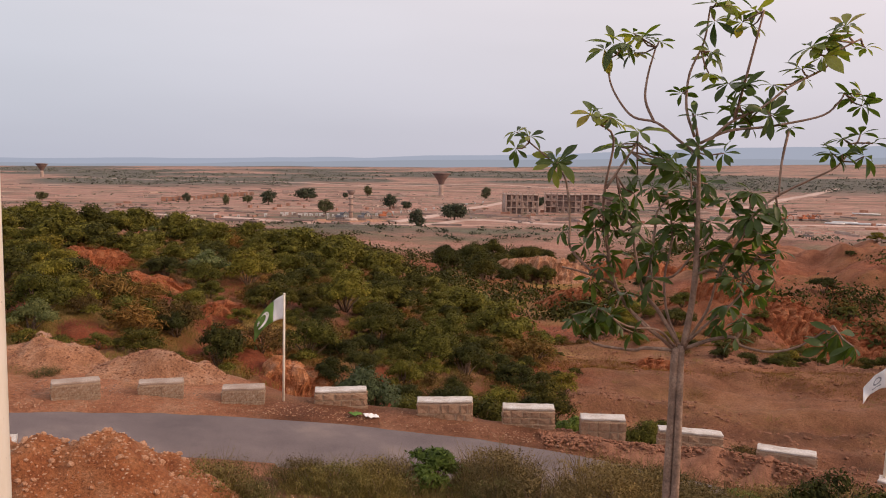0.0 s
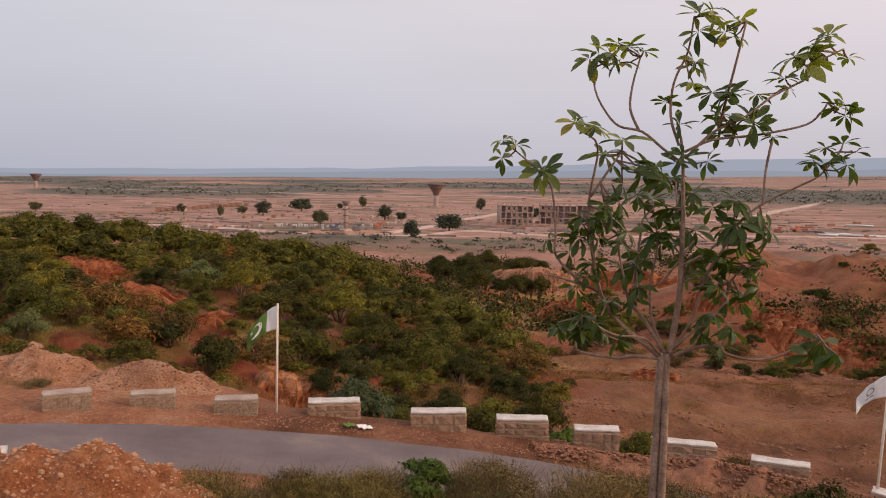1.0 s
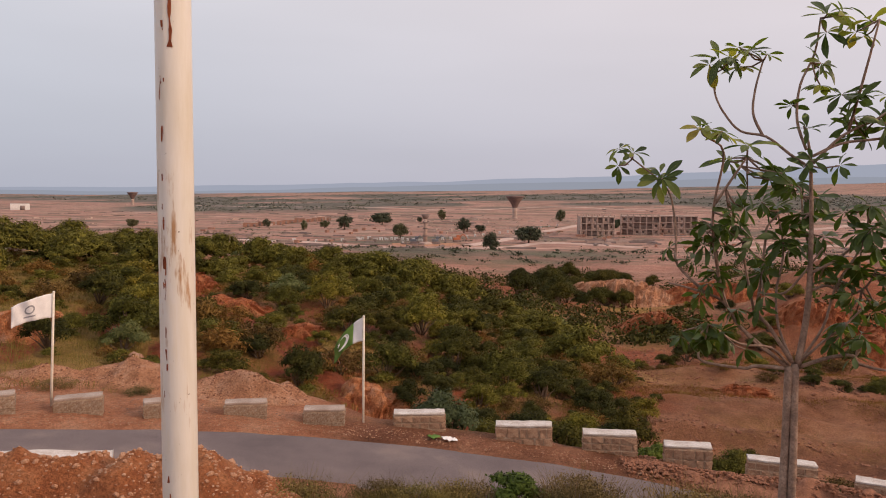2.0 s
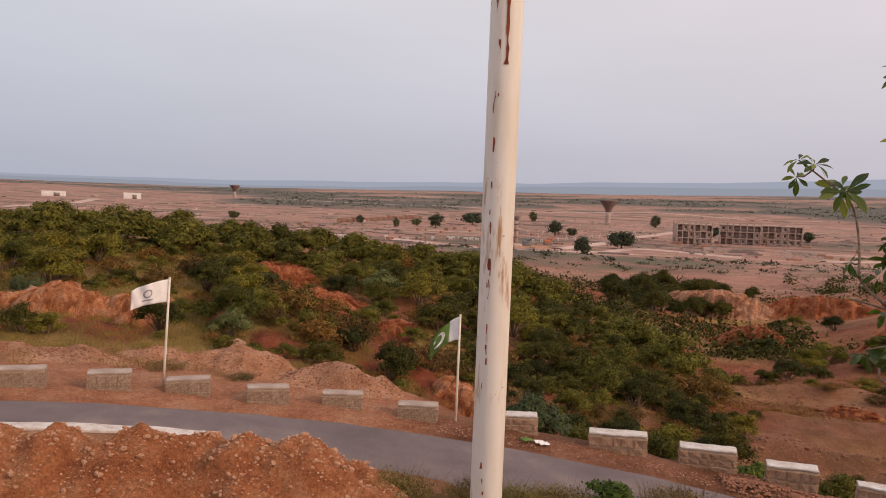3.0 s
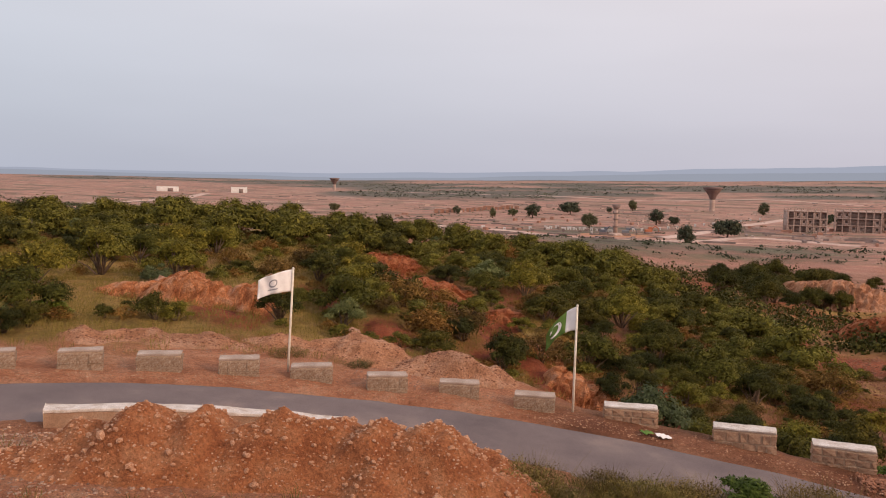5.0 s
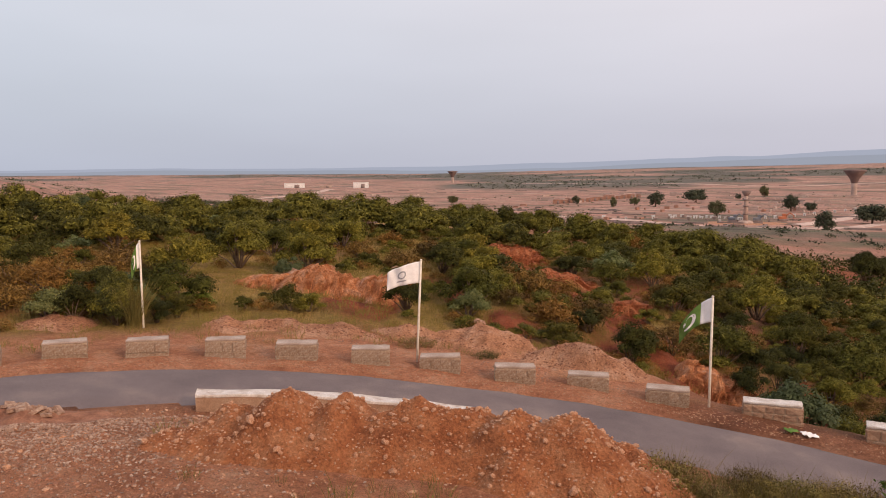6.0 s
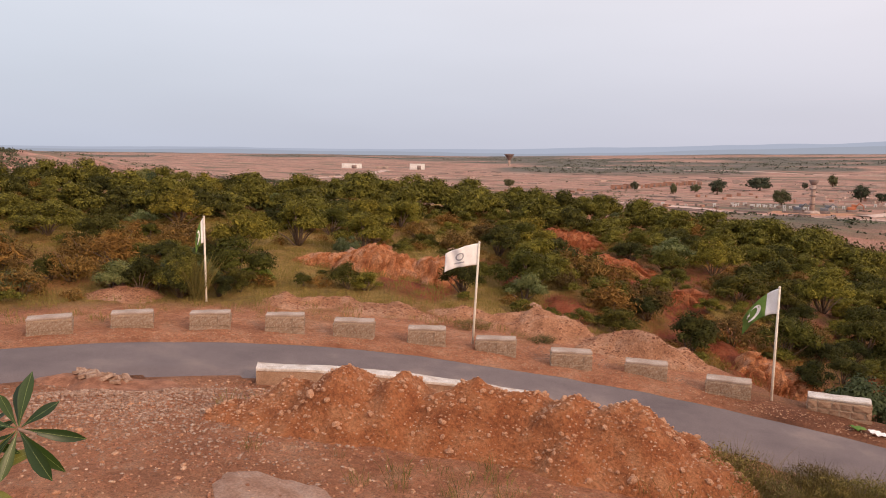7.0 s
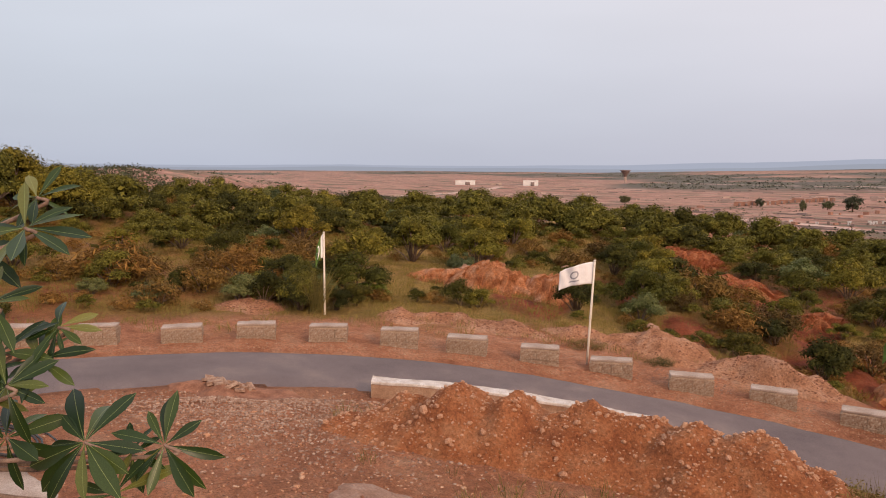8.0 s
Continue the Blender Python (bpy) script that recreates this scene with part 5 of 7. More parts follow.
gx, gy = gx[keep], gy[keep]
tagged(gravel("roadside_rubble", gx, gy, height(gx, gy), rng.uniform(0.02, 0.07, len(gx)), M["boulder"], 4), "pale rubble along the near road edge", "rubble", kind="stuff")


n = 6500
gx, gy = rng.normal(-14.0, 2.3, n), rng.normal(8.3, 1.25, n)
d, _ = road_frame(gx, gy)
keep = d < -3.7
gx, gy = gx[keep], gy[keep]
tagged(gravel("crushed_stone", gx, gy, height(gx, gy), rng.uniform(0.010, 0.042, len(gx)), M["grey_stone"], 8), "spilt grey crushed stone beside the road", "gravel", kind="stuff")


def rock_face(x, y, w, h, d, seed, label, mat="rock", turn=0.0, sink=0.4):
    """A broken rock or earth face: a ragged steep bank, gullied and cracked, that runs out into the slope on all sides."""
    nx, nz = 70, 40
    s = Vector((seed * 3.7, seed, 0))
    right, back = Vector((math.cos(radians(turn)), math.sin(radians(turn)), 0)), Vector((-math.sin(radians(turn)), math.cos(radians(turn)), 0))
    foot = Vector((x, y, 0))
    us, vs = np.linspace(-1.25, 1.25, nx), np.linspace(-1.0, 2.2, nz)
    U, V = np.meshgrid(us, vs)
    GX, GY = x + right.x * U * w / 2 + back.x * V * d / 2, y + right.y * U * w / 2 + back.y * V * d / 2
    GZ = height(GX, GY)
    bm = bmesh.new()
    g = []
    for j in range(nz):
        row = []
        for i in range(nx):
            u, v = float(us[i]), float(vs[j])
            p = Vector((u * w / 2, v * d / 2, 0))
            wob = 0.28 * noise.noise(Vector((p.x * 0.9, seed, 0))) + 0.14 * noise.noise(Vector((p.x * 2.7, seed + 4, 0)))
            across = max(0.0, 1 - abs(u) ** 2.4 * (0.75 + 0.5 * noise.noise(Vector((p.y, seed * 2.0, 1)))))
            t = min(1.0, max(0.0, (v + 0.75 + wob) / 0.75))
            rise = t * t * (3 - 2 * t) * min(1.0, max(0.0, (2.1 - v) / 1.5))
            near, _ = noise.voronoi(Vector((p.x * 1.7, p.y * 1.2, rise * h * 1.5)) + s)
            crack = 1 - min(1.0, (near[1] - near[0]) / 0.22)
            lift = h * (1 - 0.45 * sink) * rise * across
            relief = (0.16 * noise.fractal(Vector((p.x * 1.3, p.y * 1.3, rise * h)) + s, 0.8, 2.1, 5) + 0.10 * noise.cell(Vector((p.x * 1.6, p.y * 1.4, rise * h * 1.6)) + s) - 0.20 * crack) * min(h, 1.6) * min(1.0, 4 * rise * across)
            out = right * (0.5 * relief) - back * (0.7 * relief)
            row.append(bm.verts.new((GX[j, i] - x + out.x, GY[j, i] - y + out.y, GZ[j, i] - 0.12 + lift + 0.6 * relief)))
        g.append(row)
    for j in range(nz - 1):
        for i in range(nx - 1):
            bm.faces.new((g[j][i], g[j][i + 1], g[j + 1][i + 1], g[j + 1][i]))
    ob = part("rock_face", bm, M[mat], smooth=False)
    ob.matrix_basis = Matrix.Translation(foot)
    return tagged(ob, label, "rock face")


def at_bearing(b, r, *a, **k):
    x, y = polar(b, r)
    return rock_face(x, y, *a, turn=b, **k)


at_bearing(38.4, 33.6, 5.0, 1.4, 2.4, 1, "cracked orange rock outcrop in the hillside", sink=0.2)
at_bearing(34.6, 33.2, 3.0, 1.4, 2.0, 2, "cracked orange rock outcrop in the hillside", sink=0.2)
at_bearing(42.5, 35.0, 3.0, 0.9, 1.6, 3, "brown weathered rock ledge in dry grass", sink=0.5)
at_bearing(24.6, 47.5, 4.4, 1.2, 3.0, 4, "bare red earth scar between bushes", mat="scar", sink=0.35)
at_bearing(20.9, 43.5, 4.2, 0.9, 2.6, 5, "bare red earth scar between bushes", mat="scar", sink=0.4)
at_bearing(9.8, 29.8, 2.8, 1.1, 1.8, 6, "bare orange earth scar between bushes", sink=0.35)
at_bearing(15.8, 39.0, 2.4, 0.8, 1.6, 7, "bare red earth scar between bushes", mat="scar", sink=0.4)
at_bearing(13.0, 33.6, 2.2, 0.7, 1.5, 8, "bare orange earth scar between bushes", sink=0.4)
at_bearing(-19.5, 68, 7.0, 2.2, 3.5, 9, "orange eroded bank across the valley", mat="scar", sink=0.55)
at_bearing(-27.0, 66, 9.0, 2.8, 4.0, 10, "dark red eroded bank across the valley", mat="scar", sink=0.55)
at_bearing(-9.8, 74, 6.0, 2.4, 3.5, 11, "red eroded bank across the valley", mat="scar", sink=0.55)
at_bearing(-7.0, 96, 12.0, 4.0, 6.0, 12, "bare furrowed earth slope across the valley", mat="mound", sink=0.35)
at_bearing(-13.5, 98, 14.0, 3.2, 6.0, 13, "red earth bank across the valley", mat="scar", sink=0.4)
at_bearing(-16.5, 47.0, 3.5, 0.9, 1.6, 14, "heap of dark red earth on the brown field", mat="scar", sink=0.4)
for k, (x, y, s) in enumerate(((-24.6, 27.6, 0.42), (-14.2, 26.2, 0.3), (-22.4, 33.0, 0.3))):
    bm = bmesh.new()
    bmesh.ops.create_icosphere(bm, subdivisions=3, radius=s)
    rough(bm, s * 0.3, 2.0 / s, k)
    ob = part("boulder", bm, M["boulder"], smooth=False)
    ob.matrix_basis = Matrix.Translation(on_ground(x, y, 0.25 * s))
    tagged(ob, "pale round boulder in dry grass", "boulder", "boulders on the hillside")


# ---- low retaining wall on the near road edge ----
def kerb_wall():
    line = spline([(-14.05, 11.75, 1.90), (-12.3, 13.25, 1.72), (-10.4, 14.6, 1.44), (-8.9, 15.4, 1.22)], 7)
    root = empty("retaining_wall", Matrix.Translation((-14.05, 11.75, 1.0)))
    def run(name, w, z0, z1, mat, label=""):
        v, f = [], []
        for i, p in enumerate(line):
            t = line[min(i + 1, len(line) - 1)] - line[max(i - 1, 0)]
            t /= np.hypot(t[0], t[1])
            n = np.array((-t[1], t[0]))
            for s, z in ((-1, z0), (-1, z1), (1, z1), (1, z0)):
                j = 0.012 * math.sin(i * 5.1 + s)
                v.append((p[0] + n[0] * s * w / 2, p[1] + n[1] * s * w / 2, p[2] + z + j))
        for i in range(len(line) - 1):
            for k in range(4):
                f.append((i * 4 + k, i * 4 + (k + 1) % 4, i * 4 + 4 + (k + 1) % 4, i * 4 + 4 + k))
        f.append((0, 1, 2, 3))
        e = 4 * (len(line) - 1)
        f.append((e + 3, e + 2, e + 1, e))
        ob = part(name, (v, f), mat, root, label, smooth=False)
        ob.matrix_parent_inverse = root.matrix_basis.inverted()
        b = ob.modifiers.new("edge", "BEVEL")
        b.width, b.segments, b.limit_method = 0.015, 2, "ANGLE"
    run("body", 0.40, -0.75, -0.05, M["stone"])
    run("cap", 0.44, -0.05, 0.02, M["whitewash"], "worn whitewashed top")
    return tagged(root, "long low stone retaining wall with worn white top", "retaining wall")


kerb_wall()

# cement left on the ground, cables
def ground_patch(name, cx, cy, rx, ry, mat, label, category):
    v, f = [], []
    rings, n = 7, 40
    for i in range(rings + 1):
        for k in range(n):
            a = 2 * math.pi * k / n
            q = i / rings * (1 + 0.12 * math.sin(2 * a + 1) + 0.06 * math.sin(5 * a) + 0.04 * math.sin(11 * a))
            x, y = cx + rx * q * math.cos(a), cy + ry * q * math.sin(a)
            v.append((x, y, float(height(np.array([x]), np.array([y]))[0]) + (0.02 if i < rings else -0.04)))
    for i in range(rings):
        for k in range(n):
            f.append((i * n + k, i * n + (k + 1) % n, (i + 1) * n + (k + 1) % n, (i + 1) * n + k))
    return tagged(part(name, (v, f), mat), label, category)


ground_patch("cement_patch", -8.15, 6.65, 1.1, 0.62, M["grey_cement"], "thin grey spill of dried cement on red ground", "cement patch")
ground_patch("concrete_apron", -12.6, 3.2, 2.2, 0.9, M["concrete"], "worn pale concrete apron broken at its edge", "concrete slab")


def cable_coil(x, y):
    root = empty("cable_coil", Matrix.Translation(on_ground(x, y, 0.03)))
    r = random.Random(4)
    for k in range(9):
        pts = []
        rad = 0.95 + 0.09 * k * r.uniform(0.6, 1.2)
        for i in range(25):
            a = 2 * math.pi * i / 24
            pts.append((rad * math.cos(a) + 0.05 * math.sin(3 * a + k), 0.55 * rad * math.sin(a) + 0.03 * math.cos(2 * a + k), 0.02 + 0.03 * (k % 4) + 0.24 * rad * 0.55 * -math.sin(a)))
        bm = bmesh.new()
        tube(bm, pts, [0.02] * 25, 6)
        part("cable", bm, M["cable"], root)
    return tagged(root, "loose coil of black cable lying on the ground", "cable coil")


cable_coil(-14.6, 4.0)


# ---- painted steel pole close to the eye ----
def steel_pole():
    m, n, l, b = material("peeling_white_paint", 0.42)
    co = n.new("ShaderNodeTexCoord").outputs["Object"]
    mp = n.new("ShaderNodeMapping")
    mp.inputs["Scale"].default_value = (1, 1, 0.16)
    l.new(co, mp.inputs[0])
    drip = noise_of(n, l, 95, 6, 0.6, mp.outputs[0])
    spots_ = noise_of(n, l, 150, 4, 0.6, co)
    area = noise_of(n, l, 9, 3, 0.5, mp.outputs[0])
    paint = ramp(n, l, noise_of(n, l, 26, 5, 0.6, mp.outputs[0]), ((0.3, (0.72, 0.66, 0.56)), (0.55, (0.83, 0.79, 0.74)), (0.75, (0.80, 0.70, 0.52))))
    mul = n.new("ShaderNodeMath")
    mul.operation = "MULTIPLY"
    l.new(drip, mul.inputs[0])
    l.new(area, mul.inputs[1])
    mask = ramp(n, l, mul.outputs[0], ((0.33, (0, 0, 0)), (0.40, (0.9, 0.9, 0.9))))
    c = mix(n, l, mask, paint, (0.42, 0.22, 0.09))
    c = mix(n, l, ramp(n, l, spots_, ((0.70, (0, 0, 0)), (0.74, (1, 1, 1)))), c, (0.16, 0.09, 0.05))
    l.new(c, b.inputs["Base Color"])
    bump(n, l, b, drip, 0.25, 0.002)
    rust = grainy("flaked_rust", ((0.3, (0.17, 0.04, 0.018)), (0.6, (0.32, 0.09, 0.035)), (0.75, (0.44, 0.18, 0.07))), 40, 300, 0.95, 0.003)
    base = on_ground(-0.66, 1.242)
    root = empty("steel_pole", Matrix.Translation(base))
    R = 0.0205
    bm = bmesh.new()
    tube(bm, [(0, 0, -0.3), (0, 0, 2.0), (0, 0, 5.0)], [R * 1.04, R * 1.02, R], 32)
    part("tube", bm, m, root)
    def flake(z0, z1, a0, a1, seed):
        bm = bmesh.new()
        rows, cols = 14, 5
        g = []
        for j in range(rows + 1):
            z = z0 + (z1 - z0) * j / rows
            mid = (a0 + a1) / 2 + 7 * noise.noise(Vector((z * 40, seed, 0)))
            half = (a1 - a0) / 2 * max(0.12, 0.55 + 0.9 * noise.noise(Vector((z * 60, seed + 9, 3))))
            g.append([bm.verts.new((math.cos(radians(mid + half * (2 * i / cols - 1))) * (R + 0.0011), math.sin(radians(mid + half * (2 * i / cols - 1))) * (R + 0.0011), z)) for i in range(cols + 1)])
        for j in range(rows):
            for i in range(cols):
                bm.faces.new((g[j][i], g[j][i + 1], g[j + 1][i + 1], g[j + 1][i]))
        part("rust_patch", bm, rust, root, "flaking dark rust")
    z = lambda v: v - base.z
    flake(z(6.945), z(7.035), -84, -66, 1)
    flake(z(7.04), z(7.075), -92, -70, 2)
    chance = random.Random(8)
    for k in range(34):
        zz = z(6.2 + 0.92 * chance.random())
        mid = -104 + chance.gauss(0, 5)
        half = chance.uniform(2.0, 5.5)
        flake(zz, zz + chance.uniform(0.004, 0.026), mid - half, mid + half, 5 + k)
    bm = bmesh.new()
    bmesh.ops.create_cone(bm, cap_ends=True, segments=24, radius1=R * 1.5, radius2=R * 1.5, depth=0.03, matrix=Matrix.Translation((0, 0, 0.02)))
    part("foot_collar", bm, m, root)
    return tagged(root, "white-painted steel pole with rust streaks and flaking paint", "pole")


steel_pole()


# ---- young tree with whorled leaves ----
def leaf_mesh(name, length, width, mat, bend, fold=0.3):
    bm = bmesh.new()
    rows = []
    for i in range(7):
        t = i / 6
        w = width * (math.sin(math.pi * min(t**1.6, 1.0)) ** 0.8 if t < 1 else 0.04)
        if i == 0:
            w = width * 0.05
        x = length * t
        z = -bend * length * t * t
        rows.append([bm.verts.new((x, -w, z + fold * w)), bm.verts.new((x, 0, z)), bm.verts.new((x, w, z + fold * w))])
    for a, b in zip(rows, rows[1:]):
        bm.faces.new((a[0], a[1], b[1], b[0]))
        bm.faces.new((a[1], a[2], b[2], b[1]))
    me = bpy.data.meshes.new(name)
    bm.to_mesh(me)
    bm.free()
    me.materials.append(mat)
    me.shade_smooth()
    return me


def big_leaf_material(name, stops, through_leaf):
    m, n, l, b = material(name, 0.38)
    ob = n.new("ShaderNodeObjectInfo").outputs["Random"]
    c = ramp(n, l, ob, stops)
    co = n.new("ShaderNodeTexCoord").outputs["Object"]
    sep = n.new("ShaderNodeSeparateXYZ")
    l.new(co, sep.inputs[0])
    ab = n.new("ShaderNodeMath")
    ab.operation = "ABSOLUTE"
    l.new(sep.outputs[1], ab.inputs[0])
    rib = ramp(n, l, ab.outputs[0], ((0.0008, (1, 1, 1)), (0.0022, (0, 0, 0))))
    c = mix(n, l, rib, c, (0.30, 0.36, 0.13))
    c = mix(n, l, 1.0, c, ramp(n, l, noise_of(n, l, 60, 5, 0.6, co), ((0.3, (0.75,) * 3), (0.7, (1.2,) * 3))), "MULTIPLY")
    l.new(c, b.inputs["Base Color"])
    b.inputs["Specular IOR Level"].default_value = 0.4
    t = n.new("ShaderNodeBsdfTranslucent")
    l.new(mix(n, l, 1.0, c, (1.5, 1.6, 0.7), "MULTIPLY"), t.inputs[0])
    s = n.new("ShaderNodeMixShader")
    s.inputs[0].default_value = through_leaf
    l.new(b.outputs[0], s.inputs[1])
    l.new(t.outputs[0], s.inputs[2])
    l.new(s.outputs[0], n["Material Output"].inputs[0])
    return m


GLOSS = big_leaf_material("glossy_leaf", ((0.0, (0.035, 0.062, 0.014)), (0.3, (0.085, 0.125, 0.026)), (0.65, (0.16, 0.20, 0.036)), (0.93, (0.27, 0.28, 0.055)), (1.0, (0.36, 0.28, 0.06))), 0.42)
DEEP = big_leaf_material("deep_green_leaf", ((0.0, (0.012, 0.03, 0.008)), (0.5, (0.028, 0.056, 0.012)), (0.8, (0.07, 0.10, 0.02)), (1.0, (0.20, 0.19, 0.04))), 0.2)
LEAVES = [leaf_mesh("leaf", 1.0, 0.165, GLOSS, bend) for bend in (0.05, 0.18, 0.35, 0.55)]
LONG_LEAVES = [leaf_mesh("leaf", 1.0, 0.115, DEEP, bend) for bend in (0.05, 0.15, 0.3)]


def whorl(parent, at, axis, size, count, droop, rng, kinds=None):
    """A rosette of leaves round a shoot's tip; past 300 on a tree they join into one mesh."""
    axis = Vector(axis).normalized()
    turn0 = rng.uniform(0, 360)
    q = axis.to_track_quat("Z", "Y").to_matrix().to_4x4()
    for k in range(count):
        tilt = rng.uniform(-20, 38) - 60 * droop * rng.uniform(0.3, 1.2)
        s = size * rng.uniform(0.65, 1.15)
        me = rng.choice(kinds or LEAVES)
        m = Matrix.Translation(at) @ q @ pose(0, 0, 0, 0, 0, turn0 + 137.5 * k + rng.uniform(-12, 12)) @ pose(0.004, 0, 0, rng.uniform(-25, 25), -tilt, 0) @ Matrix.Diagonal((s, s * rng.uniform(0.85, 1.25), s, 1))
        if parent.get("leaf_count", 0) < 300:
            ob = new("leaf", me)
            ob.parent, ob.matrix_basis = parent, m
            parent["leaf_count"] = parent.get("leaf_count", 0) + 1
        else:
            REST.append((me, m))


REST = []


# Boughs and shoots in centimetres right of and above the fork.
BOUGHS = [
    [(1.9, 0), (4.5, 17.8), (5.2, 35.3), (4.9, 56.6), (3.9, 72.2), (1.9, 79.9)],
    [(-1.9, 0), (-16.5, 13), (-22.3, 21.7), (-32, 25.6), (-39.4, 27.5)],
    [(0, 1.4), (-6.8, 13), (-10.3, 17.8), (-9.1, 27.5), (-7.8, 41.1), (-6.8, 46.9), (-2.9, 50.8)],
    [(-1, -0.8), (-10.7, -0.6), (-14.6, -1.6), (-27.2, 0), (-28.5, 4.3), (-30.1, 8.1)],
    [(1.9, -0.4), (10.7, 3.9), (17.5, 5.2), (19.4, 2.7), (28.1, 1.4), (36.9, 4.3), (45.6, 12)],
    [(2.9, 2.3), (8.7, 10.1), (13, 14.9), (17.5, 21.7)],
    [(5.2, 25.6), (10.7, 27.5), (16.5, 24.6), (22.3, 27.5), (25.2, 33.4)],
    [(-8.7, 23.7), (-1.9, 24.6), (3.9, 32.4), (8.7, 40.2)],
    [(4.3, 66.3), (-1.9, 71.2), (-8.7, 77), (-16.5, 79), (-21.3, 84.8), (-24.2, 91.6), (-24.6, 99.3)],
    [(-9.7, 77.4), (-12.6, 84.8), (-11.6, 93.5), (-8.7, 103.2)],
    [(2.9, 72.2), (0, 81.9), (1, 93.5), (5.8, 104.2), (7.8, 115.8)],
    [(5.2, 67.9), (14.6, 77), (26.2, 82.8), (34.9, 89.6), (47.5, 96.4), (50.4, 101.3), (59.2, 106.1)],
    [(4.9, 70.2), (14.6, 74.5), (26.2, 76), (35.9, 77.6), (49.5, 80.9), (55.3, 85.7), (57.2, 88.7)],
    [(16.5, 78.4), (18.8, 97.4), (20.4, 111.9)],
    [(5.2, 31.4), (14.6, 37.2), (27.2, 49.9), (34, 54.7), (43.6, 59.6), (50.4, 63.4), (56.3, 71.2)],
    [(-10.7, 14), (-17.5, 35.3), (-18.8, 42.1)],
    [(-28.1, 24.6), (-35.9, 33.4), (-37.8, 41.1), (-38.2, 52.8), (-40.7, 60.5), (-51.4, 70.2)],
    [(-22.3, 21.7), (-29.1, 43.1), (-30.1, 54.7), (-29.1, 70.2), (-35.9, 75.1)],
    [(-29.7, 54.7), (-23.3, 63.4), (-18.8, 69.3)],
    [(36.9, 75.7), (33, 64.4), (30.5, 52.8)],
    [(0.5, 1), (-3.5, 12), (-4.2, 24), (-1.5, 38), (-3, 52)],
    [(1.5, 0), (9, 14), (12, 28), (19, 42), (20, 54)],
    [(-1, 0), (-12, 8), (-20, 18), (-24, 30), (-27, 42)],
    [(2, 0.5), (7, 18), (9.5, 32), (8, 48), (8, 60)],
    [(-1, 0.5), (-8, 7), (-19, 9), (-30, 16)],
]
WHORLS = [(-52, 72, 6), (-37, 77, 7), (-19, 73, 8), (-42, 63, 8), (-23, 104, 8), (-13, 107, 7), (-8, 105, 5), (8, 116, 8), (20, 113, 7), (8, 101, 6), (42, 103, 10), (40, 96, 6), (53, 110, 7), (63, 104, 4), (60, 87, 7), (49, 67, 8), (58, 74, 6), (-1, 87, 5), (2, 79, 5), (13, 90, 8), (18, 83, 7), (28, 81, 8), (37, 76, 4), (8, 62, 8), (-11, 64, 8)]
WHORLS += [(-10, 55, 6), (-19, 53, 7), (-16, 43, 7), (-26, 52, 6), (5, 51, 9), (20, 54, 8), (11, 43, 9), (24, 41, 10), (16, 35, 8), (31, 35, 6), (34, 47, 5), (-40, 39, 6), (-32, 35, 6), (-28, 28, 6), (-32, 14, 9), (-23, 12, 7), (-35, 9, 6), (-11, 20, 6), (15, 16, 8), (22, 10, 8), (28, 22, 6), (46, 10, 9), (50, 5, 5), (1, 41, 7), (-5, 33, 6)]


BOUGHS = [[((0.95 * x if x > 0 or z > 35 else x) - 0.012 * z, 0.965 * z) for x, z in bough] for bough in BOUGHS]
WHORLS = [((0.95 * x if x > 0 or z > 35 else x) - 0.012 * z, 0.965 * z, size * (0.97 if z > 60 else 0.82)) for x, z, size in WHORLS]

WHORLS += [(-3, 52, 6.5), (-3, 40, 6.5), (-27, 42, 6.5), (-24, 30, 6.5), (-30, 16, 6), (9, 32, 6.5), (12, 28, 6), (-20, 18, 6), (-10, 30, 6.5), (18, 45, 7), (26, 30, 7), (-14, 60, 6.5), (-30, 46, 6.5), (12, 55, 7), (30, 44, 7), (-22, 46, 6.5), (2, 66, 6.5), (22, 22, 6)]


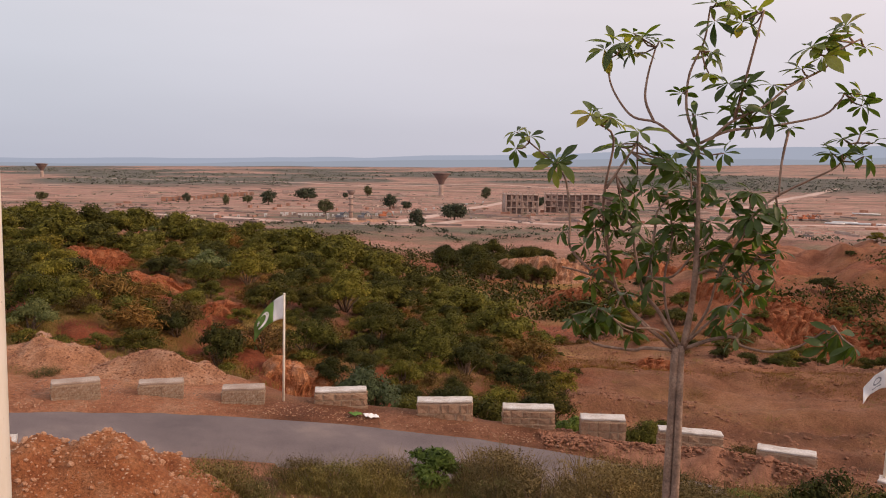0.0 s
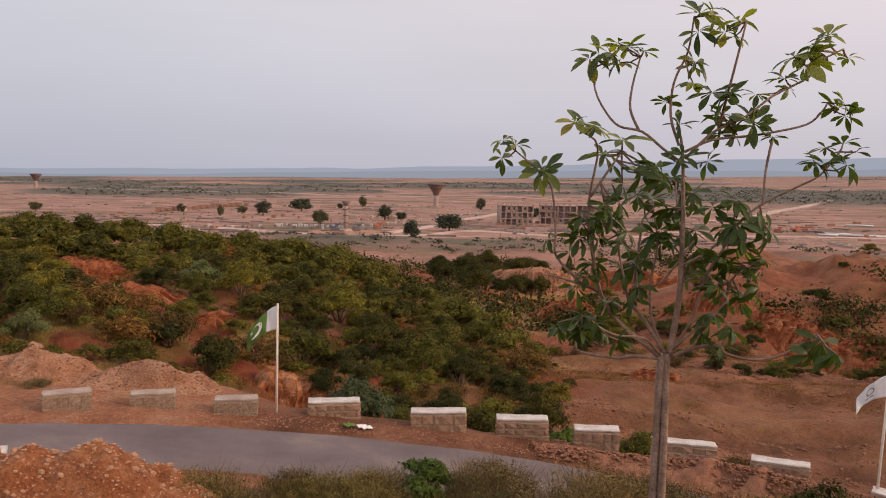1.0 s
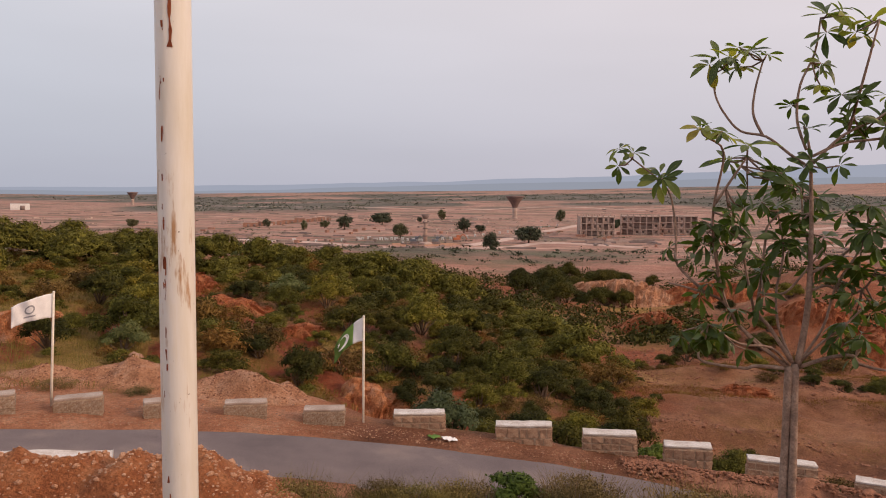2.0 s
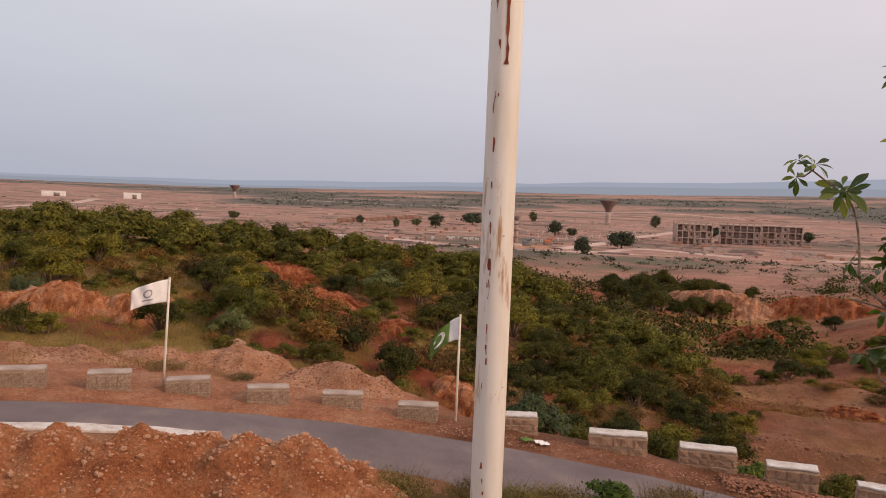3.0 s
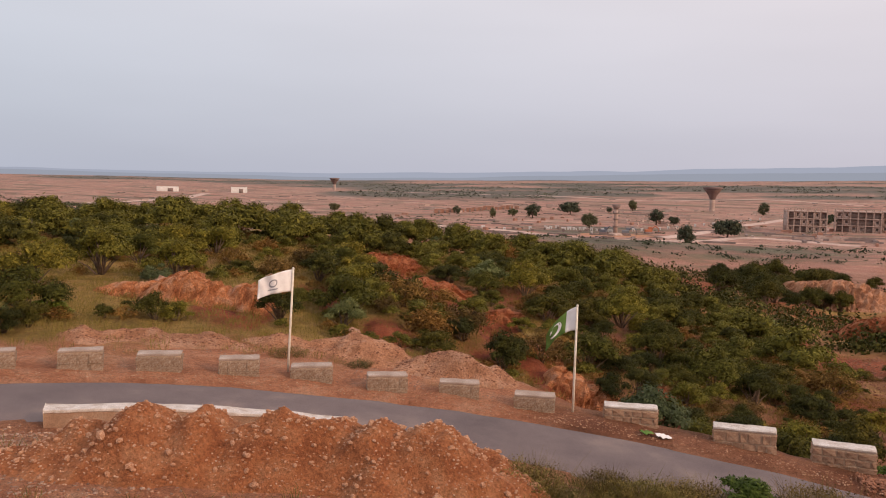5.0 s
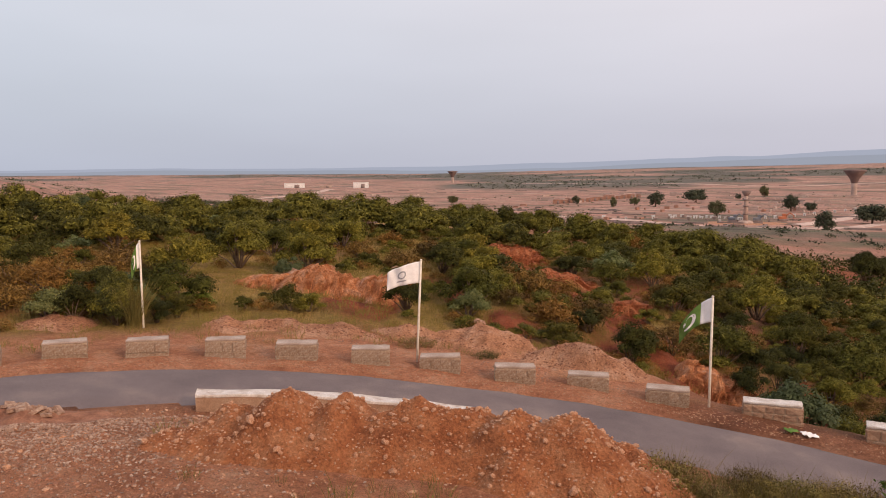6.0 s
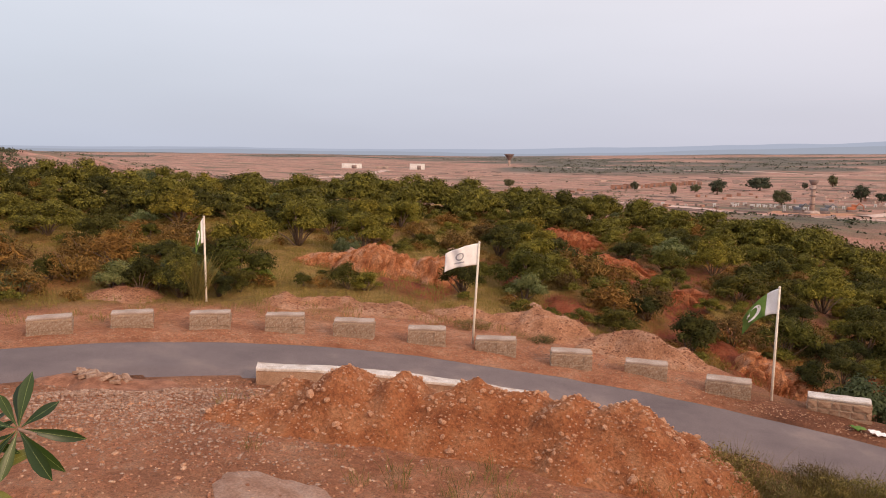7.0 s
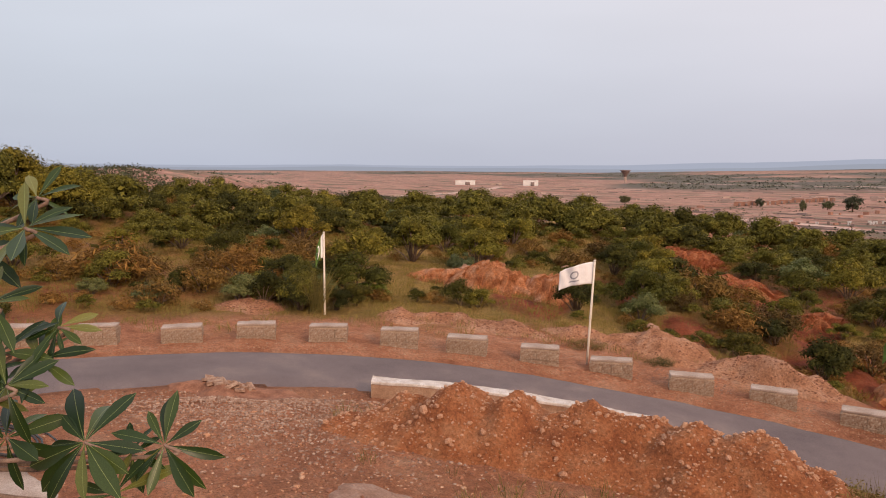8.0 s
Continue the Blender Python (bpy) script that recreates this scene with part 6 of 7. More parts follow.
def young_tree():
    rng = random.Random(12)
    fork = Vector((0.628, 2.9, 6.235))
    root = empty("young_tree", Matrix.Translation((fork.x, fork.y, on_ground(fork.x, fork.y).z)))
    lift = fork.z - root.matrix_basis.translation.z
    bm = bmesh.new()
    tube(bm, [(-0.01, 0.02, -0.1), (0.010, -0.010, lift * 0.45), (-0.011, 0.007, lift - 0.5), (-0.009, 0.006, lift - 0.25), (-0.010, 0.0, lift - 0.06), (-0.008, 0, lift)], [0.019, 0.0165, 0.0145, 0.0135, 0.013, 0.0125], 14)
    tube(bm, [(0.035, -0.02, -0.1), (-0.011, 0.010, lift * 0.45), (0.012, -0.010, lift - 0.5), (0.013, -0.008, lift - 0.25), (0.011, 0, lift - 0.06), (0.010, 0, lift + 0.01)], [0.018, 0.0155, 0.0135, 0.0125, 0.0125, 0.012], 14)
    rough(bm, 0.003, 14)
    part("trunk", bm, M["bark"], root, "pale grey double trunk")
    nodes = []
    for k, bough in enumerate(BOUGHS):
        slope = rng.uniform(-0.45, 0.45) if k else 0.0
        start = None
        x0, z0 = bough[0]
        if k:
            near = min(nodes, key=lambda q: (q.x - x0 / 100) ** 2 + (q.z - lift - z0 / 100) ** 2) if nodes else None
            start = near.y if near is not None and (near.x - x0 / 100) ** 2 + (near.z - lift - z0 / 100) ** 2 < 0.05**2 else 0.0
        start = start or 0.0
        pts, run = [], 0.0
        for i, (cx, cz) in enumerate(bough):
            if i:
                run += math.hypot(cx - bough[i - 1][0], cz - bough[i - 1][1]) / 100
            pts.append((cx / 100, start + slope * run, lift + cz / 100))
        smooth_pts = spline(pts, 4)
        r0 = 0.0115 if k == 0 else 0.007 if k < 5 else 0.0048
        bm = bmesh.new()
        tube(bm, smooth_pts, list(np.linspace(r0, 0.0028, len(smooth_pts))), 8)
        part("bough", bm, M["bark"], root)
        nodes += [Vector(p) for p in smooth_pts]
    for cx, cz, size in WHORLS:
        p = Vector((cx / 100, 0, lift + cz / 100))
        near = min(nodes, key=lambda q: (q.x - p.x) ** 2 + (q.z - p.z) ** 2)
        p.y = near.y + rng.uniform(-0.06, 0.06)
        gap = (p - near).length
        if gap > 0.015:
            bm = bmesh.new()
            mid = (p + near) / 2 + Vector((0, 0, -0.15 * gap))
            tube(bm, [near, mid, p], [0.0035, 0.003, 0.0022], 6)
            part("twig", bm, M["bark"], root)
        axis = (p - near).normalized() * 0.5 + Vector((rng.uniform(-0.4, 0.4), rng.uniform(-0.6, 0.2), 0.9))
        low = np.interp(cz, [10, 70], [0.8, 0.0])
        if size >= 5.5:
            q = p + Vector((rng.uniform(-0.05, 0.05), rng.uniform(-0.05, 0.05), rng.uniform(-0.045, 0.02)))
            bm = bmesh.new()
            tube(bm, [near, (near + q) / 2, q], [0.003, 0.0026, 0.002], 6)
            part("twig", bm, M["bark"], root)
            whorl(root, q, axis + Vector((rng.uniform(-0.8, 0.8), rng.uniform(-0.5, 0.5), -0.3)), size / 100 * 0.92, 7, low + 0.2, rng)
            if cz < 120:
                q = p + Vector((rng.uniform(-0.075, 0.075), rng.uniform(-0.08, 0.08), rng.uniform(-0.075, 0.0)))
                bm = bmesh.new()
                tube(bm, [near, (near + q) / 2 + Vector((0, 0, -0.01)), q], [0.003, 0.0026, 0.002], 6)
                part("twig", bm, M["bark"], root)
                whorl(root, q, axis + Vector((rng.uniform(-0.8, 0.8), rng.uniform(-0.5, 0.5), -0.3)), size / 100 * 0.95, 7, low + 0.3, rng)
        whorl(root, p, axis, size / 100 * 1.08, 9 if size < 8 else 10, low, rng)
    v, f = [], []
    for me, m in REST:
        base = len(v)
        v += [m @ p.co for p in me.vertices]
        f += [tuple(base + i for i in p.vertices) for p in me.polygons]
    tagged(part("foliage", (v, f), GLOSS, root), kind="stuff")
    return tagged(root, "young tree with pale bark and whorls of long glossy green leaves", "tree")


young_tree()


def leaning_tree():
    """A second tree of the kind, whose outer shoots hang into view."""
    rng = random.Random(31)
    right, ahead = Vector((0.747, 0.665, 0)), Vector((-0.665, 0.747, 0))
    o = Vector((-2.935, 0.47, 6.31))
    foot = o - right * 0.75 + ahead * 0.25
    root = empty("young_tree", Matrix.Translation((foot.x, foot.y, on_ground(foot.x, foot.y).z)))
    base = root.matrix_basis.translation
    def at(u, w, d=0.0):
        return o + right * u + Vector((0, 0, w)) + ahead * d - base
    top = at(-0.75, 0.75, 0.25)
    bm = bmesh.new()
    tube(bm, [(0, 0, -0.1), (0.02, 0, top.z * 0.5), top], [0.035, 0.028, 0.015], 12)
    rough(bm, 0.003, 14)
    part("trunk", bm, M["bark"], root, "pale grey trunk")
    shoots = [(0.085, 0.295, 0.02, 0.098, 9), (0.055, 0.345, 0.12, 0.07, 7), (0.03, 0.165, 0.0, 0.09, 8), (0.115, 0.11, 0.06, 0.065, 7), (0.062, 0.022, -0.02, 0.092, 8), (0.185, -0.085, 0.0, 0.118, 10), (0.235, -0.18, 0.0, 0.10, 9), (0.315, -0.10, 0.03, 0.088, 9), (-0.03, -0.02, 0.05, 0.09, 8), (-0.05, 0.25, 0.1, 0.09, 8), (0.015, 0.065, 0.05, 0.088, 8), (0.09, 0.055, 0.04, 0.08, 8), (0.01, -0.10, 0.06, 0.095, 8), (0.245, -0.125, 0.05, 0.085, 7)]
    forks = [at(-0.55, 0.2, 0.2), at(-0.5, -0.1, 0.15), at(-0.6, -0.35, 0.1)]
    for f in forks:
        bm = bmesh.new()
        s = Vector((0.02, 0, max(0.5, f.z - 0.3)))
        tube(bm, [s, (s + f) / 2 + Vector((0, 0, 0.02)), f], [0.014, 0.011, 0.009], 8)
        part("bough", bm, M["bark"], root)
    for u, w, d, size, count in shoots:
        p = at(u, w, d)
        f = min(forks, key=lambda q: (q - p).length + 0.5 * abs(q.z - p.z + 0.1))
        bm = bmesh.new()
        mid = (p + f) / 2 + Vector((0, 0, -0.06))
        pts = spline([f, mid, p + Vector((0, 0, -0.02)), p], 5)
        tube(bm, pts, list(np.linspace(0.006, 0.003, len(pts))), 8)
        part("bough", bm, M["bark"], root)
        whorl(root, p, Vector((0.5, -0.56, 0.55)) if w < 0.05 else Vector((0.42, -0.5, 0.8)), size * 1.08, count + 2, 0.25, rng, LONG_LEAVES)
    return tagged(root, "young tree whose shoots of long glossy leaves reach into view", "tree")


leaning_tree()

# ---- the plain ----
def far_tree(b, r, w, h, label, seed, group="trees on the plain"):
    rng = np.random.default_rng(seed)
    x, y = polar(b, r)
    root = empty("tree", Matrix.Translation(on_ground(x, y, -0.2)))
    bm = bmesh.new()
    tube(bm, [(0, 0, 0), (0.1, 0, h * 0.3), (0, 0.1, h * 0.6)], [0.05 * h, 0.04 * h, 0.02 * h], 7)
    for k in range(5):
        a = k * 1.256
        tube(bm, [(0, 0, h * 0.28), (0.28 * w * math.cos(a), 0.28 * w * math.sin(a), h * 0.62)], [0.022 * h, 0.008 * h], 5)
    part("trunk", bm, M["wood"], root)
    cs = []
    for k in range(34):
        q = rng.normal(0, 1, 3)
        q = q / np.linalg.norm(q) * rng.uniform(0.45, 1.0)
        cs.append((q[0] * w * 0.42, q[1] * w * 0.42, h * (0.54 + 0.40 * q[2])))
    quads("crown", leaf_cloud(rng, 1500, cs, (w * 0.08, w * 0.08, h * 0.07), 0.045 * max(w, h), 0.5, 1.2), M["far_green"], root)
    return tagged(root, label, "tree", group)


for k, (b, r, w, h) in enumerate((
        (13.4, 480, 10.5, 9.5), (10.6, 555, 17, 9.5), (9.2, 386, 9.5, 8.5), (4.4, 445, 9.5, 9.5), (6.1, 640, 8, 10), (-2.8, 650, 9, 11), (-0.5, 347, 14, 9), (2.2, 270, 7, 7.5),
        (14.9, 500, 7, 6), (16.4, 470, 4.5, 6.5), (19.1, 520, 6, 6), (28.3, 520, 9, 6), (7.8, 600, 5, 5), (3.2, 450, 7, 5))):
    far_tree(b, r, w, h, "dark rounded tree standing alone on the bare plain", 100 + k)
for k in range(12):
    far_tree(rs.uniform(-6.5, -13), rs.uniform(520, 560), rs.uniform(7, 12), rs.uniform(5, 8), "hazy green tree behind the concrete building", 130 + k, "trees behind the building")


def frame_building(x, y, length, depth, storeys, bays, turn, seed, extra=0.0):
    """A concrete frame under construction: slabs, columns, part-built walls with dark openings."""
    r = random.Random(seed)
    root = empty("unfinished_building", Matrix.Translation(on_ground(x, y, -0.3)) @ pose(0, 0, 0, 0, 0, turn))
    H = 3.6
    for s in range(storeys + 1):
        bm = bmesh.new()
        box(bm, 0, 0, s * H + 0.2, length + 1.0, depth + 1.0, 0.45, 0.04)
        part("slab", bm, M["far_wall"], root)
    for s in range(storeys):
        # back wall of the open bays, darkened by colour for their shade
        bm = bmesh.new()
        box(bm, 0, -depth / 2 + 1.6, s * H + H / 2 + 0.2, length - 1.5, 0.3, H - 0.5)
        part("inner_wall", bm, M["room"], root)
        for k in range(bays):
            xx = -length / 2 + (k + 0.5) * length / bays
            if r.random() < (0.75 if s == 0 else 0.45):
                bm = bmesh.new()
                w = length / bays - 0.7
                for sx, sz, ww, hh in ((-w * 0.36, 0, w * 0.28, H - 0.5), (w * 0.36, 0, w * 0.28, H - 0.5), (0, -H * 0.3, w * 0.44, H * 0.3), (0, H * 0.33, w * 0.44, H * 0.2)):
                    box(bm, sx, 0, sz, ww, 0.25, hh)
                ob = part("wall_panel", bm, M["far_wall"], root)
                ob.matrix_basis = pose(xx, -depth / 2 + 0.2, s * H + H / 2 + 0.2)
    col = bpy.data.meshes.new("column")
    bm = bmesh.new()
    box(bm, 0, 0, H / 2, 0.55, 0.55, H, 0.03)
    bm.to_mesh(col)
    bm.free()
    col.materials.append(M["far_wall"])
    for s in range(storeys + (1 if extra else 0)):
        for k in range(bays + 1):
            for yy in (-depth / 2, depth / 2):
                ob = new("column", col)
                ob.parent = root
                ob.matrix_basis = pose(-length / 2 + k * length / bays, yy, s * H + 0.3) @ Matrix.Diagonal((1, 1, 1 if s < storeys else extra, 1))
    for yy in (-depth / 2, depth / 2):
        for k in (0, 1):
            bm = bmesh.new()
            box(bm, (k - 0.5) * length, 0, storeys * H / 2, 0.3, depth - 1, storeys * H - 0.5)
            if yy < 0:
                part("end_wall", bm, M["far_wall"], root)
            else:
                bm.free()
    return tagged(root, "unfinished grey concrete building of open storeys on the plain", "building", "unfinished buildings")


frame_building(39.5, 424, 18, 12, 3, 6, 4, 1, 0.35)
frame_building(66.5, 446, 21, 12, 3, 6, -6, 2, 0.3)
frame_building(89.5, 457, 21, 13, 3, 6, -3, 3, 0.0)


def funnel_tower(b, r, tall, top_r, label, mat):
    x, y = polar(b, r)
    root = empty("water_tower", Matrix.Translation(on_ground(x, y, -0.5)))
    prof = [(0.30, 0.0), (0.26, 0.25), (0.28, 0.5), (0.42, 0.66), (0.72, 0.82), (0.98, 0.95), (1.0, 1.0)]
    def lathe(pts, name, m):
        v, f = [], []
        n = 28
        for rr, zz in pts:
            v += [(rr * top_r * math.cos(2 * math.pi * k / n), rr * top_r * math.sin(2 * math.pi * k / n), zz * tall) for k in range(n)]
        for i in range(len(pts) - 1):
            f += [(i * n + k, i * n + (k + 1) % n, i * n + n + (k + 1) % n, i * n + n + k) for k in range(n)]
        f.append(tuple((len(pts) - 1) * n + k for k in range(n)))
        return part(name, (v, f), m, root, smooth=True)
    lathe(prof[:3], "shaft", M["far_wall"])
    lathe(prof[2:6], "bowl", mat)
    lathe([(1.04, 0.945), (1.04, 1.0), (0.2, 1.03)], "rim", mat)
    return tagged(root, label, "water tower")


funnel_tower(0.6, 690, 21, 8.0, "tall flared concrete water tower on the plain", M["tower"])
funnel_tower(28.3, 1180, 19, 7.5, "flared concrete water tower far off on the plain", M["tower"])


def monument(b, r, tall):
    x, y = polar(b, r)
    root = empty("column_monument", Matrix.Translation(on_ground(x, y, 0.2)))
    bm = bmesh.new()
    tube(bm, [(0, 0, 0), (0, 0, tall * 0.5), (0, 0, tall * 0.84)], [1.0, 0.8, 0.75], 14)
    part("shaft", bm, M["far_wall"], root)
    bm = bmesh.new()
    tube(bm, [(0, 0, tall * 0.84), (0, 0, tall * 0.92), (0, 0, tall)], [0.8, 1.5, 1.9], 14)
    part("capital", bm, M["far_dark"], root, "dark flared capital")
    for k, zz in enumerate((0.25, 0.5, 0.7)):
        bm = bmesh.new()
        tube(bm, [(0, 0, tall * zz), (0, 0, tall * zz + 0.5)], [1.25, 1.25], 14)
        part("ring", bm, M["far_dark"], root)
    bm = bmesh.new()
    tube(bm, [(0, 0, -0.5), (0, 0, 0.3), (0, 0, 0.9)], [3.2, 3.0, 2.0], 16)
    part("plinth", bm, M["far_wall"], root)
    return tagged(root, "slim unfinished column with a dark flared top", "monument")


monument(7.3, 333, 13)


def site_machine(b, r, mat, label, seed, w=5.0):
    q = random.Random(seed)
    x, y = polar(b, r)
    root = empty("excavator", Matrix.Translation(on_ground(x, y, 0)) @ pose(0, 0, 0, 0, 0, q.uniform(-30, 30)))
    for s in (-1, 1):
        bm = bmesh.new()
        box(bm, 0, s * 1.1, 0.5, w * 0.75, 0.6, 0.9, 0.25)
        part("track", bm, M["far_dark"], root)
    bm = bmesh.new()
    box(bm, -0.3, 0, 1.5, w * 0.6, 2.3, 1.1, 0.15)
    part("body", bm, mat, root)
    bm = bmesh.new()
    box(bm, 0.6, 0.6, 2.5, 1.4, 1.1, 1.4, 0.12)
    part("cab", bm, mat, root)
    bm = bmesh.new()
    tube(bm, [(0.8, -0.3, 1.9), (2.6, -0.3, 3.6), (4.2, -0.3, 2.6), (4.4, -0.3, 1.0)], [0.28, 0.25, 0.2, 0.15], 6)
    part("boom", bm, mat, root)
    bm = bmesh.new()
    box(bm, 4.3, -0.3, 0.7, 0.9, 1.1, 0.8, 0.15)
    part("bucket", bm, M["far_dark"], root)
    return tagged(root, label, "excavator", "machines on the plain")


site_machine(-23.9, 440, M["orange"], "dull orange excavator at work on the plain", 1, 6)
site_machine(-25.1, 455, M["orange"], "dull orange excavator at work on the plain", 2, 7)
site_machine(-25.6, 458, M["orange"], "dull orange excavator at work on the plain", 3, 5)
site_machine(8.1, 338, M["blue"], "blue site machine beside the column", 4, 5)
site_machine(6.5, 338, M["blue"], "blue site machine beside the column", 5, 5)
site_machine(4.9, 352, M["orange"], "orange site machine beside the dirt road", 6, 5)


def white_box(b, r, w, h, label, category, mat="far_white", name="white_hut", group="white huts along the road", d=None, turn=None):
    x, y = polar(b, r)
    root = empty(name, Matrix.Translation(on_ground(x, y, -0.1)) @ pose(0, 0, 0, 0, 0, b if turn is None else turn))
    d = d or w * 0.7
    bm = bmesh.new()
    box(bm, 0, 0, h / 2, w, d, h, 0.05)
    part("wall", bm, M[mat], root)
    bm = bmesh.new()
    box(bm, 0, 0, h + 0.08, w + 0.3, d + 0.3, 0.16, 0.03)
    part("roof", bm, M["far_wall"] if mat != "far_white" else M["far_white"], root)
    # dark slab on the front stands in for the shade inside an opening
    bm = bmesh.new()
    box(bm, w * 0.12, -d / 2, h * 0.38, w * 0.25, 0.12, h * 0.7)
    part("opening", bm, M["far_dark"], root)
    return tagged(root, label, category, group)


for k in range(13):
    white_box(12.4 - 0.42 * k + rs.uniform(-0.1, 0.1), 372 - 1.5 * k + rs.uniform(-6, 6), rs.uniform(0.9, 2.0), rs.uniform(0.9, 1.5), "small white hut beside the dirt road", "hut")
for k in range(15):
    u = k / 14
    white_box(6.0 - 8.6 * u, 368 + 190 * u**1.4, 1.1, 1.3, "low white marker beside the far dirt road", "marker", name="road_marker", group="white markers along the road")
for k in range(26):
    white_box(22 - 0.55 * k + rs.uniform(-0.2, 0.2), 345 + rs.uniform(-4, 26), rs.uniform(0.8, 1.6), rs.uniform(0.8, 1.4), "low dark marker block beside the dirt road", "marker", mat="far_dark" if k % 3 else "far_white", name="road_marker", group="dark markers along the road")
for k in range(14):
    white_box(20.5 - 0.45 * k + rs.uniform(-0.1, 0.1), 520 + 9 * k + rs.uniform(-8, 8), rs.uniform(3.5, 6), rs.uniform(2.4, 3.4), "roofless red brick house shell on the plain", "house", mat="brick", name="brick_house", group="brick houses on the plain")
white_box(40.1, 1010, 26, 6, "long white shed far off on the plain", "shed", name="white_shed", group="white sheds far off", d=14)
white_box(35.2, 1010, 20, 7.5, "long white shed far off on the plain", "shed", name="white_shed", group="white sheds far off", d=12)
white_box(37.8, 1040, 16, 3, "low pale shed far off on the plain", "shed", mat="far_wall", name="pale_shed", group="white sheds far off", d=10)
for k, (b, r, w) in enumerate(((-29.3, 432, 26), (-27.6, 440, 12), (-28.8, 560, 16), (-27.0, 425, 9))):
    x, y = polar(b, r)
    root = empty("pipe_stack", Matrix.Translation(on_ground(x, y, 0)) @ pose(0, 0, 0, 0, 0, b))
    for i in range(5):
        bm = bmesh.new()
        tube(bm, [(-w / 2, i * 0.9, 0.5 + 0.1 * (i % 2)), (w / 2, i * 0.9, 0.5 + 0.1 * (i % 2))], [0.42, 0.42], 8)
        part("pipe", bm, M["far_white"], root)
    tagged(root, "long stack of pale pipes lying on the plain", "pipe stack", "pipe stacks on the plain")


def dirt_road(pts, width, name, label):
    line = spline(pts, 10)
    v, f = [], []
    for i, p in enumerate(line):
        t = line[min(i + 1, len(line) - 1)] - line[max(i - 1, 0)]
        t = t / np.hypot(t[0], t[1])
        for s in (-1, -0.33, 0.33, 1):
            x, y = p[0] - t[1] * s * width / 2, p[1] + t[0] * s * width / 2
            v.append((x, y, float(height(np.array([x]), np.array([y]))[0]) + (0.35 if abs(s) < 1 else -0.2)))
    for i in range(len(line) - 1):
        for k in range(3):
            a = i * 4 + k
            f.append((a, a + 1, a + 5, a + 4))
    return tagged(part(name, (v, f), M["far_road"]), label, "road", kind="structure")


def by(*pairs):
    return [polar(b, r) for b, r in pairs]


dirt_road(by((45, 520), (36, 440), (26.5, 392), (16.5, 348), (10, 300), (6, 296), (1.5, 310), (-2.0, 352), (-9, 330)), 9, "road", "pale dirt road crossing the plain")
dirt_road(by((4.2, 325), (1.5, 372), (-1.5, 470), (-3.4, 540), (-6, 700)), 10, "road", "pale dirt road climbing the plain")
dirt_road(by((-14, 340), (-19, 372), (-24, 395), (-30, 425), (-38, 470)), 6, "road", "pale dirt road along the edge of the plain")
dirt_road(by((-19, 560), (-22, 640), (-24.5, 800), (-27, 1000)), 14, "road", "pale dirt track climbing the plain")
dirt_road(by((12, 1000), (5, 930), (-2, 1000), (-9, 900)), 10, "road", "pale embankment road on the far plain")
dirt_road(by((26, 1150), (17, 1050), (12, 1000)), 10, "road", "pale embankment road on the far plain")
dirt_road(by((48, 560), (41, 700), (37.5, 950)), 14, "road", "pale dirt road on the far plain")
x, y = polar(7.3, 333)
ground_patch("roundabout", x, y, 15, 17, M["mound"], "round island of bare red earth round the column", "roundabout")


def far_scrub(name, n, r0, r1, b0, b1, size, per, mat, seed, label, tall=0.5, clump=120.0, cut=0.0, leaf=0.25, wide=0.6, up=0.7):
    rng = np.random.default_rng(seed)
    b = np.radians(rng.uniform(b0, b1, n))
    r = np.exp(rng.uniform(math.log(r0), math.log(r1), n))
    x, y = EYE_X - r * np.sin(b), EYE_Y + r * np.cos(b)
    keep = vnoise(x, y, clump, seed) + 0.5 * vnoise(x, y, clump / 4, seed + 1) > cut
    x, y = x[keep], y[keep]
    z = height(x, y)
    c = np.stack([x, y, z], 1)
    s = size * rng.uniform(0.5, 1.4, len(x))
    q = leaf_cloud(rng, len(x) * per, np.zeros((1, 3)), (wide, wide, tall * 0.6), leaf, up, 1.1)
    k = np.repeat(np.arange(len(x)), per)
    q = q * s[k][:, None, None]
    q[..., 2] = np.abs(q[..., 2])
    return tagged(quads(name, q + c[k][:, None, :], mat), label, "scrub", kind="stuff")


far_scrub("plain_scrub", 2600, 170, 750, -40, 60, 1.2, 16, M["far_green"], 201, "low dull green scrub dotted over the plain", 0.5, 60, 0.25)
far_scrub("valley_scrub", 2300, 66, 170, -40, 16, 1.2, 60, M["dark"], 202, "dark scrub on the valley's far banks", 0.8, 18, -0.05, 0.13)
far_scrub("far_woods", 6000, 900, 2800, -42, 62, 4.5, 12, M["haze_green"], 203, "belt of low woods along the far plain, haze in its leaf colour", 0.35, 420, 0.2, 0.3, 0.9, 2.0)
far_scrub("ridge_woods", 3600, 290, 520, 38, 82, 2.3, 24, M["far_green"], 204, "dark scrub over the red ridge", 0.5, 60, 0.08, 0.2)


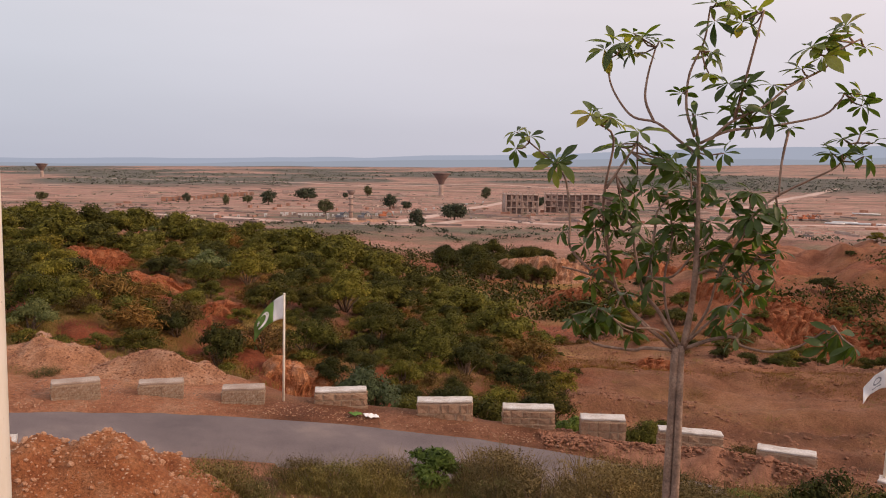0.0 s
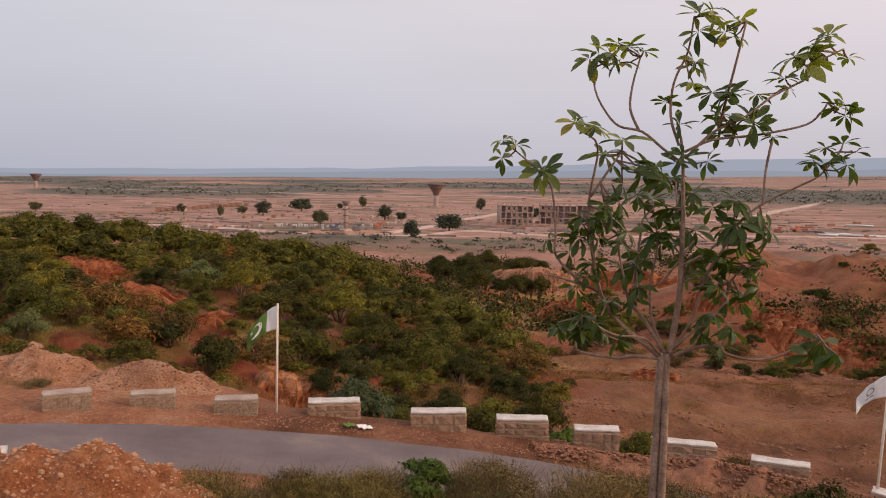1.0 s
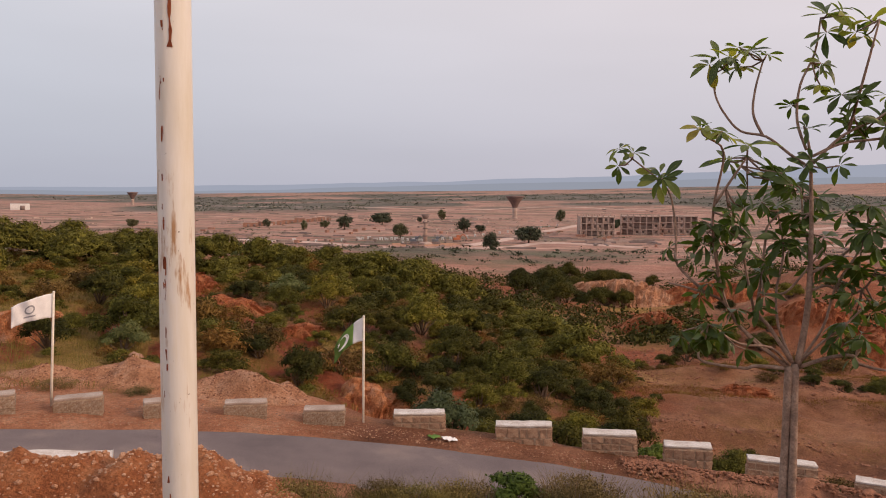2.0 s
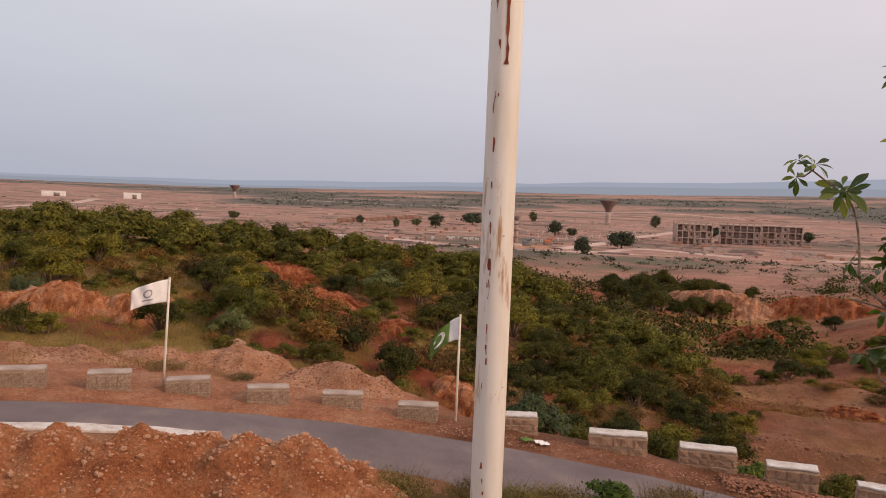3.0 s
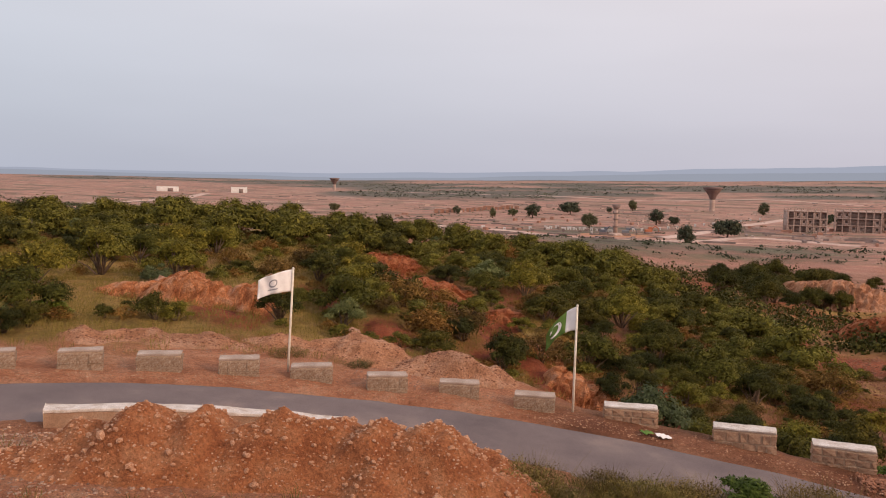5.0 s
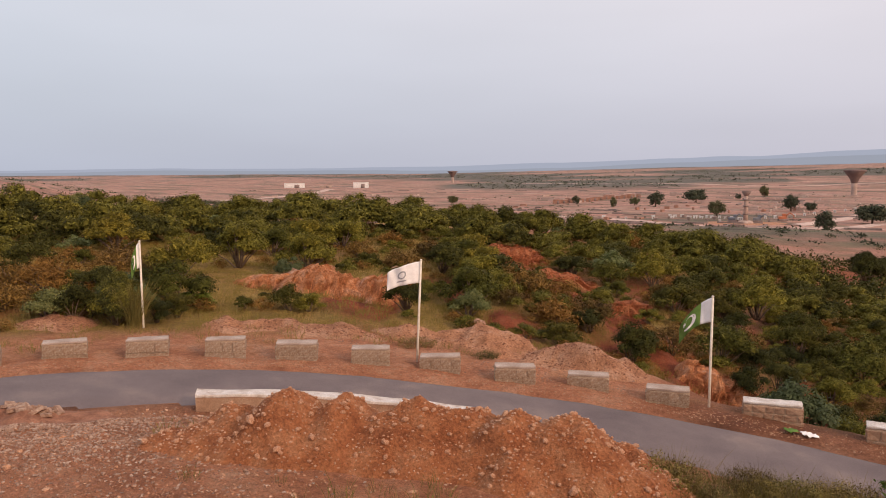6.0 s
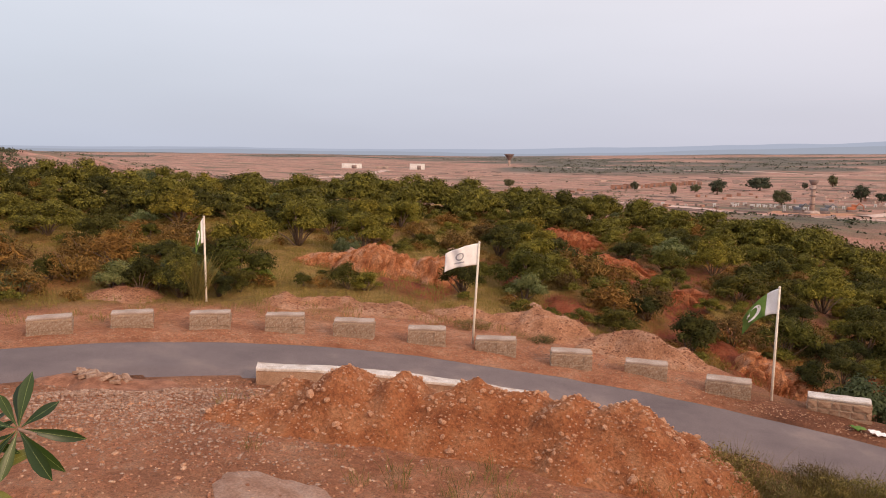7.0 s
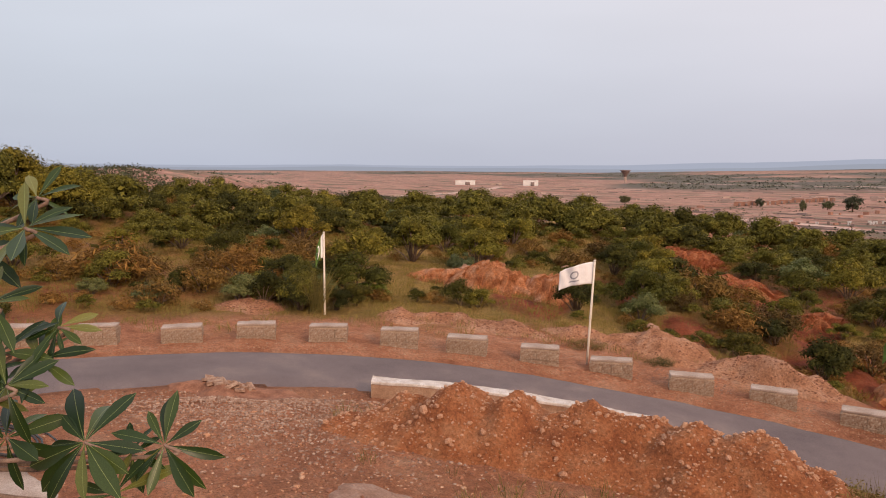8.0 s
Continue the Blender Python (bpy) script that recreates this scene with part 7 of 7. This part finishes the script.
def plot_walls(name, n, r0, r1, b0, b1, mat, label, seed, tall, long):
    """Low banks and half-built plot walls in broken rows over the plain, past counting."""
    rng = np.random.default_rng(seed)
    b = np.radians(rng.uniform(b0, b1, n))
    r = np.exp(rng.uniform(math.log(r0), math.log(r1), n))
    x, y = EYE_X - r * np.sin(b), EYE_Y + r * np.cos(b)
    keep = vnoise(x, y, 90, seed) + 0.4 * vnoise(x, y, 25, seed + 1) > 0.05
    x, y = x[keep], y[keep]
    z = height(x, y)
    v, f = [], []
    for k in range(len(x)):
        turn = 0.12 * math.sin(x[k] * 0.01) + (math.pi / 2 if rng.random() < 0.3 else 0.0) + rng.normal(0, 0.06)
        c, s_ = math.cos(turn), math.sin(turn)
        hl, hw, hh = long * rng.uniform(0.2, 1.0) / 2, rng.uniform(0.3, 0.9), tall * rng.uniform(0.4, 1.2)
        base = len(v)
        for dz in (-0.6, hh):
            shrink = 1.0 if dz < 0 else 0.75
            for ex, ey in ((-1, -1), (1, -1), (1, 1), (-1, 1)):
                px, py = ex * hl * (0.98 if dz > 0 else 1), ey * hw * shrink
                v.append((x[k] + px * c - py * s_, y[k] + px * s_ + py * c, z[k] + dz))
        f += [tuple(base + i for i in q) for q in ((4, 5, 6, 7), (0, 1, 5, 4), (1, 2, 6, 5), (2, 3, 7, 6), (3, 0, 4, 7))]
    return tagged(part(name, (v, f), mat, smooth=False), label, "plot walls", kind="stuff")


plot_walls("plot_walls", 900, 330, 720, -36, 48, M["far_wall"], "low pale plot walls in broken rows over the plain", 301, 1.2, 12)
plot_walls("earth_banks", 1100, 240, 1000, -38, 50, M["far_dark"], "low dark earth banks in broken rows over the plain", 302, 0.7, 16)
plot_walls("brick_stacks", 160, 330, 600, -30, 45, M["brick"], "stacks of brick among the plots on the plain", 303, 1.5, 6)


def far_hills():
    """Hills on the horizon as a plain distant backdrop that glows, with haze put into its colour."""
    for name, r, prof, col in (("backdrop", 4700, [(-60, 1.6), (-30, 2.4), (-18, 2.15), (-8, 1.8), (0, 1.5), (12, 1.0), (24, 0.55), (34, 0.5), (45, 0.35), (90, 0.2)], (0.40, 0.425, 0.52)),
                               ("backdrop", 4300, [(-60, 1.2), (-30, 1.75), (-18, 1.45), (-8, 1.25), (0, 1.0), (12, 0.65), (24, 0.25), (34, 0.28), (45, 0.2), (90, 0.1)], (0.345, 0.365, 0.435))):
        m = bpy.data.materials.new("haze_glow")
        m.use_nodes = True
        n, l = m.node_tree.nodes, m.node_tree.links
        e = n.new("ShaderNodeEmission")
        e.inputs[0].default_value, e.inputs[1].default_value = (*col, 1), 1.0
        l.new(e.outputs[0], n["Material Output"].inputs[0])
        v, f = [], []
        bs = np.arange(-70, 95, 0.5)
        top = np.interp(bs, [p[0] for p in prof], [p[1] for p in prof]) + 0.10 * fractal(bs, bs * 0 + r, 9, 5, 4)
        for b, a in zip(bs, top):
            x, y = polar(b, r)
            v += [(x, y, -120), (x, y, 6.8 + r * math.tan(radians(a)))]
        for i in range(len(bs) - 1):
            f.append((2 * i, 2 * i + 2, 2 * i + 3, 2 * i + 1))
        tagged(part(name, (v, f), m, smooth=False), "glowing backdrop of hills with pale blue haze in its colour", "hills", kind="structure")


far_hills()


# ---- small things by the road ----
def tall_grass(x, y):
    q = grass_tuft(160, 0.35, 1.5, 91, 0.010)
    ob = quads("tall_grass", q, M["olive"])
    ob.matrix_basis = Matrix.Translation(on_ground(x, y, -0.02))
    return tagged(ob, "tall clump of olive reed grass beside a flagpole", "grass")


tall_grass(-22.1, 16.6)
tall_grass(-22.4, 16.9)


def scrap(x, y, mat, label, seed):
    bm = bmesh.new()
    bmesh.ops.create_grid(bm, x_segments=10, y_segments=6, size=0.5)
    for v in bm.verts:
        v.co = Vector((v.co.x * 0.42, v.co.y * 0.24, 0.05 + 0.06 * noise.noise(v.co * 4 + Vector((seed, 0, 0)))))
    ob = part("plastic_scrap", bm, mat)
    ob.matrix_basis = Matrix.Translation(on_ground(x, y, 0.02)) @ pose(0, 0, 0, 8, 10, 30 * seed)
    s = ob.modifiers.new("thickness", "SOLIDIFY")
    s.thickness = 0.006
    return tagged(ob, label, "litter")


scrap(-2.2, 20.95, M["cloth"], "crumpled white plastic scrap at the road edge", 1)
scrap(-2.65, 21.0, M["flag_green"], "crumpled green plastic scrap at the road edge", 2)


def road_scuff(b, d0, length, width, seed):
    """A pale dusty smear on the asphalt, along the road."""
    i = b
    p, q = EDGE[i], EDGE[i + 3]
    t = (q - p)[:2] / np.hypot(*(q - p)[:2])
    n = np.array((t[1], -t[0]))
    v, f = [], []
    m = 14
    for k in range(m + 1):
        u = k / m
        w = width * math.sin(math.pi * u) ** 0.5 * (0.7 + 0.3 * math.sin(9 * u + seed))
        c = p[:2] + t * length * (u - 0.5) + n * (d0 + 0.05 * math.sin(5 * u))
        z = p[2] + (q[2] - p[2]) * u * 0.5 + 0.012 + 0.03 * math.sin(math.pi * d0 / ROAD_WIDTH)
        for s in (-1, 1):
            v.append((*(c + n * s * w / 2), z))
    for k in range(m):
        f.append((2 * k, 2 * k + 1, 2 * k + 3, 2 * k + 2))
    return tagged(part("dust_smear", (v, f), M["concrete"]), "thin pale smear of dust on the asphalt", "dust smear", "dust smears on the road")


road_scuff(62, 2.2, 1.5, 0.10, 1)
road_scuff(61, 2.7, 1.3, 0.08, 2)
